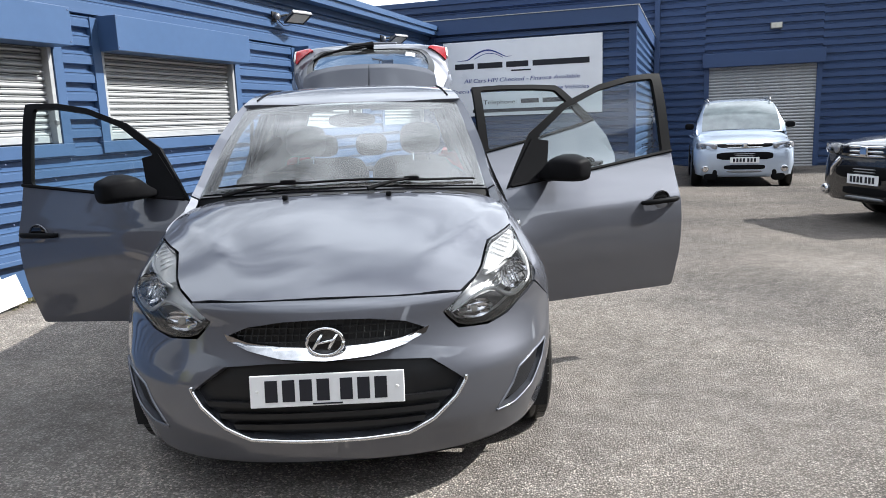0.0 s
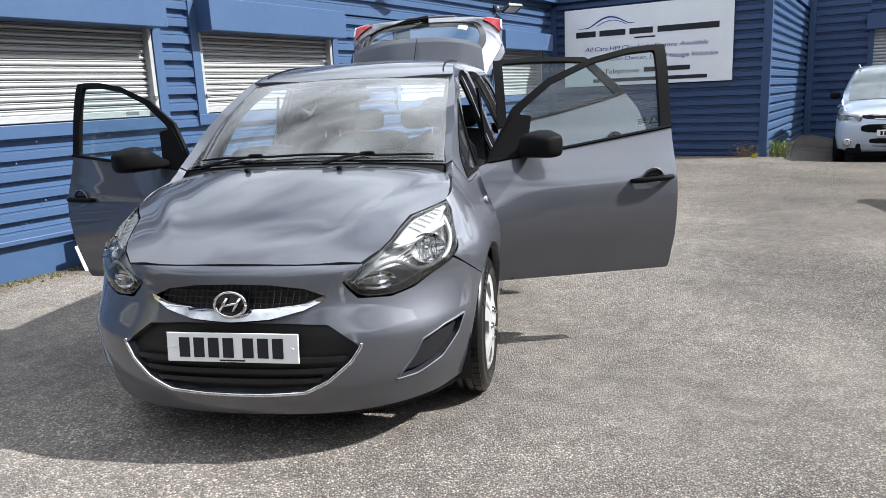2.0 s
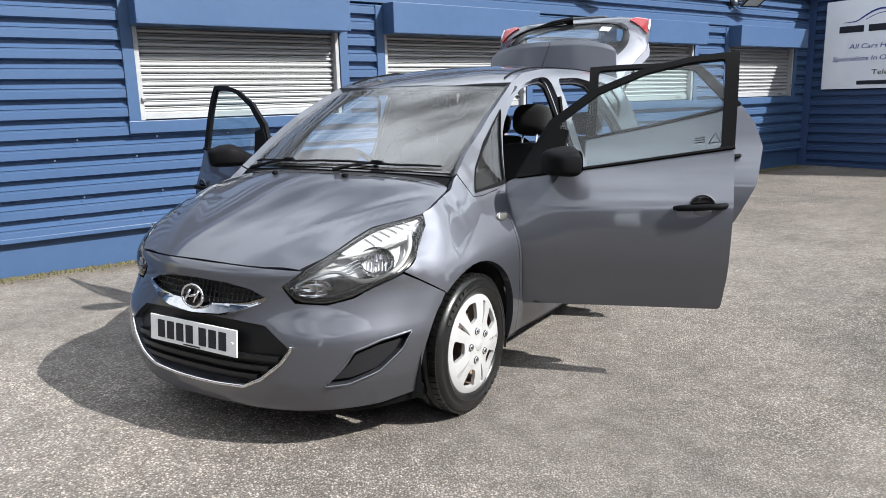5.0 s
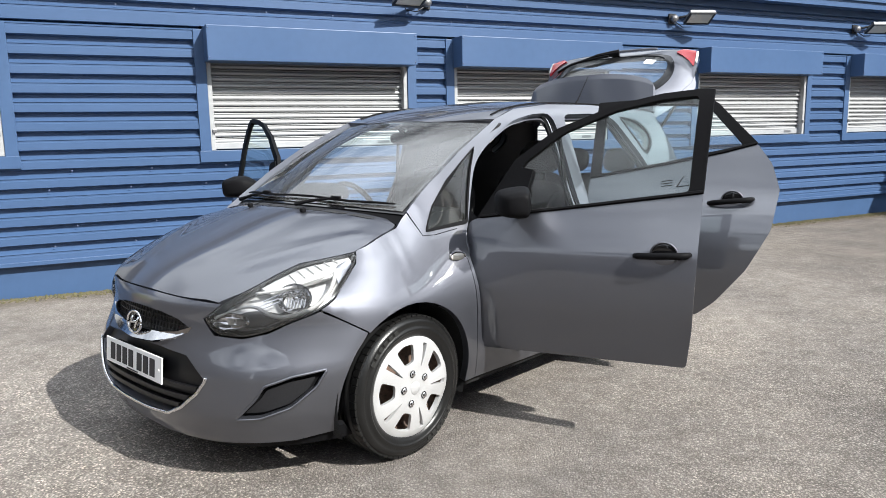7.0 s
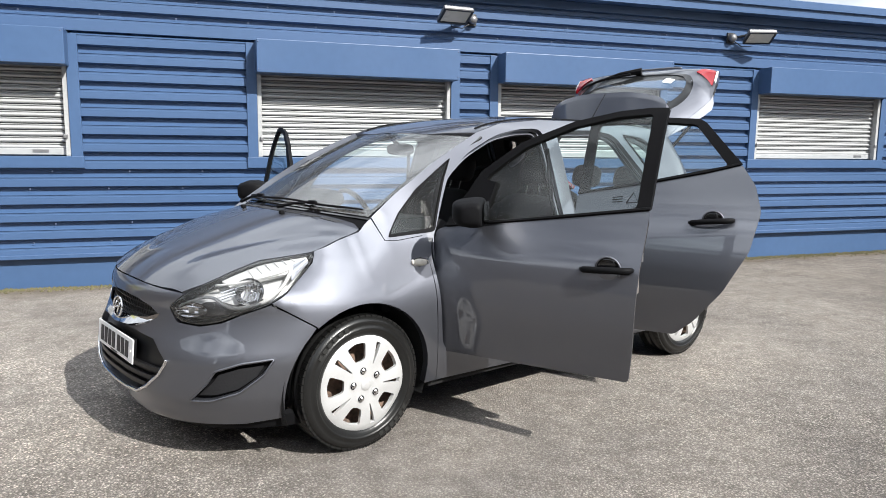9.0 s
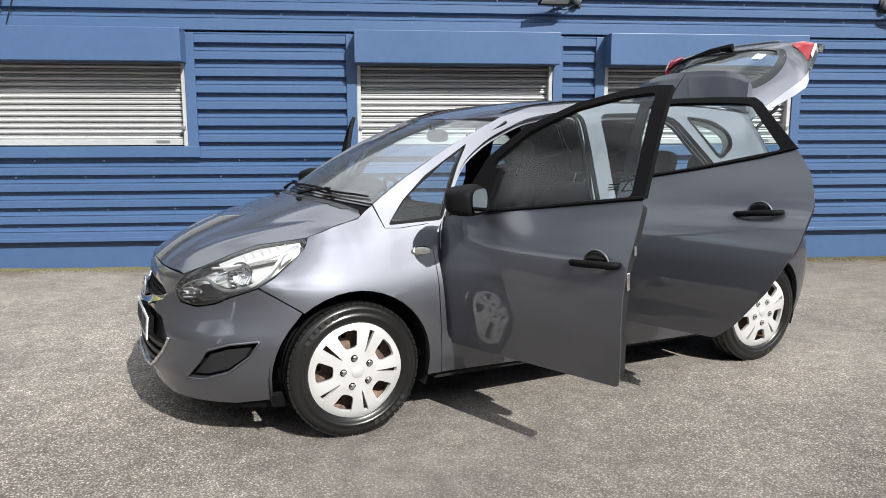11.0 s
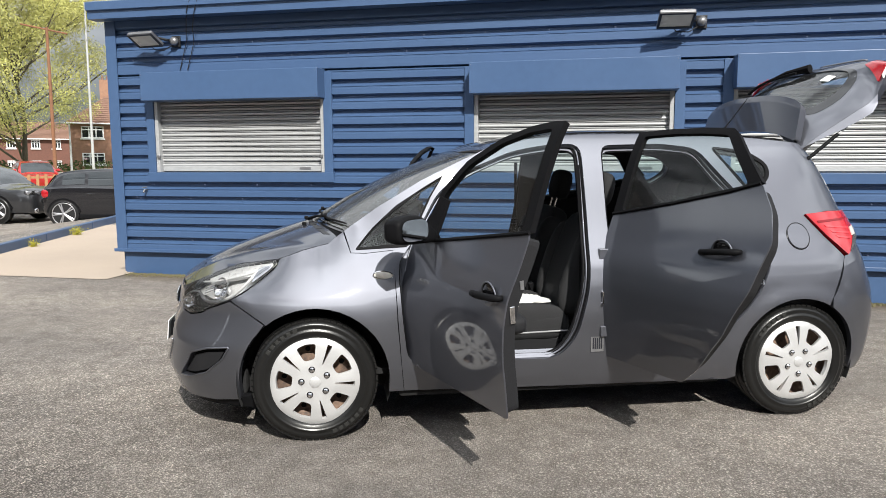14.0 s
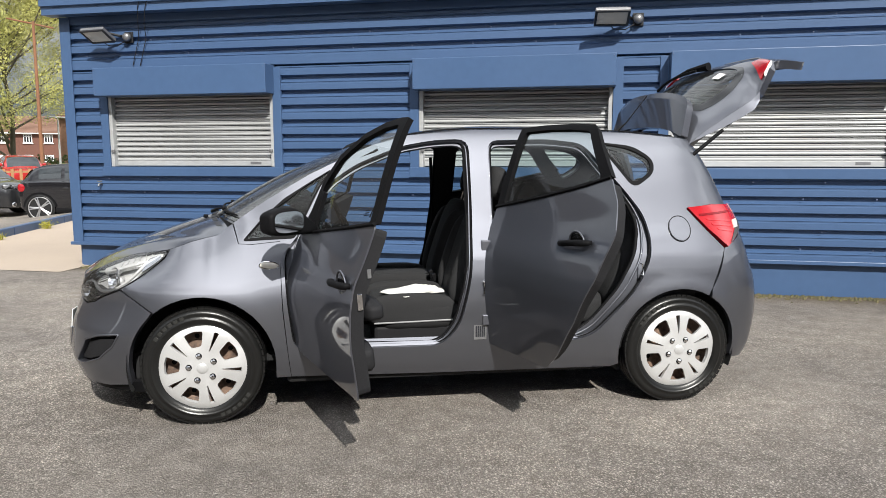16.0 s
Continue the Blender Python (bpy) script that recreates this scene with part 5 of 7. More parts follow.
# wheels
def wheel(name, x, y, s, turn):
    w = part(name, lathe([(-0.10, 0.19), (-0.095, 0.225), (-0.1, 0.262), (-0.094, 0.293), (-0.078, 0.308), (-0.056, 0.312), (-0.052, 0.305), (-0.046, 0.305), (-0.042, 0.3135), (-0.012, 0.314), (-0.008, 0.306), (-0.002, 0.306), (0.002, 0.314), (0.03, 0.3135), (0.034, 0.305), (0.04, 0.305), (0.044, 0.312), (0.074, 0.306), (0.092, 0.292), (0.0965, 0.278), (0.0945, 0.275), (0.0985, 0.264), (0.101, 0.26), (0.104, 0.254), (0.1035, 0.250), (0.100, 0.247), (0.099, 0.243), (0.095, 0.233), (0.089, 0.222), (0.07, 0.215)], 64), RUBBER, car, "black tyre with a silver wheel trim", smooth=True, m=pose(x, y, HUB, 0, 0, 0) @ Matrix.Diagonal((s, 1, 1, 1)))
    part("rim", lathe([(0.075, 0.222), (0.06, 0.212), (0.02, 0.20), (0.015, 0.12), (0.03, 0.08), (0.03, 0.0)], 40), RUST, w, "brown steel rim", smooth=True)
    for a0 in (20, 200):
        for k in range(6):
            a = radians(a0 + 7 * k)
            r0 = 0.274
            part("sidewall_bar", box(0.0955, -0.011, r0 - 0.011, 0.1005, 0.011, r0 + 0.009, 0.001), TYRE_MARK, w, m=Matrix.Rotation(a, 4, 'X'))
    # tread blocks across the shoulder
    for k in range(60):
        a = 2 * math.pi * k / 60
        bm = join(box(0.046, -0.0135, 0.303, 0.079, 0.0135, 0.3125), box(-0.079, -0.0135, 0.303, -0.046, 0.0135, 0.3125))
        bmesh.ops.rotate(bm, verts=bm.verts, cent=(0, 0, 0), matrix=Matrix.Rotation(a, 3, 'X'))
        treads.setdefault(name, []).append(bm)
    part("tread", join(*treads.pop(name)), RUBBER, w)["kind"] = "stuff"
    # trim: paired spokes, wide windows near the edge and narrow slots between
    holes = []
    polar = lambda r, d: (r * math.sin(radians(d)), r * math.cos(radians(d)))
    for k in range(5):
        c = 72 * k + 36 + turn
        holes.append(rounded([polar(0.176, c - 15), polar(0.179, c), polar(0.176, c + 15), polar(0.108, c + 13), polar(0.103, c), polar(0.108, c - 13)], 0.012, 3))
        c = 72 * k + turn
        holes.append(rounded([polar(0.182, c - 3.6), polar(0.182, c + 3.6), polar(0.088, c + 1.2), polar(0.088, c - 1.2)], 0.004, 2))
    dome = curve((0.0, 0.112), (0.05, 0.11), (0.09, 0.108), (0.17, 0.098), (0.2, 0.088), (0.215, 0.078))
    fm = lambda u, v: Vector((dome(math.hypot(u, v)) + 0.004 * math.cos(5 * (math.atan2(u, v) - radians(turn))) * smooth((math.hypot(u, v) - 0.06) / 0.08), u, v))
    cap = panel("wheel_trim", [polar(0.212, d) for d in range(0, 360, 6)], fm, SILVER, w, holes, step=0.016, thick=0.018, ref=(1, 0, 0), label="silver ten-spoke plastic wheel trim", m=Matrix.Diagonal((1, 1.085, 1.085, 1)))
    for k in range(5):
        y0, z0 = polar(0.062, 72 * k + 36 + turn)
        part("wheel_nut", lathe([(0.105, 0.013), (0.118, 0.012), (0.122, 0.006), (0.123, 0.0)], 8), CHROME, cap, m=pose(0, y0, z0))
        part("nut_recess", lathe([(0.1105, 0.015), (0.1108, 0.0)], 16), BLACK, cap, m=pose(0.001, y0, z0))
    for k in range(5):
        y0, z0 = polar(0.154, 72 * k + 36 + turn)
        part("vent_hole", lathe([(0.0215, 0.013), (0.0225, 0.011), (0.0225, 0.0)], 14), BLACK, w, m=pose(0, y0, z0))
    part("centre_badge", lathe([(0.112, 0.026), (0.114, 0.024), (0.1145, 0.0)], 24), SILVER, cap, smooth=True)
    return w


treads = {}
for s in (1, -1):
    wheel("front_wheel", s * 0.765, 0.0, s, 23)
    wheel("rear_wheel", s * 0.77, WHEELBASE, s, -3)
# underbody boxes; the first, unseen in the engine bay, is added to block leaks
for lo, hi, edge in (((-0.52, -0.52, 0.302), (0.52, 0.08, 0.66), 0.03), ((-0.70, -0.44, 0.205), (0.70, -0.345, 0.36), 0.02), ((-0.80, 0.42, 0.19), (0.80, 2.2, 0.30), 0.02), ((-0.5, -0.34, 0.2), (0.5, 0.41, 0.30), 0.02), ((-0.5, 2.21, 0.22), (0.5, 3.1, 0.32), 0.02)):
    part("underbody", box(*lo, *hi, edge), CARPET, car, "black underbody cover and leak blocker")


# doors
HINGE_F, HINGE_R = (0.838, 0.470), (0.812, 1.525)
SKIN_F = [(0.43, 0.365), (0.408, 0.60), (0.40, 0.80), (0.402, 0.952), (0.455, 0.972), (1.0, 1.047), (1.445, 1.110), (1.442, 0.85), (1.432, 0.55), (1.412, 0.378)]
SKIN_R = [(1.452, 0.372), (1.472, 0.55), (1.483, 0.85), (1.488, 1.108), (1.9, 1.185), (2.2, 1.25), (2.365, 1.295), (2.445, 1.19), (2.488, 1.06), (2.455, 0.86), (2.345, 0.65), (2.20, 0.465), (2.10, 0.378)]
FRAME_F = [(0.44, 0.970), (0.605, 1.235), (0.80, 1.372), (1.05, 1.468), (1.25, 1.510), (1.39, 1.523), (1.462, 1.522), (1.446, 1.114), (1.0, 1.051)]
GLASS_F = [(0.520, 0.986), (0.655, 1.222), (0.830, 1.352), (1.055, 1.443), (1.25, 1.485), (1.402, 1.497), (1.388, 1.110), (1.0, 1.057)]
FRAME_R = [(1.488, 1.112), (1.50, 1.524), (1.70, 1.534), (1.95, 1.535), (2.12, 1.528), (2.160, 1.505), (2.368, 1.298), (2.2, 1.254), (1.9, 1.189)]
GLASS_R = [(1.548, 1.129), (1.553, 1.502), (1.75, 1.510), (1.95, 1.508), (2.105, 1.498), (2.300, 1.286), (2.2, 1.264), (1.9, 1.196)]


def mirror_shell(s):
    """A wedge that widens from its foot on the door to a blunt outer end; its back is cut flat for the glass."""
    bm = bmesh.new()
    lo = curve((0.0, -0.066), (0.08, -0.072), (0.18, -0.070), (0.25, -0.064), (0.278, -0.056), (0.288, -0.040))
    hi = curve((0.0, -0.030), (0.05, 0.002), (0.10, 0.042), (0.15, 0.066), (0.20, 0.068), (0.25, 0.056), (0.278, 0.046), (0.288, 0.030))
    fore = curve((0.0, 0.035), (0.08, 0.075), (0.16, 0.105), (0.24, 0.085), (0.278, 0.055), (0.288, 0.035))
    aft = curve((0.0, 0.020), (0.06, 0.045), (0.12, 0.054), (0.278, 0.050), (0.288, 0.038))
    rings = []
    for x in (0.0, 0.03, 0.06, 0.09, 0.12, 0.15, 0.18, 0.21, 0.24, 0.262, 0.278, 0.285, 0.288):
        ring = []
        for k in range(24):
            a = 2 * math.pi * k / 24
            cy, cz = (math.copysign(abs(q) ** 0.48, q) for q in (math.cos(a), math.sin(a)))
            y = cy * (aft(x) if cy > 0 else fore(x))
            ring.append(bm.verts.new((s * x, y, (lo(x) + hi(x)) / 2 + cz * (hi(x) - lo(x)) / 2 * (1 - 0.16 * max(0.0, -cy)))))
        rings.append(ring)
    for a, b in zip(rings, rings[1:]):
        for i in range(24):
            bm.faces.new((a[i], a[(i + 1) % 24], b[(i + 1) % 24], b[i]))
    bm.faces.new(rings[0])
    bm.faces.new(rings[-1])
    bmesh.ops.recalc_face_normals(bm, faces=bm.faces)
    return bm


def door(name, s, skin, frame, hole, hinge, angle, label, mirror, lean=0.0, sag=0.0):
    fm = side_map(s)
    o = (s * hinge[0], hinge[1], 0)
    m = pose(o[0], o[1], 0.7 + lean * 0.0035 - sag * 0.0025, 0, 0, -s * angle) @ pose(0, 0, 0, -sag) @ pose(0, 0, 0, 0, s * lean, 0) @ pose(0, 0, -0.7)
    d = panel(name, rounded(skin, 0.02, 3), fm, PAINT, car, step=0.032, thick=0.007, origin=o, label=label, m=m)
    panel("inner_panel", rounded(grown(skin, -0.018), 0.03, 3), fm, TRIM, d, step=0.06, thick=-0.055, offset=-0.068, origin=o, label="dark inner door card")
    panel("window_frame", frame, fm, BLACK, d, [rounded(hole, 0.02, 3)], step=0.035, thick=0.025, offset=0.002, origin=o, label="black window frame")
    panel("window_glass", grown(hole, 0.012), fm, GLASS, d, step=0.06, thick=0, offset=-0.014, origin=o, label="green-tinted door glass")
    line = [(0.46, 0.978), (1.0, 1.05), (1.446, 1.112)] if mirror else [(1.488, 1.11), (1.9, 1.187), (2.2, 1.252), (2.362, 1.296)]
    line = [tuple(Vector(a).lerp(Vector(b), k / 6)) for a, b in zip(line, line[1:]) for k in range(7)]
    part("waist_seal", tube([fm(u, v) + Vector((s * 0.003, 0, 0)) - Vector(o) for u, v in line], 0.009, 6), BLACK, d, "black waist seal")
    # handle with its cup
    hy, hz = (1.305, 0.862) if mirror else (2.255, 1.0)
    c = fm(hy, hz) - Vector(o)
    tilt = pose(0, 0, 0, 4 if mirror else 7)
    cup = part("handle_cup", blob(-0.009, -0.046, -0.048, 0.009, 0.056, 0.050, 2.2), GLOSS, d, smooth=True, m=Matrix.Translation(c) @ tilt)
    pts = [(s * 0.004, -0.115, 0.0), (s * 0.022, -0.098, 0.002), (s * 0.037, -0.04, 0.004), (s * 0.038, 0.03, 0.004), (s * 0.034, 0.075, 0.002), (s * 0.018, 0.10, 0), (s * 0.0, 0.108, 0)]
    part("handle", tube(pts, [0.010, 0.014, 0.0145, 0.0145, 0.015, 0.014, 0.01], 10), BLACK, d, "black door handle", smooth=True, m=Matrix.Translation(c) @ tilt)
    part("handle_dish", blob(-0.012, -0.044, -0.056, 0.012, 0.052, -0.004, 2.2), PAINT, d, smooth=True, m=Matrix.Translation(c) @ tilt)
    rim = [(s * 0.004, 0.005 + 0.056 * math.cos(a), -0.002 + 0.056 * math.sin(a)) for a in np.linspace(0, 2 * math.pi, 29)]
    part("cup_rim", tube(rim, 0.0045, 6), PAINT, d, smooth=True, m=Matrix.Translation(c) @ tilt)
    # card details
    y0, y1 = (0.62, 1.30) if mirror else (1.62, 2.15)
    part("armrest", blob(-0.05, y0, 0.66, 0.05, y1, 0.75, 5), TRIM, d, smooth=True, m=Matrix.Translation(Vector((s * 0.70, 0, 0)) - Vector(o)))
    part("door_pocket", blob(-0.045, y0 - 0.05, 0.40, 0.045, y1 - 0.1, 0.54, 5), TRIM, d, smooth=True, m=Matrix.Translation(Vector((s * 0.72, 0, 0)) - Vector(o)))
    part("inner_handle", tube([(0, y0 + 0.05, 0.86), (s * -0.02, y0 + 0.08, 0.865), (s * -0.02, y0 + 0.16, 0.865), (0, y0 + 0.19, 0.86)], 0.009, 6), CHROME, d, m=Matrix.Translation(Vector((s * 0.735, 0, 0)) - Vector(o)))
    yl = (1.44, 0.80) if mirror else (2.42, 0.86)
    part("door_latch", box(-0.012, -0.01, -0.035, 0.012, 0.004, 0.035, 0.004), CHROME, d, m=Matrix.Translation(fm(*yl) - Vector((s * 0.045, 0.012, 0)) - Vector(o)))
    part("latch_plate", box(-0.008, 0, -0.018, 0.008, 0.004, 0.018), GREY_METAL, d, m=Matrix.Translation(fm(yl[0] - 0.002, yl[1] + 0.11) - Vector((s * 0.055, 0.01, 0)) - Vector(o)))
    if mirror and s > 0:
        mark = [(1.335, 1.128), (1.385, 1.134), (1.362, 1.172)]
        tri = [fm(u, v) - Vector(o) + Vector((s * -0.012, 0, 0)) for u, v in mark]
        part("glass_mark", tube(tri + [tri[0]], 0.0025, 5), TRIM, d, "small dark triangle etched on the glass")
        for z in (1.132, 1.142, 1.152):
            q0, q1 = (fm(u, z + (u - 1.3) * 0.13) - Vector(o) + Vector((s * -0.012, 0, 0)) for u in (1.272, 1.318))
            part("glass_bar", tube([q0, q1], 0.002, 5), TRIM, d)
    if mirror:
        panel("mirror_sail", [(0.45, 0.975), (0.61, 1.205), (0.70, 1.19), (0.66, 1.006)], fm, BLACK, d, step=0.03, thick=0.02, offset=0.008, origin=o)
        c = fm(0.62, 1.040) - Vector(o)
        turn_in = Matrix.Translation(c + Vector((s * 0.0, 0.02, 0.030))) @ pose(0, 0, 0, 0, -s * 3, s * 20)
        mi = part("mirror_housing", mirror_shell(s), BLACK, d, "black unpainted door mirror housing", smooth=True, m=turn_in)
        gl = [(0.082 * math.copysign(abs(math.cos(a)) ** 0.6, math.cos(a)), 0.050 * math.copysign(abs(math.sin(a)) ** 0.6, math.sin(a))) for a in np.linspace(0, 2 * math.pi, 33)[:-1]]
        bm = bmesh.new()
        bm.faces.new([bm.verts.new((u + s * 0.186, 0.058, v - 0.002)) for u, v in gl])
        part("mirror_glass", bm, CHROME, mi, "silvered mirror glass")
    return d


door("front_door", 1, SKIN_F, FRAME_F, GLASS_F, HINGE_F, 72.5, "grey front passenger door standing open", True, 4.7)
door("front_door", -1, SKIN_F, FRAME_F, GLASS_F, HINGE_F, 73.0, "grey driver's door standing open", True, 6.3, 3.4)
door("rear_door", 1, SKIN_R, FRAME_R, GLASS_R, HINGE_R, 72.0, "grey rear door standing open", False, 3.6)
door("rear_door", -1, SKIN_R, FRAME_R, GLASS_R, HINGE_R, 0.0, "grey rear door, closed", False)


# tailgate, raised on its struts
HATCH = Vector((0, 2.73, 1.545))
hatch_prof = curve((0.0, 1.535), (0.12, 1.47), (0.30, 1.345), (0.62, 1.10), (0.75, 0.98), (0.88, 0.84), (1.0, 0.71))
hatch_y = curve((0.0, 2.80), (0.12, 2.885), (0.30, 2.99), (0.62, 3.165), (0.75, 3.205), (0.88, 3.215), (1.0, 3.215))
hatch_w = curve((0.0, 0.52), (0.3, 0.585), (0.55, 0.645), (0.63, 0.65), (0.78, 0.57), (1.0, 0.48))


def hatch_map(u, v):
    return Vector((u * hatch_w(v), hatch_y(v) - 0.20 * (1 - 0.8 * min(max((v - 0.57) / 0.09, 0), 1)) * abs(u) ** 4.2, hatch_prof(v) - 0.012 * u * u))


def tailgate():
    m = Matrix.Translation(HATCH) @ pose(0, 0, 0, 89)
    g = rounded([(-0.80, 0.20), (0.80, 0.20), (0.84, 0.42), (0.72, 0.60), (-0.72, 0.60), (-0.84, 0.42)], 0.10)
    t = panel("tailgate", rounded([(-1, 0), (1, 0), (1, 0.55), (1, 0.82), (0.96, 1.0), (-0.96, 1.0), (-1, 0.82), (-1, 0.55)], 0.06), hatch_map, PAINT, car, [g], step=0.045, thick=0.05, origin=HATCH, ref=(0, 0.7, 0.6), m=m, label="grey tailgate raised high")
    panel("inner_trim", rounded([(-0.95, 0.04), (0.95, 0.04), (0.95, 0.95), (-0.95, 0.95)], 0.06), hatch_map, TRIM, t, [grown(g, 0.03)], step=0.07, thick=-0.02, offset=-0.05, origin=HATCH, ref=(0, 0.7, 0.6), label="dark inner tailgate trim")
    panel("rear_window", grown(g, 0.05), hatch_map, GLASS, t, step=0.06, thick=0, offset=-0.004, origin=HATCH, ref=(0, 0.7, 0.6), label="heated rear window glass")
    panel("window_border", grown(g, 0.03), hatch_map, GLOSS, t, [grown(g, -0.05)], step=0.04, thick=0, offset=0.002, origin=HATCH, ref=(0, 0.7, 0.6))
    sp = lambda u, v: Vector((u * (0.545 - 0.03 * v), 2.77 + 0.22 * v - 0.07 * abs(u) ** 3, 1.552 - 0.045 * v - 0.022 * u * u - 0.05 * max(0, v - 0.85)))
    panel("spoiler", rounded([(-1, 0), (1, 0), (1, 0.9), (0.92, 1.0), (-0.92, 1.0), (-1, 0.9)], 0.06), sp, PAINT, t, step=0.05, thick=0.045, offset=0.008, origin=HATCH, ref=(0, 0, 1), label="grey roof spoiler")
    panel("spoiler_underside", rounded([(-1, 0.02), (1, 0.02), (1, 0.9), (0.92, 1.0), (-0.92, 1.0), (-1, 0.9)], 0.06), sp, BLACK, t, step=0.08, thick=0, offset=-0.036, origin=HATCH, ref=(0, 0, 1))
    for s in (1, -1):
        c = [(s * 0.975, 0.628), (s * 0.998, 0.624), (s * 0.998, 0.668), (s * 0.978, 0.668)]
        panel("reversing_lamp", c, hatch_map, WHITE, t, step=0.03, thick=0.02, offset=0.012, origin=HATCH, ref=(0, 0.7, 0.6), label="pale reversing lamp section")
        q = [(s * 0.74, 0.640), (s * 0.972, 0.606), (s * 0.972, 0.668), (s * 0.84, 0.682)]
        panel("tailgate_lamp", rounded(q, 0.012), hatch_map, RED_LENS, t, step=0.03, thick=0.02, offset=0.012, origin=HATCH, ref=(0, 0.7, 0.6), label="red lamp section on the tailgate")
    for s in (1, -1):
        side = lambda q, v, s=s: hatch_map(s, v) + Vector((s * (0.004 + 0.030 * q), -0.036 * q, -0.032 * q))
        panel("tailgate_flank", [(0, 0.10), (0.3, 0.16), (0.75, 0.30), (1, 0.42), (1, 0.50), (0.5, 0.56), (0, 0.585)], side, PAINT, t, step=0.05, thick=0, origin=HATCH, ref=(s, 0, 0))
    pv = hatch_map(0.03, 0.63) + Vector((0, 0.02, 0.015)) - HATCH
    bl = [hatch_map(u, 0.565 + 0.13 * (u + 0.06)) + Vector((0, 0.022, 0.02)) - HATCH for u in np.linspace(-0.06, -0.74, 8)]
    w = part("rear_wiper", tube(bl, 0.01, 6), BLACK, t, "black rear wiper")
    part("wiper_arm", tube([pv, pv.lerp(bl[4], 0.5) + Vector((0, 0.012, 0.012)), bl[4]], [0.028, 0.016, 0.009], 8), BLACK, w)
    panel("sticker", [(0.46, 0.46), (0.58, 0.46), (0.58, 0.52), (0.46, 0.52)], hatch_map, WHITE, t, step=0.04, thick=0, offset=0.004, origin=HATCH, ref=(0, 0.7, 0.6), label="small white window sticker")
    hp = hatch_map(0, 0.86) + Vector((0, 0.02, 0)) - HATCH
    part("boot_handle", blob(-0.22, -0.022, -0.022, 0.22, 0.004, 0.018, 4), PAINT, t, smooth=True, m=Matrix.Translation(hp))
    for s in (1, -1):
        a = Vector((s * 0.57, 2.74, 1.36))
        b = m @ (hatch_map(s * 0.96, 0.55) - HATCH + Vector((0, -0.05, -0.03)))
        part("gas_strut", tube([a, a.lerp(b, 0.55)], 0.011, 8), BLACK, car, "black gas strut")
        part("strut_rod", tube([a.lerp(b, 0.5), b], 0.006, 8), GREY_METAL, car, "thin strut rod")
    return t


tailgate()


# cabin
def seat(x, y, name="front_seat"):
    e = part(name, join(blob(-0.26, -0.02, 0.0, 0.26, 0.52, 0.19, 5, 16), blob(-0.26, -0.04, 0.02, -0.17, 0.48, 0.22, 3), blob(0.17, -0.04, 0.02, 0.26, 0.48, 0.22, 3)), FABRIC, car, "black fabric front seat", smooth=True, m=pose(x, y, 0.40))
    part("backrest", join(blob(-0.25, -0.09, 0.0, 0.25, 0.09, 0.62, 4, 16), blob(-0.26, -0.12, 0.04, -0.16, 0.06, 0.55, 3), blob(0.16, -0.12, 0.04, 0.26, 0.06, 0.55, 3)), FABRIC, e, smooth=True, m=pose(0, 0.50, 0.10, -18))
    part("headrest", blob(-0.13, -0.055, 0.0, 0.13, 0.055, 0.20, 3.2, 14), FABRIC, e, smooth=True, m=pose(0, 0.72, 0.74, -12))
    for q in (-0.05, 0.05):
        part("headrest_post", tube([(q, 0.68, 0.66), (q, 0.715, 0.78)], 0.007, 8), CHROME, e)
    part("seat_skirt", box(-0.24, 0.0, -0.15, 0.24, 0.46, 0.04, 0.02), TRIM, e)
    part("piping", tube([(0.262, 0.0, 0.06), (0.262, 0.25, 0.065), (0.258, 0.48, 0.07)], 0.005, 6), PIPING, e)
    part("seat_rail", box(-0.22, -0.12, -0.2, -0.18, 0.5, -0.15), GREY_METAL, e)
    part("seat_rail", box(0.18, -0.12, -0.2, 0.22, 0.5, -0.15), GREY_METAL, e)
    part("belt_buckle", box(-0.02, -0.015, 0, 0.02, 0.015, 0.10, 0.005), BLACK, e, m=pose(-0.3 if x > 0 else 0.3, 0.45, 0.15, 20))
    return e


seat(0.37, 0.90)
seat(-0.37, 0.90)
rb = part("rear_bench", join(blob(-0.64, 0, 0.0, 0.64, 0.52, 0.2, 6, 18)), FABRIC, car, "black fabric rear bench seat", smooth=True, m=pose(0, 1.78, 0.40))
for x0, x1 in ((-0.63, -0.02), (0.0, 0.63)):
    part("backrest", blob(x0, -0.09, 0, x1, 0.09, 0.62, 5, 16), FABRIC, rb, smooth=True, m=pose(0, 0.55, 0.10, -20))
for x in (-0.38, 0.0, 0.38):
    part("headrest", blob(-0.12, -0.05, 0, 0.12, 0.05, 0.17, 3.2), FABRIC, rb, smooth=True, m=pose(x, 0.78, 0.70, -14))
part("cabin_floor", join(box(-0.74, 0.30, 0.302, 0.74, 2.9, 0.33), box(-0.12, 0.4, 0.33, 0.12, 1.7, 0.46, 0.03), box(-0.72, 2.35, 0.33, 0.72, 3.05, 0.62, 0.02)), CARPET, car, "black carpeted floor")
part("parcel_shelf", box(-0.56, 2.50, 0.98, 0.56, 2.95, 1.0, 0.008), TRIM, car)
part("front_bulkhead", box(-0.70, 0.10, 0.3, 0.70, 0.16, 0.98), CARPET, car)
dash_prof = [(0.14, 0.98), (0.30, 1.03), (0.46, 1.035), (0.56, 1.01), (0.62, 0.95), (0.60, 0.84), (0.55, 0.72), (0.46, 0.60), (0.18, 0.58)]
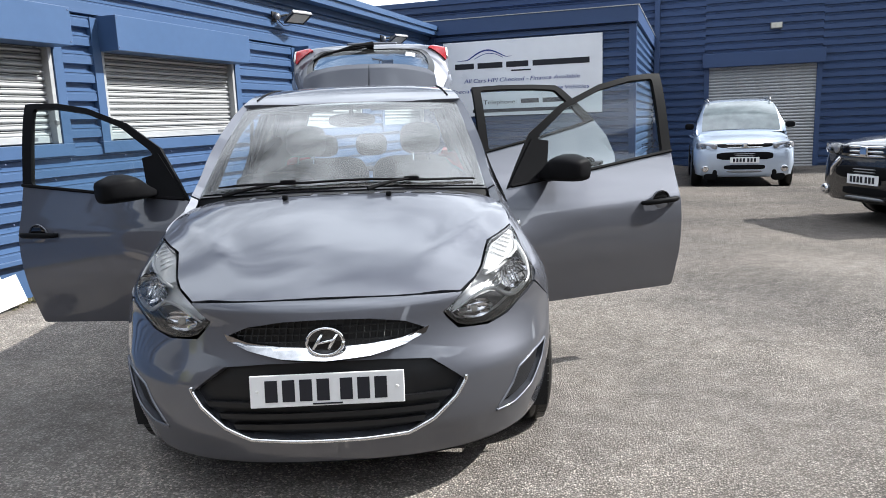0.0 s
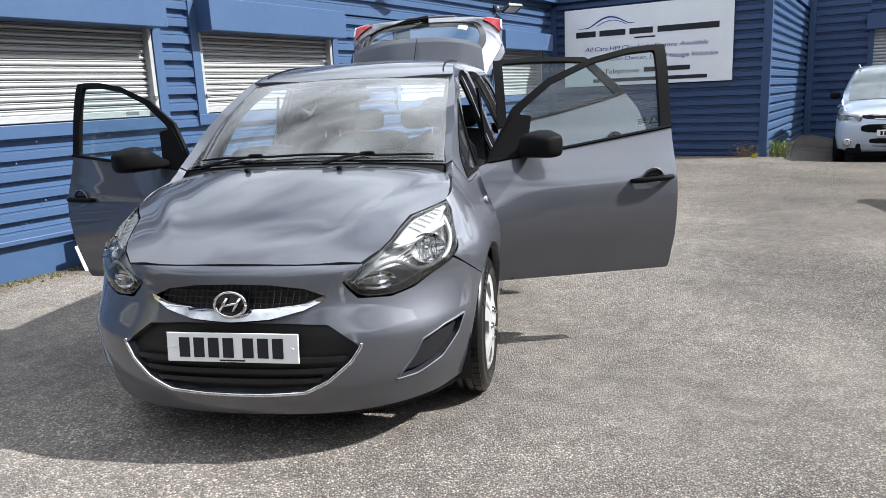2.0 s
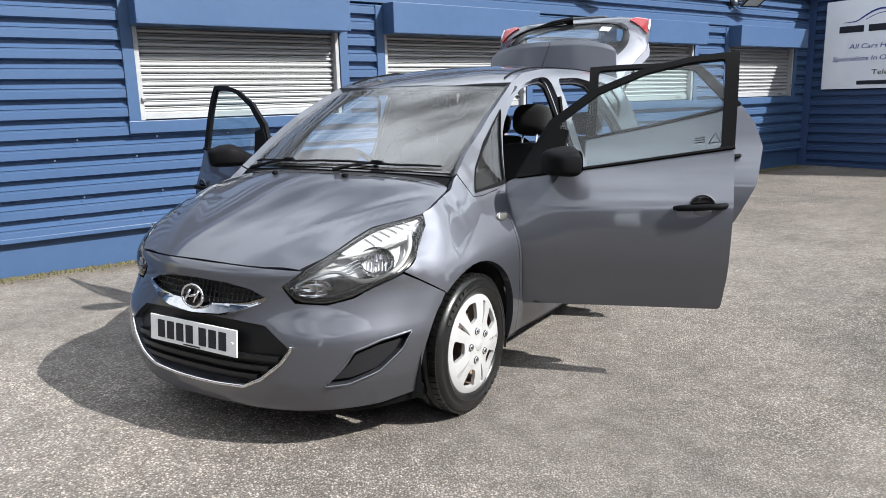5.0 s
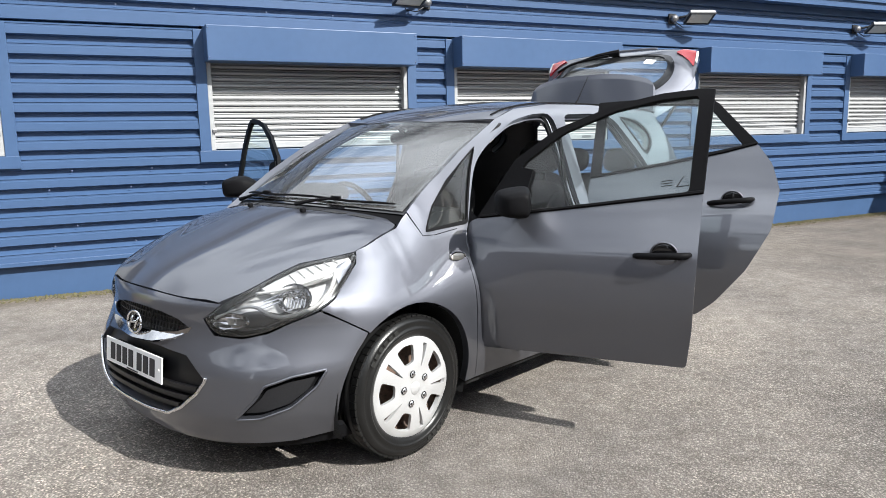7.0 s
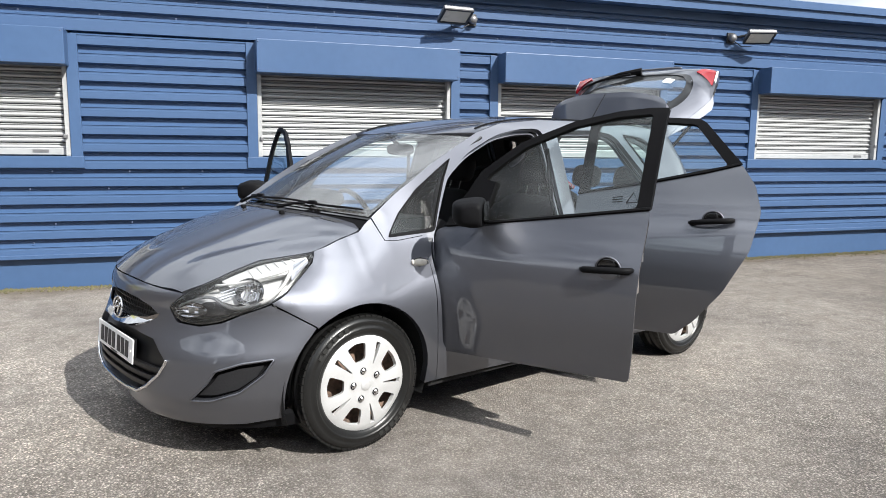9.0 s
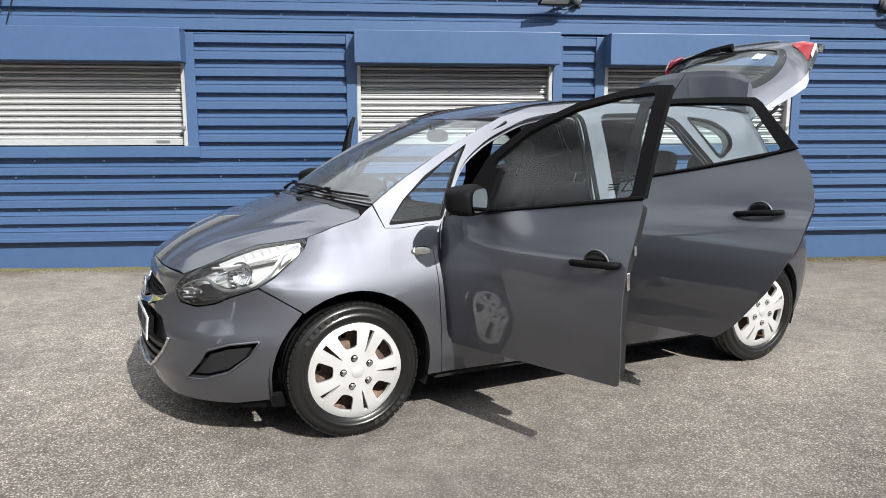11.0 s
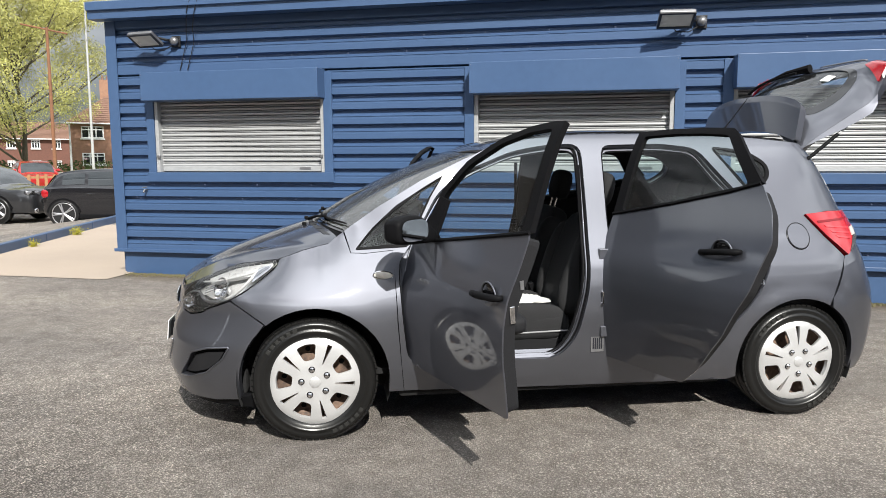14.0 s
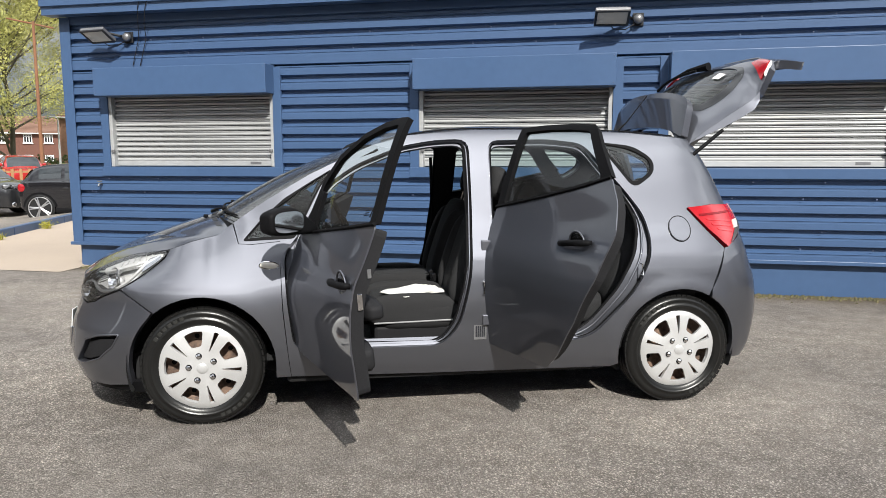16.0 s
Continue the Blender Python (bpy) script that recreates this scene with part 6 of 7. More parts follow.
dash = part("dashboard", sweep(dash_prof, [Matrix(((0, 0, 1, x), (1, 0, 0, 0.06 * (abs(x) / 0.7) ** 2 - 0.02), (0, 1, 0, 0), (0, 0, 0, 1))) for x in np.linspace(-0.69, 0.69, 13)]), TRIM, car, "dark plastic dashboard", smooth=False)
part("binnacle", blob(-0.19, -0.1, -0.04, 0.19, 0.1, 0.07, 3), TRIM, dash, smooth=True, m=pose(-0.37, 0.50, 1.045))
part("centre_stack", box(-0.13, 0.0, -0.25, 0.13, 0.06, 0.2, 0.02), GLOSS, dash, m=pose(0, 0.58, 0.80, -14))
for x in (-0.62, -0.08, 0.08, 0.62):
    part("air_vent", lathe([(0, 0), (0.0, 0.045), (0.012, 0.05), (0.016, 0.042), (0.01, 0.0)], 18, 'Y'), GLOSS, dash, m=pose(x, 0.60, 0.93))
sw = part("steering_wheel", tube([(0.185 * math.cos(a), 0, 0.185 * math.sin(a)) for a in np.linspace(0, 2 * math.pi, 41)], 0.016, 10), BLACK, car, "black three-spoke steering wheel", smooth=True, m=pose(-0.37, 0.76, 0.93, 24))
part("hub", blob(-0.075, -0.02, -0.065, 0.075, 0.03, 0.06, 3), BLACK, sw, smooth=True)
for a in (190, 350, 270):
    part("spoke", tube([(0.05 * math.cos(radians(a)), 0, 0.05 * math.sin(radians(a))), (0.18 * math.cos(radians(a)), 0, 0.18 * math.sin(radians(a)))], 0.016, 8), BLACK, sw)
part("column", tube([(0, 0, 0), (0, -0.25, -0.02)], 0.04, 10), TRIM, sw)
rm = part("rear_view_mirror", blob(-0.125, -0.02, -0.036, 0.125, 0.025, 0.036, 3), BLACK, car, "black interior mirror", smooth=True, m=pose(0.0, 0.83, 1.36, 8))
part("mirror_stalk", tube([(0, 0, 0.02), (0, -0.05, 0.07)], 0.012, 8), BLACK, rm)
part("gear_lever", join(tube([(0, 0.72, 0.46), (0, 0.68, 0.66)], 0.012, 8), blob(-0.028, 0.65, 0.64, 0.028, 0.71, 0.71, 2.5)), BLACK, car)
for s in (1, -1):
    part("sun_visor", box(-0.20, -0.07, -0.008, 0.20, 0.07, 0.008, 0.006), LINER, car, "pale sun visor folded up", m=pose(s * 0.30, 0.93, 1.435, 18))
    part("seat_belt", tube([(s * 0.655, 1.40, 1.38), (s * 0.70, 1.42, 1.0), (s * 0.735, 1.41, 0.5)], 0.012, 4), BLACK, car, "black seat belt")

papers = empty("papers", pose(0, -0.011, 0, 0, 0, 21.2) @ pose(0.40, 1.16, 0.597, 0, 0, 20), "loose white papers lying on the passenger seat", "papers")
for k in range(5):
    part("sheet", box(-0.11, -0.15, 0.0, 0.11, 0.15, 0.002), PAPER, papers, m=pose(0.01 * k, -0.012 * k, 0.002 + 0.003 * k, 2, 0, -14 + 8 * k))

# ---- other vehicles ----
SILVER_BLUE = material("pale_blue_metallic_paint", (0.52, 0.59, 0.70), 0.32, 0.35, second=(0.47, 0.54, 0.65), grain=600, coat=1.0, rough_var=0.03)
BLACK_PAINT = material("black_car_paint", (0.012, 0.012, 0.015), 0.25, 0.2, grain=400, coat=1.0, rough_var=0.03)
DARK_PAINT = material("charcoal_car_paint", (0.035, 0.036, 0.040), 0.3, 0.4, grain=400, coat=1.0, rough_var=0.03)
RED_PAINT = material("red_car_paint", (0.42, 0.012, 0.015), 0.3, 0.1, grain=300, coat=1.0)
MAROON = material("maroon_car_paint", (0.10, 0.012, 0.018), 0.3, 0.2, grain=300, coat=1.0)
DARK_GLASS = material("dark_car_glass", (0.02, 0.025, 0.028), 0.06, coat=1.0)
# pale base colour stands in for reflected sky, and for the cabin behind
PALE_SCREEN = material("windscreen_painted_reflection", (0.20, 0.23, 0.24), 0.08, second=(0.10, 0.12, 0.125), grain=5, stain=1.6, coat=1.0)
ALLOY = material("alloy_wheel_paint", (0.5, 0.5, 0.52), 0.3, 0.7)


def shell(sections, mat, name, parent, label="", sub=5):
    """A closed hull through half sections (y, [(x, z), ...]) mirrored across the car, smoothed along its length."""
    ys = [s[0] for s in sections]
    n = len(sections[0][1])
    fx = [curve(*[(y, s[1][k][0]) for y, s in zip(ys, sections)]) for k in range(n)]
    fz = [curve(*[(y, s[1][k][1]) for y, s in zip(ys, sections)]) for k in range(n)]
    st = [ys[i] + (ys[i + 1] - ys[i]) * j / sub for i in range(len(ys) - 1) for j in range(sub)] + [ys[-1]]
    bm = bmesh.new()
    rings = []
    for y in st:
        half = [(fx[k](y), fz[k](y)) for k in range(n)]
        rings.append([bm.verts.new((x, y, z)) for x, z in half] + [bm.verts.new((-x, y, z)) for x, z in reversed(half)])
    m = 2 * n
    for a, b in zip(rings, rings[1:]):
        for i in range(m):
            bm.faces.new((a[i], b[i], b[(i + 1) % m], a[(i + 1) % m]))
    bm.faces.new(rings[0])
    bm.faces.new(rings[-1][::-1])
    bmesh.ops.recalc_face_normals(bm, faces=bm.faces)
    ob = part(name, bm, mat, parent, label, smooth=True)
    ob.data.set_sharp_from_angle(angle=radians(38))
    return ob


def simple_wheel(parent, x, y, r, s, spokes=5, mat=ALLOY, q=0.67):
    w = part("wheel", lathe([(-0.11, r * 0.62), (-0.11, r * 0.9), (-0.09, r), (0.07, r), (0.095, r * 0.95), (0.1, r * (q + 1) / 2), (0.09, r * (q + 0.02)), (0.07, r * q)], 40), RUBBER, parent, smooth=True, m=pose(x, y, r) @ Matrix.Diagonal((s, 1, 1, 1)))
    part("rim", lathe([(0.07, r * (q + 0.01)), (0.10, r * q), (0.095, r * (q - 0.05)), (0.04, r * (q - 0.08))], 36), mat, w, smooth=True)
    part("brake_drum", lathe([(0.03, r * (q - 0.04)), (0.0, r * 0.4), (0.0, 0.0)], 24), BLACK, w, smooth=True)
    for k in range(spokes * 2):
        a = 2 * math.pi * (k // 2) / spokes + (0.11 if k % 2 else -0.11)
        part("spoke", tube([(0.085, 0.03 * math.cos(a), 0.03 * math.sin(a)), (0.088, r * (q - 0.04) * math.cos(a), r * (q - 0.04) * math.sin(a))], [0.022, 0.014], 6), mat, w)
    part("wheel_centre", lathe([(0.05, 0.05), (0.095, 0.045), (0.10, 0.0)], 16), mat, w, smooth=True)
    return w


def vehicle(name, m, label, category, paint, L=4.6, W=0.9, H=1.68, belt=1.05, hood=0.98, nose_z=0.86, clear=0.24, wb=2.67, r=0.345, hatch=0.35, group="", rim=0.67):
    """A parked car: nose at -y, ground at z = 0, y from the front bumper to the rear."""
    e = empty(name, m, label, category, group)
    ws, cw = L * 0.235, L * 0.42
    sec = []
    for y, w, z0, zs, zt in ((0.0, 0.74, 0.30, 0.62, 0.72), (0.05, 0.86, 0.25, 0.70, nose_z - 0.05), (0.16, 0.945, clear, 0.74, nose_z), (0.40, 0.985, clear, 0.80, nose_z + 0.05), (0.85, 1.0, clear, 0.84, hood - 0.02), (ws + 0.1, 1.0, clear, 0.90, hood + 0.05), (L * 0.5, 1.0, clear, 0.95, belt + 0.02), (L * 0.8, 1.0, clear, 0.97, belt + 0.04), (L - 0.25, 0.97, clear, 0.95, belt + 0.04), (L - 0.06, 0.88, clear + 0.08, 0.90, belt), (L, 0.78, 0.40, 0.80, belt - 0.14)):
        w *= W
        sec.append((y, [(w * 0.80, z0), (w * 0.95, z0 + 0.05), (w, (z0 + zs) / 2), (w * 0.985, zs), (w * 0.93, (zs + zt) / 2 + 0.02), (w * 0.82, zt - 0.01), (w * 0.5, zt + 0.025), (w * 0.2, zt + 0.035)]))
    body = shell(sec, paint, "body", e)
    cab = []
    for y, k, z in ((ws, 0.97, belt - 0.04), (ws + 0.35, 0.93, belt + (H - belt) * 0.52), (cw - 0.05, 0.84, H - 0.06), (L * 0.55, 0.82, H), (L * 0.75, 0.82, H - 0.02), (L - hatch - 0.25, 0.83, H - 0.06), (L - hatch, 0.86, H - 0.14), (L - 0.10, 0.93, belt + 0.05)):
        base = W * 0.93
        cab.append((y, [(base, belt - 0.08), (base * (k + 1) / 2, belt + (z - belt) * 0.55), (W * 0.93 * k * 0.96, z - 0.07), (W * 0.93 * k * 0.86, z - 0.015), (W * 0.4, z), (W * 0.1, z + 0.005)]))
    cabin = shell(cab, paint, "cabin", e)
    # glass laid a little proud of the cabin
    ys = [q[0] for q in cab]
    n = len(cab[0][1])
    fx = [curve(*[(y, q[1][k][0]) for y, q in zip(ys, cab)]) for k in range(n)]
    fz = [curve(*[(y, q[1][k][1]) for y, q in zip(ys, cab)]) for k in range(n)]

    def at(y, k):
        s, k = (1, k) if k <= n - 0.5 else (-1, 2 * n - 1 - k)
        i = min(int(k), n - 2)
        t = k - i
        return Vector((s * (fx[i](y) + (fx[i + 1](y) - fx[i](y)) * t), y, fz[i](y) + (fz[i + 1](y) - fz[i](y)) * t))

    def pane(nm, y0, y1, k0, k1, off=0.012, slant=0.0):
        bm = bmesh.new()
        g = []
        for i in range(9):
            row = []
            for j in range(9):
                k = k0 + (k1 - k0) * j / 8
                y = y0 + (y1 - y0) * i / 8 + slant * (j / 8) * (1 - i / 8)
                p = at(y, k)
                row.append(bm.verts.new(p + (p - Vector((0, L * 0.55, 0.7))).normalized() * off))
            g.append(row)
        for i in range(8):
            for j in range(8):
                bm.faces.new((g[i][j], g[i + 1][j], g[i + 1][j + 1], g[i][j + 1]))
        return part(nm, bm, PALE_SCREEN if nm == "windscreen" and paint is SILVER_BLUE else DARK_GLASS, cabin, smooth=True)

    pane("windscreen", ws + 0.06, cw - 0.12, 2.75, 2 * n - 3.75, 0.016)
    pane("rear_window", L - hatch + 0.02, L - 0.13, 2.9, 2 * n - 3.9, 0.016)
    for s in (1, -1):
        kk = (lambda q: q) if s > 0 else (lambda q: 2 * n - 1 - q)
        pane("side_window", ws + 0.30, L * 0.50, kk(0.45), kk(1.9), 0.012, 0.42)
        pane("side_window", L * 0.52, L * 0.72, kk(0.45), kk(1.9))
        pane("side_window", L * 0.74, L - hatch - 0.18, kk(0.55), kk(1.8))
        part("door_mirror", blob(-0.09, -0.05, -0.06, 0.09, 0.06, 0.07, 3), BLACK if paint is SILVER_BLUE else paint, e, smooth=True, m=pose(s * (W + 0.05), ws + 0.42, belt + 0.10))
        for yw in (0.95, 0.95 + wb):
            part("arch", lathe([(0.0, r + 0.01), (0.0, r + 0.055), (-0.03, r + 0.06)], 28, 'X', 0.1, math.pi - 0.1), BLACK, body, m=pose(s * (W + 0.004), yw, r) @ Matrix.Diagonal((s, 1, 1, 1)))
            part("arch_inside", lathe([(0, 0), (0, r + 0.012)], 28, 'X'), CARPET, body, m=pose(s * (W + 0.002), yw, r))
            simple_wheel(e, s * (W - 0.085), yw, r, s, q=rim)
        for yh in (L * 0.48, L * 0.70):
            part("door_handle", tube([(s * W * 0.985, yh - 0.09, belt - 0.13), (s * (W + 0.02), yh, belt - 0.12), (s * W * 0.985, yh + 0.09, belt - 0.12)], 0.014, 6), paint, body)
        part("sill_trim", box(-0.03, 1.3, clear + 0.01, 0.03, 0.6 + wb, clear + 0.12, 0.02), BLACK, body, m=pose(s * (W * 0.97), 0, 0))
        part("rear_lamp", blob(-0.13, -0.16, -0.12, 0.13, 0.16, 0.12, 3), RED_LENS, e, smooth=True, m=pose(s * (W * 0.80), L - 0.16, belt - 0.12))
    return e


def front_of(e, W, chrome_z, lamp_z, plate_z, style):
    """Grille, lamps, fog lamps and plate on a car's nose."""
    if style == "bars":
        for k, z in enumerate((chrome_z + 0.03, chrome_z - 0.03)):
            part("grille_chrome", tube([(x, 0.0 + 0.09 * (x / 0.55) ** 2, z) for x in np.linspace(-0.52, 0.52, 13)], 0.015, 8), CHROME, e, "chrome grille bar", smooth=True)
        part("grille", blob(-0.50, 0.015, chrome_z - 0.05, 0.50, 0.16, chrome_z + 0.05, 6), GLOSS, e, smooth=True)
        part("badge", box(-0.05, -0.03, chrome_z - 0.04, 0.05, 0.0, chrome_z + 0.05, 0.02), CHROME, e)
    else:
        for z, w in ((chrome_z + 0.05, 0.52), (chrome_z, 0.46), (chrome_z - 0.05, 0.40)):
            part("grille_chrome", tube([(x, -0.01 + 0.10 * (x / 0.55) ** 2, z) for x in np.linspace(-w, w, 13)], 0.017, 8), CHROME, e, "chrome grille bar", smooth=True)
        part("grille", blob(-0.50, 0.0, chrome_z - 0.08, 0.50, 0.16, chrome_z + 0.08, 6), GLOSS, e, smooth=True)
        part("badge", box(-0.06, -0.045, chrome_z - 0.05, 0.06, 0.0, chrome_z + 0.06, 0.02), CHROME, e)
        for s in (1, -1):
            part("chrome_sweep", tube([(s * 0.42, -0.01, chrome_z - 0.08), (s * 0.56, 0.01, chrome_z - 0.20), (s * 0.66, 0.05, chrome_z - 0.42)], [0.02, 0.04, 0.02], 8), CHROME, e, smooth=True)
    for s in (1, -1):
        h = part("headlamp", blob(-0.20, -0.06, -0.062, 0.20, 0.10, 0.066, 5), CLEAR, e, smooth=True, m=pose(s * 0.685, 0.085, lamp_z, 0, -s * 4, s * 24))
        part("lamp_back", blob(-0.19, -0.015, -0.056, 0.19, 0.09, 0.058, 5), material("lamp_inside", (0.5, 0.5, 0.52), 0.3, 0.6) if "lamp_inside" not in bpy.data.materials else bpy.data.materials["lamp_inside"], h, smooth=True)
        part("reflector", lathe([(0.02, 0.0), (-0.01, 0.035), (-0.05, 0.055)], 18, 'Y'), CHROME, h, smooth=True, m=pose(s * 0.04, -0.01, 0))
        f = part("fog_lamp", lathe([(0.0, 0.0), (-0.02, 0.045), (-0.012, 0.062), (0.03, 0.066)], 20, 'Y'), CHROME, e, smooth=True, m=pose(s * 0.70, 0.0, plate_z - 0.16))
        part("fog_lens", lathe([(-0.012, 0.048), (-0.022, 0.03), (-0.025, 0.0)], 16, 'Y'), CLEAR, f, smooth=True)
    part("lower_grille", blob(-0.55, -0.012, plate_z + 0.0, 0.55, 0.10, plate_z + 0.16, 5), BLACK, e, smooth=True)
    for k in range(3):
        part("grille_slat", tube([(x, -0.012 + 0.06 * (x / 0.55) ** 2, plate_z + 0.055 + 0.032 * k) for x in np.linspace(-0.46, 0.46, 9)], 0.008, 6), GREY_METAL, e)
    part("intake", blob(-0.45, -0.006, plate_z - 0.19, 0.45, 0.10, plate_z - 0.08, 5), BLACK, e, smooth=True)
    part("skid_trim", tube([(x, -0.005 + 0.14 * (x / 0.75) ** 2, plate_z - 0.215) for x in np.linspace(-0.72, 0.72, 13)], 0.022, 8), GREY_METAL, e, smooth=True)
    p = part("number_plate", box(-0.26, -0.008, -0.056, 0.26, 0.0, 0.056, 0.003), PLATE_WHITE, e, "white front number plate", m=pose(0, -0.02, plate_z))
    for x in (-0.188, -0.130, -0.072, -0.014, 0.064, 0.122, 0.180):
        part("plate_bar", box(x - 0.019, -0.0105, -0.035, x + 0.019, -0.0085, 0.035), INK, p)


mp = vehicle("parked_suv", pose(2.36, 12.25, -0.14, 0, 0, 1.5), "pale blue metallic SUV parked before the garage", "car", SILVER_BLUE, W=0.93, H=1.76, belt=1.10, hood=1.02, nose_z=0.90)
front_of(mp, 0.9, 0.84, 0.84, 0.57, "bars")
for s in (1, -1):
    part("roof_rail", tube([(s * 0.60, 1.75, 1.70), (s * 0.62, 1.95, 1.765), (s * 0.62, 3.2, 1.765), (s * 0.60, 3.45, 1.68)], 0.018, 8), GREY_METAL, mp, "grey roof rail", smooth=True)
    part("bumper_corner", blob(-0.13, -0.03, -0.16, 0.13, 0.05, 0.10, 3), BLACK, mp, "black lower bumper corner", smooth=True, m=pose(s * 0.60, 0.035, 0.34, 0, 0, s * 10))
ml = vehicle("parked_suv", pose(3.30, 6.62, 0, 0, 0, -64), "black SUV with a chrome grille", "car", BLACK_PAINT, belt=1.08, hood=1.02, nose_z=0.92)
front_of(ml, 0.9, 0.84, 0.86, 0.52, "shield")


# ---- yard edges and far side ----
def far_z(x, y):
    return ground_z(x, y)


ap = bmesh.new()
ap.faces.new([ap.verts.new((x, y, ground_z(x, y) + 0.008)) for x, y in ((-3.47, -4.12), (-9.6, -4.25), (-9.6, -8.70), (-5.2, -7.22), (-3.38, -6.6))])
tagged(part("pavement", ap, CONCRETE), "pale concrete apron beside the shed", "pavement", kind="structure")
kd = (Vector((-9.6, -8.75, 0)) - Vector((-4.6, -7.05, 0))).normalized()
kb = empty("kerb", pose(-4.6, -7.05, -0.06, 0, 0, math.degrees(math.atan2(kd.y, kd.x))), "low blue-painted kerb wall", "kerb", kind="structure")
for k in range(4):
    part("kerb_board", box(k * 2.2, -0.06, -0.2, k * 2.2 + 2.19, 0.06, 0.14, 0.012), BLUE_TRIM, kb)

LEAF = material("spring_leaves", (0.50, 0.48, 0.16), 0.7, second=(0.33, 0.33, 0.10), grain=3, stain=0.6, per_piece=0.0)
GREEN_LEAF = material("weed_leaves", (0.24, 0.28, 0.10), 0.7, second=(0.12, 0.17, 0.05), grain=20)
BARK = material("grey_brown_bark", (0.10, 0.085, 0.065), 0.95, grain=20, bump=0.5, bump_scale=15)
RUSTY = material("rusty_pole", (0.24, 0.11, 0.055), 0.9, second=(0.15, 0.075, 0.045), grain=10)
POST = material("grey_lamp_post", (0.50, 0.50, 0.50), 0.5, 0.3)
HEDGE = material("hedge_leaves", (0.07, 0.10, 0.025), 0.8, second=(0.035, 0.055, 0.015), grain=6)
GRASS = material("verge_grass", (0.14, 0.19, 0.05), 0.9, second=(0.09, 0.13, 0.03), grain=12)
BRICK = material("tan_brick", (0.31, 0.175, 0.115), 0.9, second=(0.21, 0.115, 0.08), grain=6, stain=0.7, bump=0.3, bump_scale=9)
BRICK2 = material("dark_red_brick", (0.15, 0.068, 0.050), 0.9, second=(0.105, 0.05, 0.038), grain=6, stain=0.7)
TILE = material("brown_roof_tiles", (0.22, 0.13, 0.095), 0.9, second=(0.16, 0.095, 0.07), grain=5, stain=1.1)
FRAMEW = material("white_window_frame", (0.75, 0.75, 0.74), 0.5)
FENCE = material("timber_fence", (0.34, 0.19, 0.09), 0.85, second=(0.25, 0.13, 0.06), grain=9)


def leaf_cloud(n, spread, size, seed, flat=1.0):
    """Many small leaf clumps scattered in a list of ellipsoids (centre, radii)."""
    rng = np.random.default_rng(seed)
    V, F = [], []
    for _ in range(n):
        c, r = spread[rng.integers(len(spread))]
        d = rng.normal(size=3)
        d /= np.linalg.norm(d)
        p = np.array(c) + d * np.array(r) * rng.uniform(0.45, 1.05) ** 0.6
        a, b = rng.normal(size=3), rng.normal(size=3)
        a /= np.linalg.norm(a)
        b -= a * (a @ b)
        b /= np.linalg.norm(b)
        s = size * rng.uniform(0.5, 1.3)
        k = len(V)
        V += [tuple(p - a * s), tuple(p - b * s * 0.5), tuple(p + a * s), tuple(p + b * s * 0.5)]
        F += [(k, k + 1, k + 2), (k, k + 2, k + 3)]
    me = bpy.data.meshes.new("leaves")
    me.from_pydata(V, [], F)
    return me


def tree(x, y, h, seed, lean=0.0, crown=6.0):
    rng = np.random.default_rng(seed)
    e = empty("tree", pose(x, y, far_z(x, y) - 0.3), "broad tree in yellow-green spring leaf", "tree")
    t = part("trunk", tube([(0, 0, 0), (0.1, 0, h * 0.15), (0.05, 0.1, h * 0.3), (lean, 0, h * 0.55), (lean * 1.5, 0.2, h * 0.9)], [0.19, 0.15, 0.11, 0.07, 0.02], 12), BARK, e, smooth=True)
    spread = []
    for k in range(40):
        a, z0 = rng.uniform(0, 2 * math.pi), h * rng.uniform(0.12, 0.75)
        reach = crown * rng.uniform(0.45, 1.0) * (1 - 0.35 * z0 / h)
        tip = (math.cos(a) * reach, math.sin(a) * reach, z0 + h * rng.uniform(0.08, 0.28))
        mid = (tip[0] * 0.5, tip[1] * 0.5, z0 + (tip[2] - z0) * 0.35)
        part("limb", tube([(lean * 0.5, 0, z0 * 0.9), mid, tip], [0.07, 0.04, 0.012], 6), BARK, t)
        for q in range(3):
            u = 0.5 + 0.25 * q
            c = (tip[0] * u + rng.normal() * 0.5, tip[1] * u + rng.normal() * 0.5, z0 + (tip[2] - z0) * u + rng.normal() * 0.4)
            spread.append((c, (1.35, 1.35, 1.0)))
            part("twig", tube([mid, c], [0.03, 0.008], 4), BARK, t)
    spread.append(((lean, 0, h * 0.92), (1.2, 1.2, 1.0)))
    me = leaf_cloud(110000, spread, 0.055, seed)
    me.materials.append(LEAF)
    ob = new("crown", me)
    ob.parent = e
    ob["kind"] = "stuff"
    return e


tree(-31.6, -30.3, 13.5, 3, 0.6, 6.5)
tree(-27.5, -39.5, 12.5, 5, -0.4, 6.0)


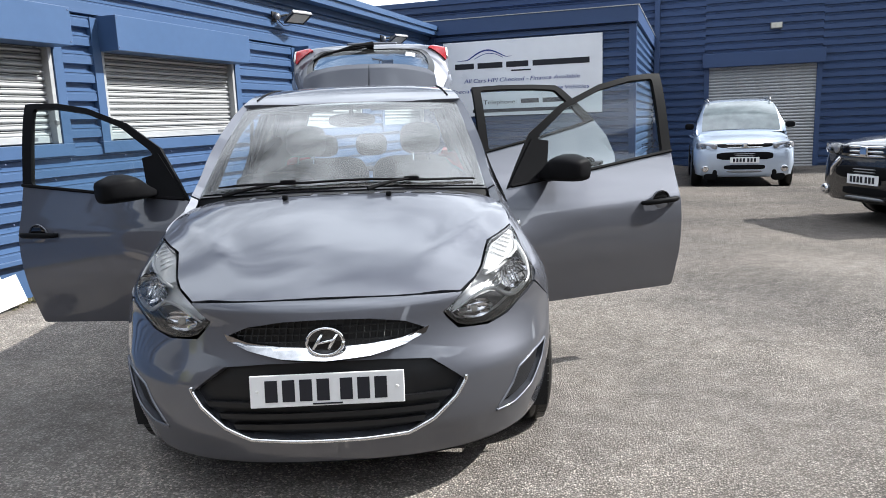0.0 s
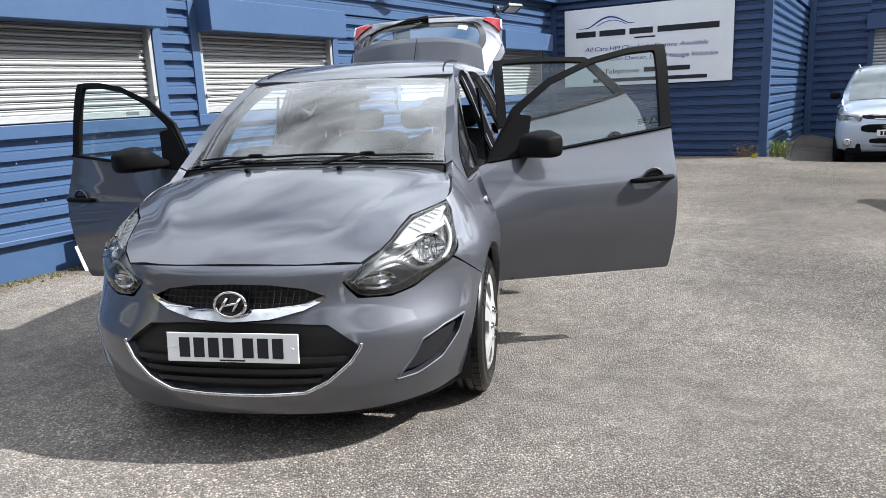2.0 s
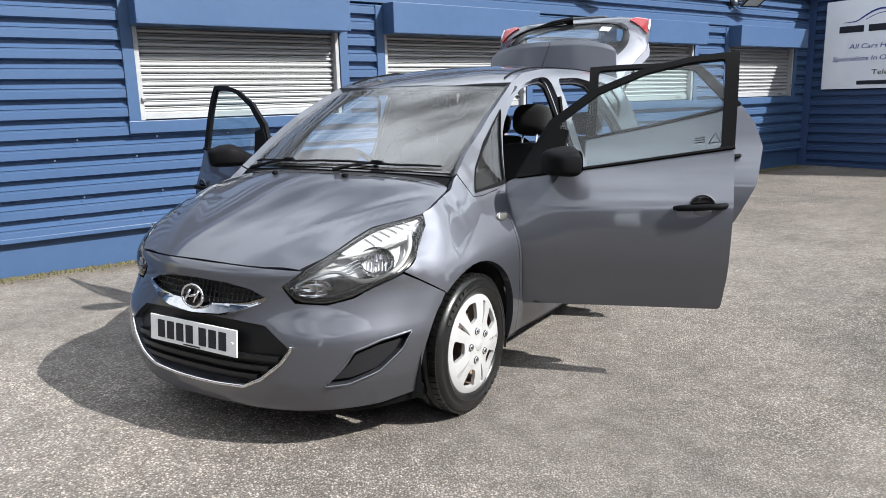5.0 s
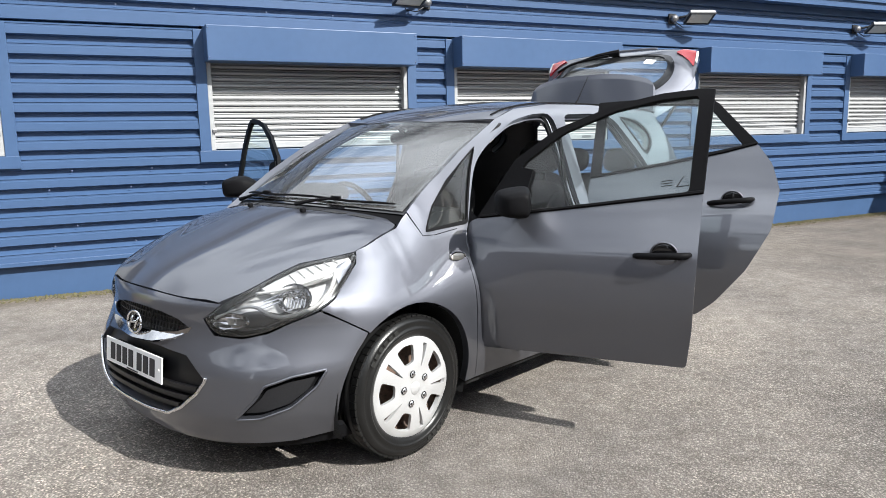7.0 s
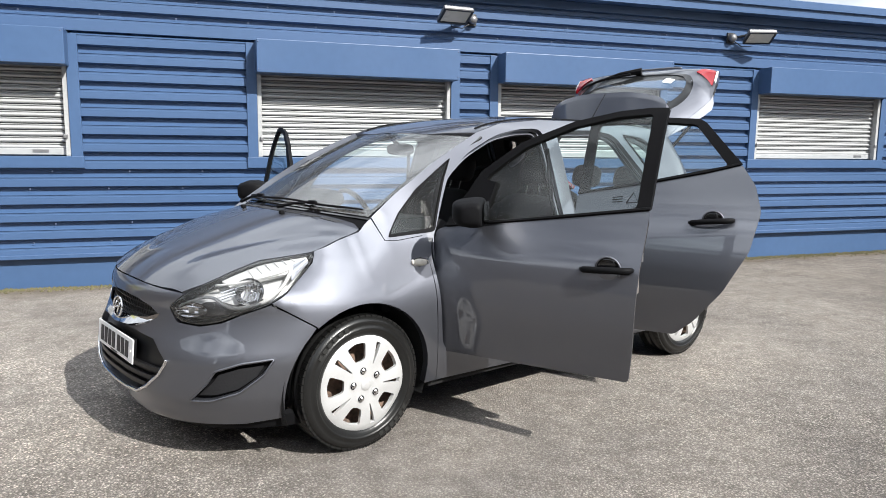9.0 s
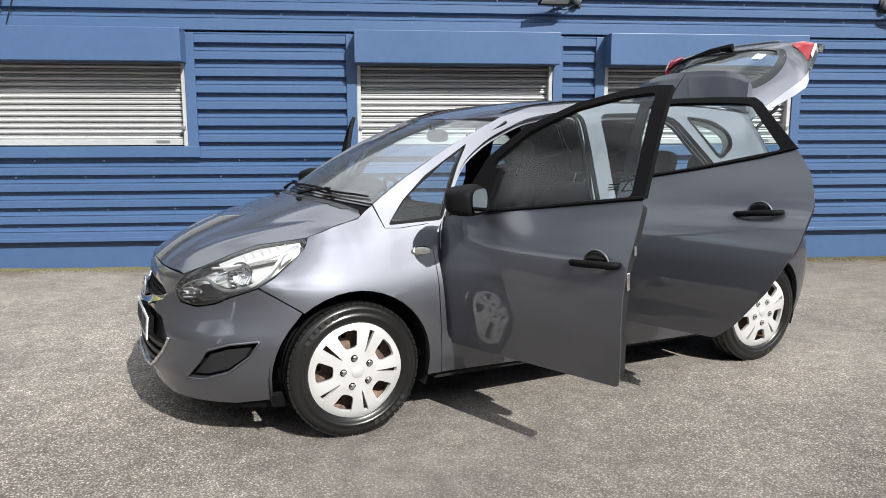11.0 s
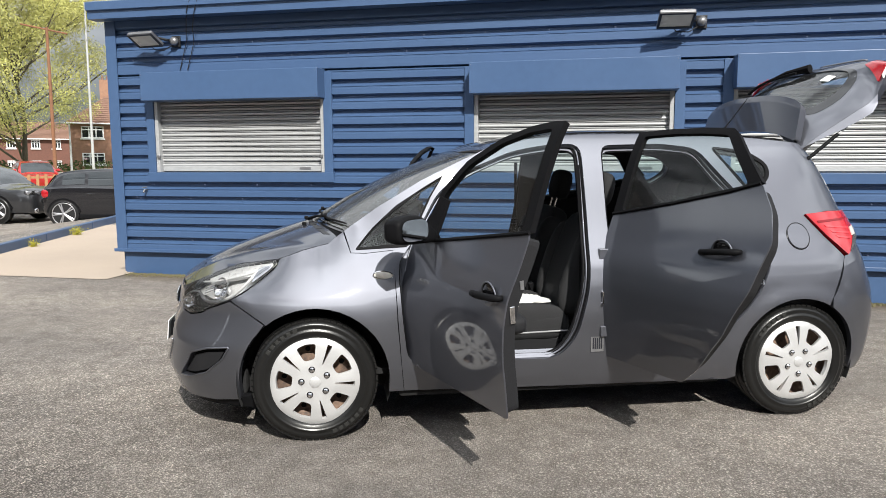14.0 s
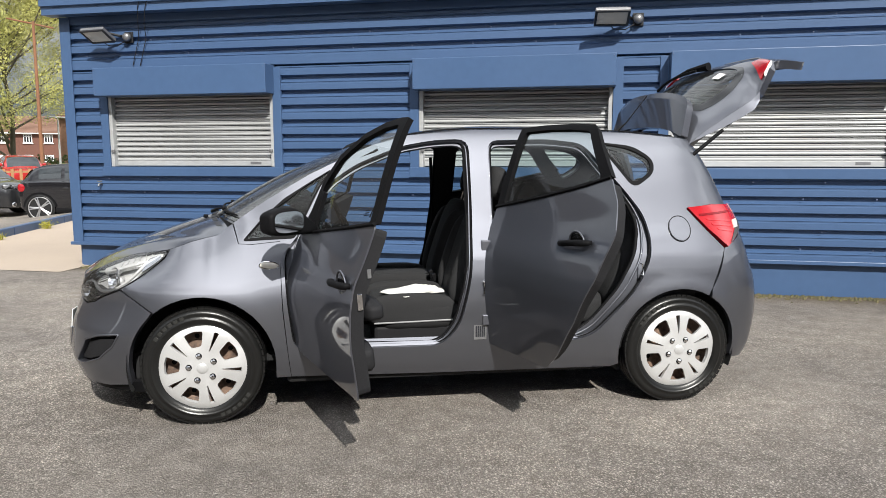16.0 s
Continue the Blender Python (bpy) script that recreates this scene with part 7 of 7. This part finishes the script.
def house(x, y, turn, length, depth, eave, ridge, brick, label, bays, chimneys, z=-0.3, hip=-0.35):
    e = empty("house", pose(x, y, z, 0, 0, turn), label, "house")
    part("wall", box(0, 0, 0, length, depth, eave), brick, e)
    bm = bmesh.new()
    o = 0.35
    pts = [(-o, -o, eave - 0.1), (length + o, -o, eave - 0.1), (length + o, depth / 2, ridge), (hip, depth / 2, ridge), (-o, depth + o, eave - 0.1), (length + o, depth + o, eave - 0.1)]
    v = [bm.verts.new(p) for p in pts]
    for f in ((0, 1, 2, 3), (3, 2, 5, 4), (0, 3, 4), (1, 5, 2), (0, 4, 5, 1)):
        bm.faces.new([v[i] for i in f])
    roof = part("roof", bm, TILE, e, "brown tiled pitched roof")
    n = 15
    for k in range(n):
        t0 = k / n
        y0, z0 = -o + (depth / 2 + o) * t0, eave - 0.1 + (ridge - eave + 0.1) * t0
        part("tile_course", box(-o + (hip + o) * t0, -0.02, 0, length + o, 0.06, 0.05), TILE, roof, m=pose(0, y0, z0 + 0.01))
    part("gutter", tube([(-o, -o - 0.05, eave - 0.08), (length + o, -o - 0.05, eave - 0.08)], 0.06, 6), FRAMEW, e)
    for cx in chimneys:
        ch = part("chimney", box(cx - 0.4, depth / 2 - 0.35, ridge - 0.5, cx + 0.4, depth / 2 + 0.35, ridge + 1.1), brick, roof)
        for q in (-0.18, 0.18):
            part("chimney_pot", lathe([(0, 0.1), (0.35, 0.08)], 10, 'Z'), TILE, ch, m=pose(cx + q, depth / 2, ridge + 1.1))
    for bx, w, zs in bays:
        for zz, hh in zs:
            win = part("window", box(bx, -0.03, zz, bx + w, 0.03, zz + hh), DARK_GLASS, e)
            for q in range(4):
                xx = bx + (w - 0.07) * q / 3
                part("frame_post", box(xx, -0.06, zz, xx + 0.08, 0.0, zz + hh), FRAMEW, win)
            for q in (zz, zz + hh - 0.08, zz + hh * 0.68):
                part("frame_rail", box(bx, -0.065, q, bx + w, -0.002, q + 0.08), FRAMEW, win)
            part("window_sill", box(bx - 0.08, -0.12, zz - 0.1, bx + w + 0.08, 0.0, zz), FRAMEW, win)
    return e


# the nearer pair of houses, and a terrace beyond the tree
hd = math.degrees(math.atan2(1.8, -1.25))
PAIR = tuple((q, 1.5, ((1.02, 0.87), (2.96, 0.87))) for q in (0.75, 3.2, 8.0, 10.6, 14.0))
house(-42.5, -36.25, hd, 19.4, 7.0, 4.1, 6.4, BRICK, "tan brick house with a brown hipped roof", PAIR, (2.4, 12.0), hip=2.6)
hd2 = math.degrees(math.atan2(4.14, -3.66))
house(-48.0, -67.6, hd2, 40.0, 8.0, 3.4, 5.2, BRICK2, "dark red brick terrace with white windows", tuple((q, 0.78, ((0.55, 0.62), (2.38, 0.85))) for q in (2.0, 4.0, 8.0, 10.0, 13.2, 15.2, 17.35, 19.2, 23.5, 25.5)), (7.0, 14.4, 27.0))

# poles and street lamps
tp = empty("telegraph_pole", pose(-28.0, -25.4, -0.3), "rusty brown pole with a short crossbar", "pole")
part("shaft", tube([(0, 0, 0), (0, 0, 8.0)], [0.10, 0.065], 10), RUSTY, tp)
part("crossbar", tube([(0.75, -0.85, 8.05), (-0.6, 0.65, 7.75)], 0.045, 6), RUSTY, tp)
for x, y, h in ((-31.5, -25.9, 9.9), (-34.7, -29.9, 3.6)):
    sl = empty("street_lamp", pose(x, y, -0.3), "slim grey street lamp", "street lamp", "street lamps")
    part("post", tube([(0, 0, 0), (0, 0, h * 0.3), (0, 0, h)], [0.09, 0.07, 0.045], 10), POST, sl)
    part("lantern", blob(-0.25, -0.12, -0.05, 0.25, 0.12, 0.06, 3), POST, sl, m=pose(0.35, -0.35, h + 0.02, 0, 14, -45))

# verge, railings, hedge and parked cars across the road
vb = bmesh.new()
vb.faces.new([vb.verts.new(p) for p in ((-12, -30, -0.255), (-40, -10, -0.255), (-70, -32, -0.255), (-34, -66, -0.255))])
tagged(part("verge", vb, GRASS), "mown grass verge across the road", "grass", kind="structure")
fe = empty("railing", pose(-14.5, -24.4, -0.3, 0, 0, math.degrees(math.atan2(14.0, -13.0))), "timber-coloured low railing along the road", "fence")
for k in range(70):
    part("slat", box(k * 0.28, -0.02, 0.05, k * 0.28 + 0.10, 0.02, 1.0), FENCE, fe)
for z in (0.3, 0.85):
    part("rail", box(0, 0.02, z, 19.7, 0.06, z + 0.08), FENCE, fe)
hg = leaf_cloud(9000, [((-39.0 + 1.1 * k, -37.0 - 1.0 * k + 8, 0.35), (0.9, 0.9, 0.75)) for k in range(-6, 14)], 0.10, 11)
hg.materials.append(HEDGE)
tagged(new("hedge", hg), "dark clipped hedge before the houses", "hedge", kind="stuff")


def side_car(x, y, z, turn, label, paint, **k):
    return vehicle("parked_car", pose(x, y, z, 0, 0, turn), label, "car", paint, group="cars across the kerb", **k)


side_car(-13.47, -8.30, -0.355, 200, "black hatchback with pale alloy wheels", BLACK_PAINT, rim=0.83, L=4.05, W=0.87, H=1.45, belt=0.95, hood=0.90, nose_z=0.80, clear=0.2, wb=2.55, r=0.335)
sv = side_car(-12.9, -12.8, -0.355, 187, "charcoal SUV with its nose to the hatchback", DARK_PAINT, L=4.4, W=0.9, H=1.54, belt=0.98, hood=0.94, nose_z=0.86)
front_of(sv, 0.9, 0.76, 0.80, 0.50, "bars")
side_car(-24.3, -23.0, -0.3, 140, "small red car across the road", RED_PAINT, L=3.9, W=0.85, H=1.45, belt=0.92, hood=0.88, nose_z=0.78)
side_car(-17.6, -9.6, -0.355, 196, "maroon car behind the black hatchback", MAROON, L=4.2, W=0.87, H=1.62, belt=1.0, hood=0.92, nose_z=0.82)

# ---- small things in the yard ----
bd = empty("white_bracket", pose(-3.90, 1.42, ground_z(-3.9, 1.42) + 0.02), "white metal mounting plate leaning on the wall", "bracket")
lean = pose(0.10, 0, 0.0, 0, -16, 0) @ pose(0, 0, 0, 7)
part("plate", box(-0.004, -0.20, 0.0, 0.004, 0.22, 0.24, 0.003), WHITE, bd, m=lean)
part("tab", box(-0.004, -0.10, 0.24, 0.004, 0.08, 0.38, 0.003), WHITE, bd, m=lean)
for y, z in ((-0.16, 0.19), (-0.10, 0.20), (-0.16, 0.10), (-0.10, 0.115)):
    part("screw_hole", lathe([(0.005, 0.008), (0.0055, 0)], 8), INK, bd, m=lean @ pose(0, y, z))

tap = empty("outside_tap", pose(WX + 0.01, -3.86, 1.0), "small brass outside tap on the wall", "tap")
part("body", tube([(0, 0, 0), (0.05, 0, 0.0), (0.07, 0, -0.03)], 0.012, 8), GREY_METAL, tap)
part("handle", tube([(0.04, -0.03, 0.03), (0.04, 0.03, 0.035)], 0.008, 6), GREY_METAL, tap)

# grit and moss along the foot of the wall
rng = np.random.default_rng(4)
V, F = [], []
for k in range(4200):
    y = rng.uniform(Y0 + 0.1, Y1 - 0.2)
    x = WX - 0.03 + abs(rng.normal()) * 0.10
    z = ground_z(x, y)
    s = rng.uniform(0.006, 0.022)
    n = len(V)
    V += [(x - s, y - s, z), (x + s, y - s * 0.6, z), (x, y + s, z), (x + rng.normal() * 0.004, y, z + s * 0.9)]
    F += [(n, n + 1, n + 3), (n + 1, n + 2, n + 3), (n + 2, n, n + 3)]
me = bpy.data.meshes.new("grit")
me.from_pydata(V, [], F)
me.materials.append(MOSS)
tagged(new("moss_and_grit", me), "brown moss and grit along the wall's foot", "moss", kind="stuff")


def weed(x, y, h, n, seed, mat, label):
    rng = np.random.default_rng(seed)
    e = empty("weed", pose(x, y, ground_z(x, y)), label, "weed", "weeds in the yard")
    V, F = [], []
    for k in range(n):
        a, rr, hh = rng.uniform(0, 2 * math.pi), abs(rng.normal()) * h * 0.45, h * rng.uniform(0.3, 1.0)
        bx, by = rng.normal() * h * 0.2, rng.normal() * h * 0.2
        tx, ty = bx + rr * math.cos(a), by + rr * math.sin(a)
        w = h * 0.014
        i = len(V)
        V += [(bx - w, by, 0), (bx + w, by, 0), ((bx + tx) / 2 + w, (by + ty) / 2, hh * 0.65), ((bx + tx) / 2 - w, (by + ty) / 2, hh * 0.65), (tx, ty, hh)]
        F += [(i, i + 1, i + 2, i + 3), (i + 3, i + 2, i + 4)]
        for q in range(3):
            u = rng.uniform(0.4, 1)
            c = (bx + (tx - bx) * u, by + (ty - by) * u, hh * u)
            d = rng.normal(size=3) * h * 0.06
            i = len(V)
            V += [c, (c[0] + d[0], c[1] + d[1], c[2] + abs(d[2])), (c[0] + d[1], c[1] - d[0], c[2] + d[2] * 0.4)]
            F.append((i, i + 1, i + 2))
    me = bpy.data.meshes.new("leaves")
    me.from_pydata(V, [], F)
    me.materials.append(mat)
    o = new("leaves", me)
    o.parent = e
    o["kind"] = "stuff"
    return e


DRY = material("dry_stems", (0.22, 0.17, 0.11), 0.9, second=(0.14, 0.11, 0.07), grain=20)
YELLOW = material("yellow_flowers", (0.55, 0.45, 0.03), 0.8, second=(0.30, 0.32, 0.04), grain=30)
weed(EX - 0.35, EY - 0.12, 0.32, 60, 1, DRY, "dry brown weeds at the corner of the extension")
weed(EX + 0.22, EY + 0.15, 0.36, 90, 2, GREEN_LEAF, "green weeds at the corner of the extension")
weed(EX - 0.15, EY - 0.32, 0.10, 120, 3, YELLOW, "low yellow-flowered weeds at the corner")
weed(-6.0, -7.35, 0.16, 60, 5, YELLOW, "dandelions along the blue kerb")
weed(-7.7, -7.9, 0.2, 80, 6, YELLOW, "dandelions along the blue kerb")
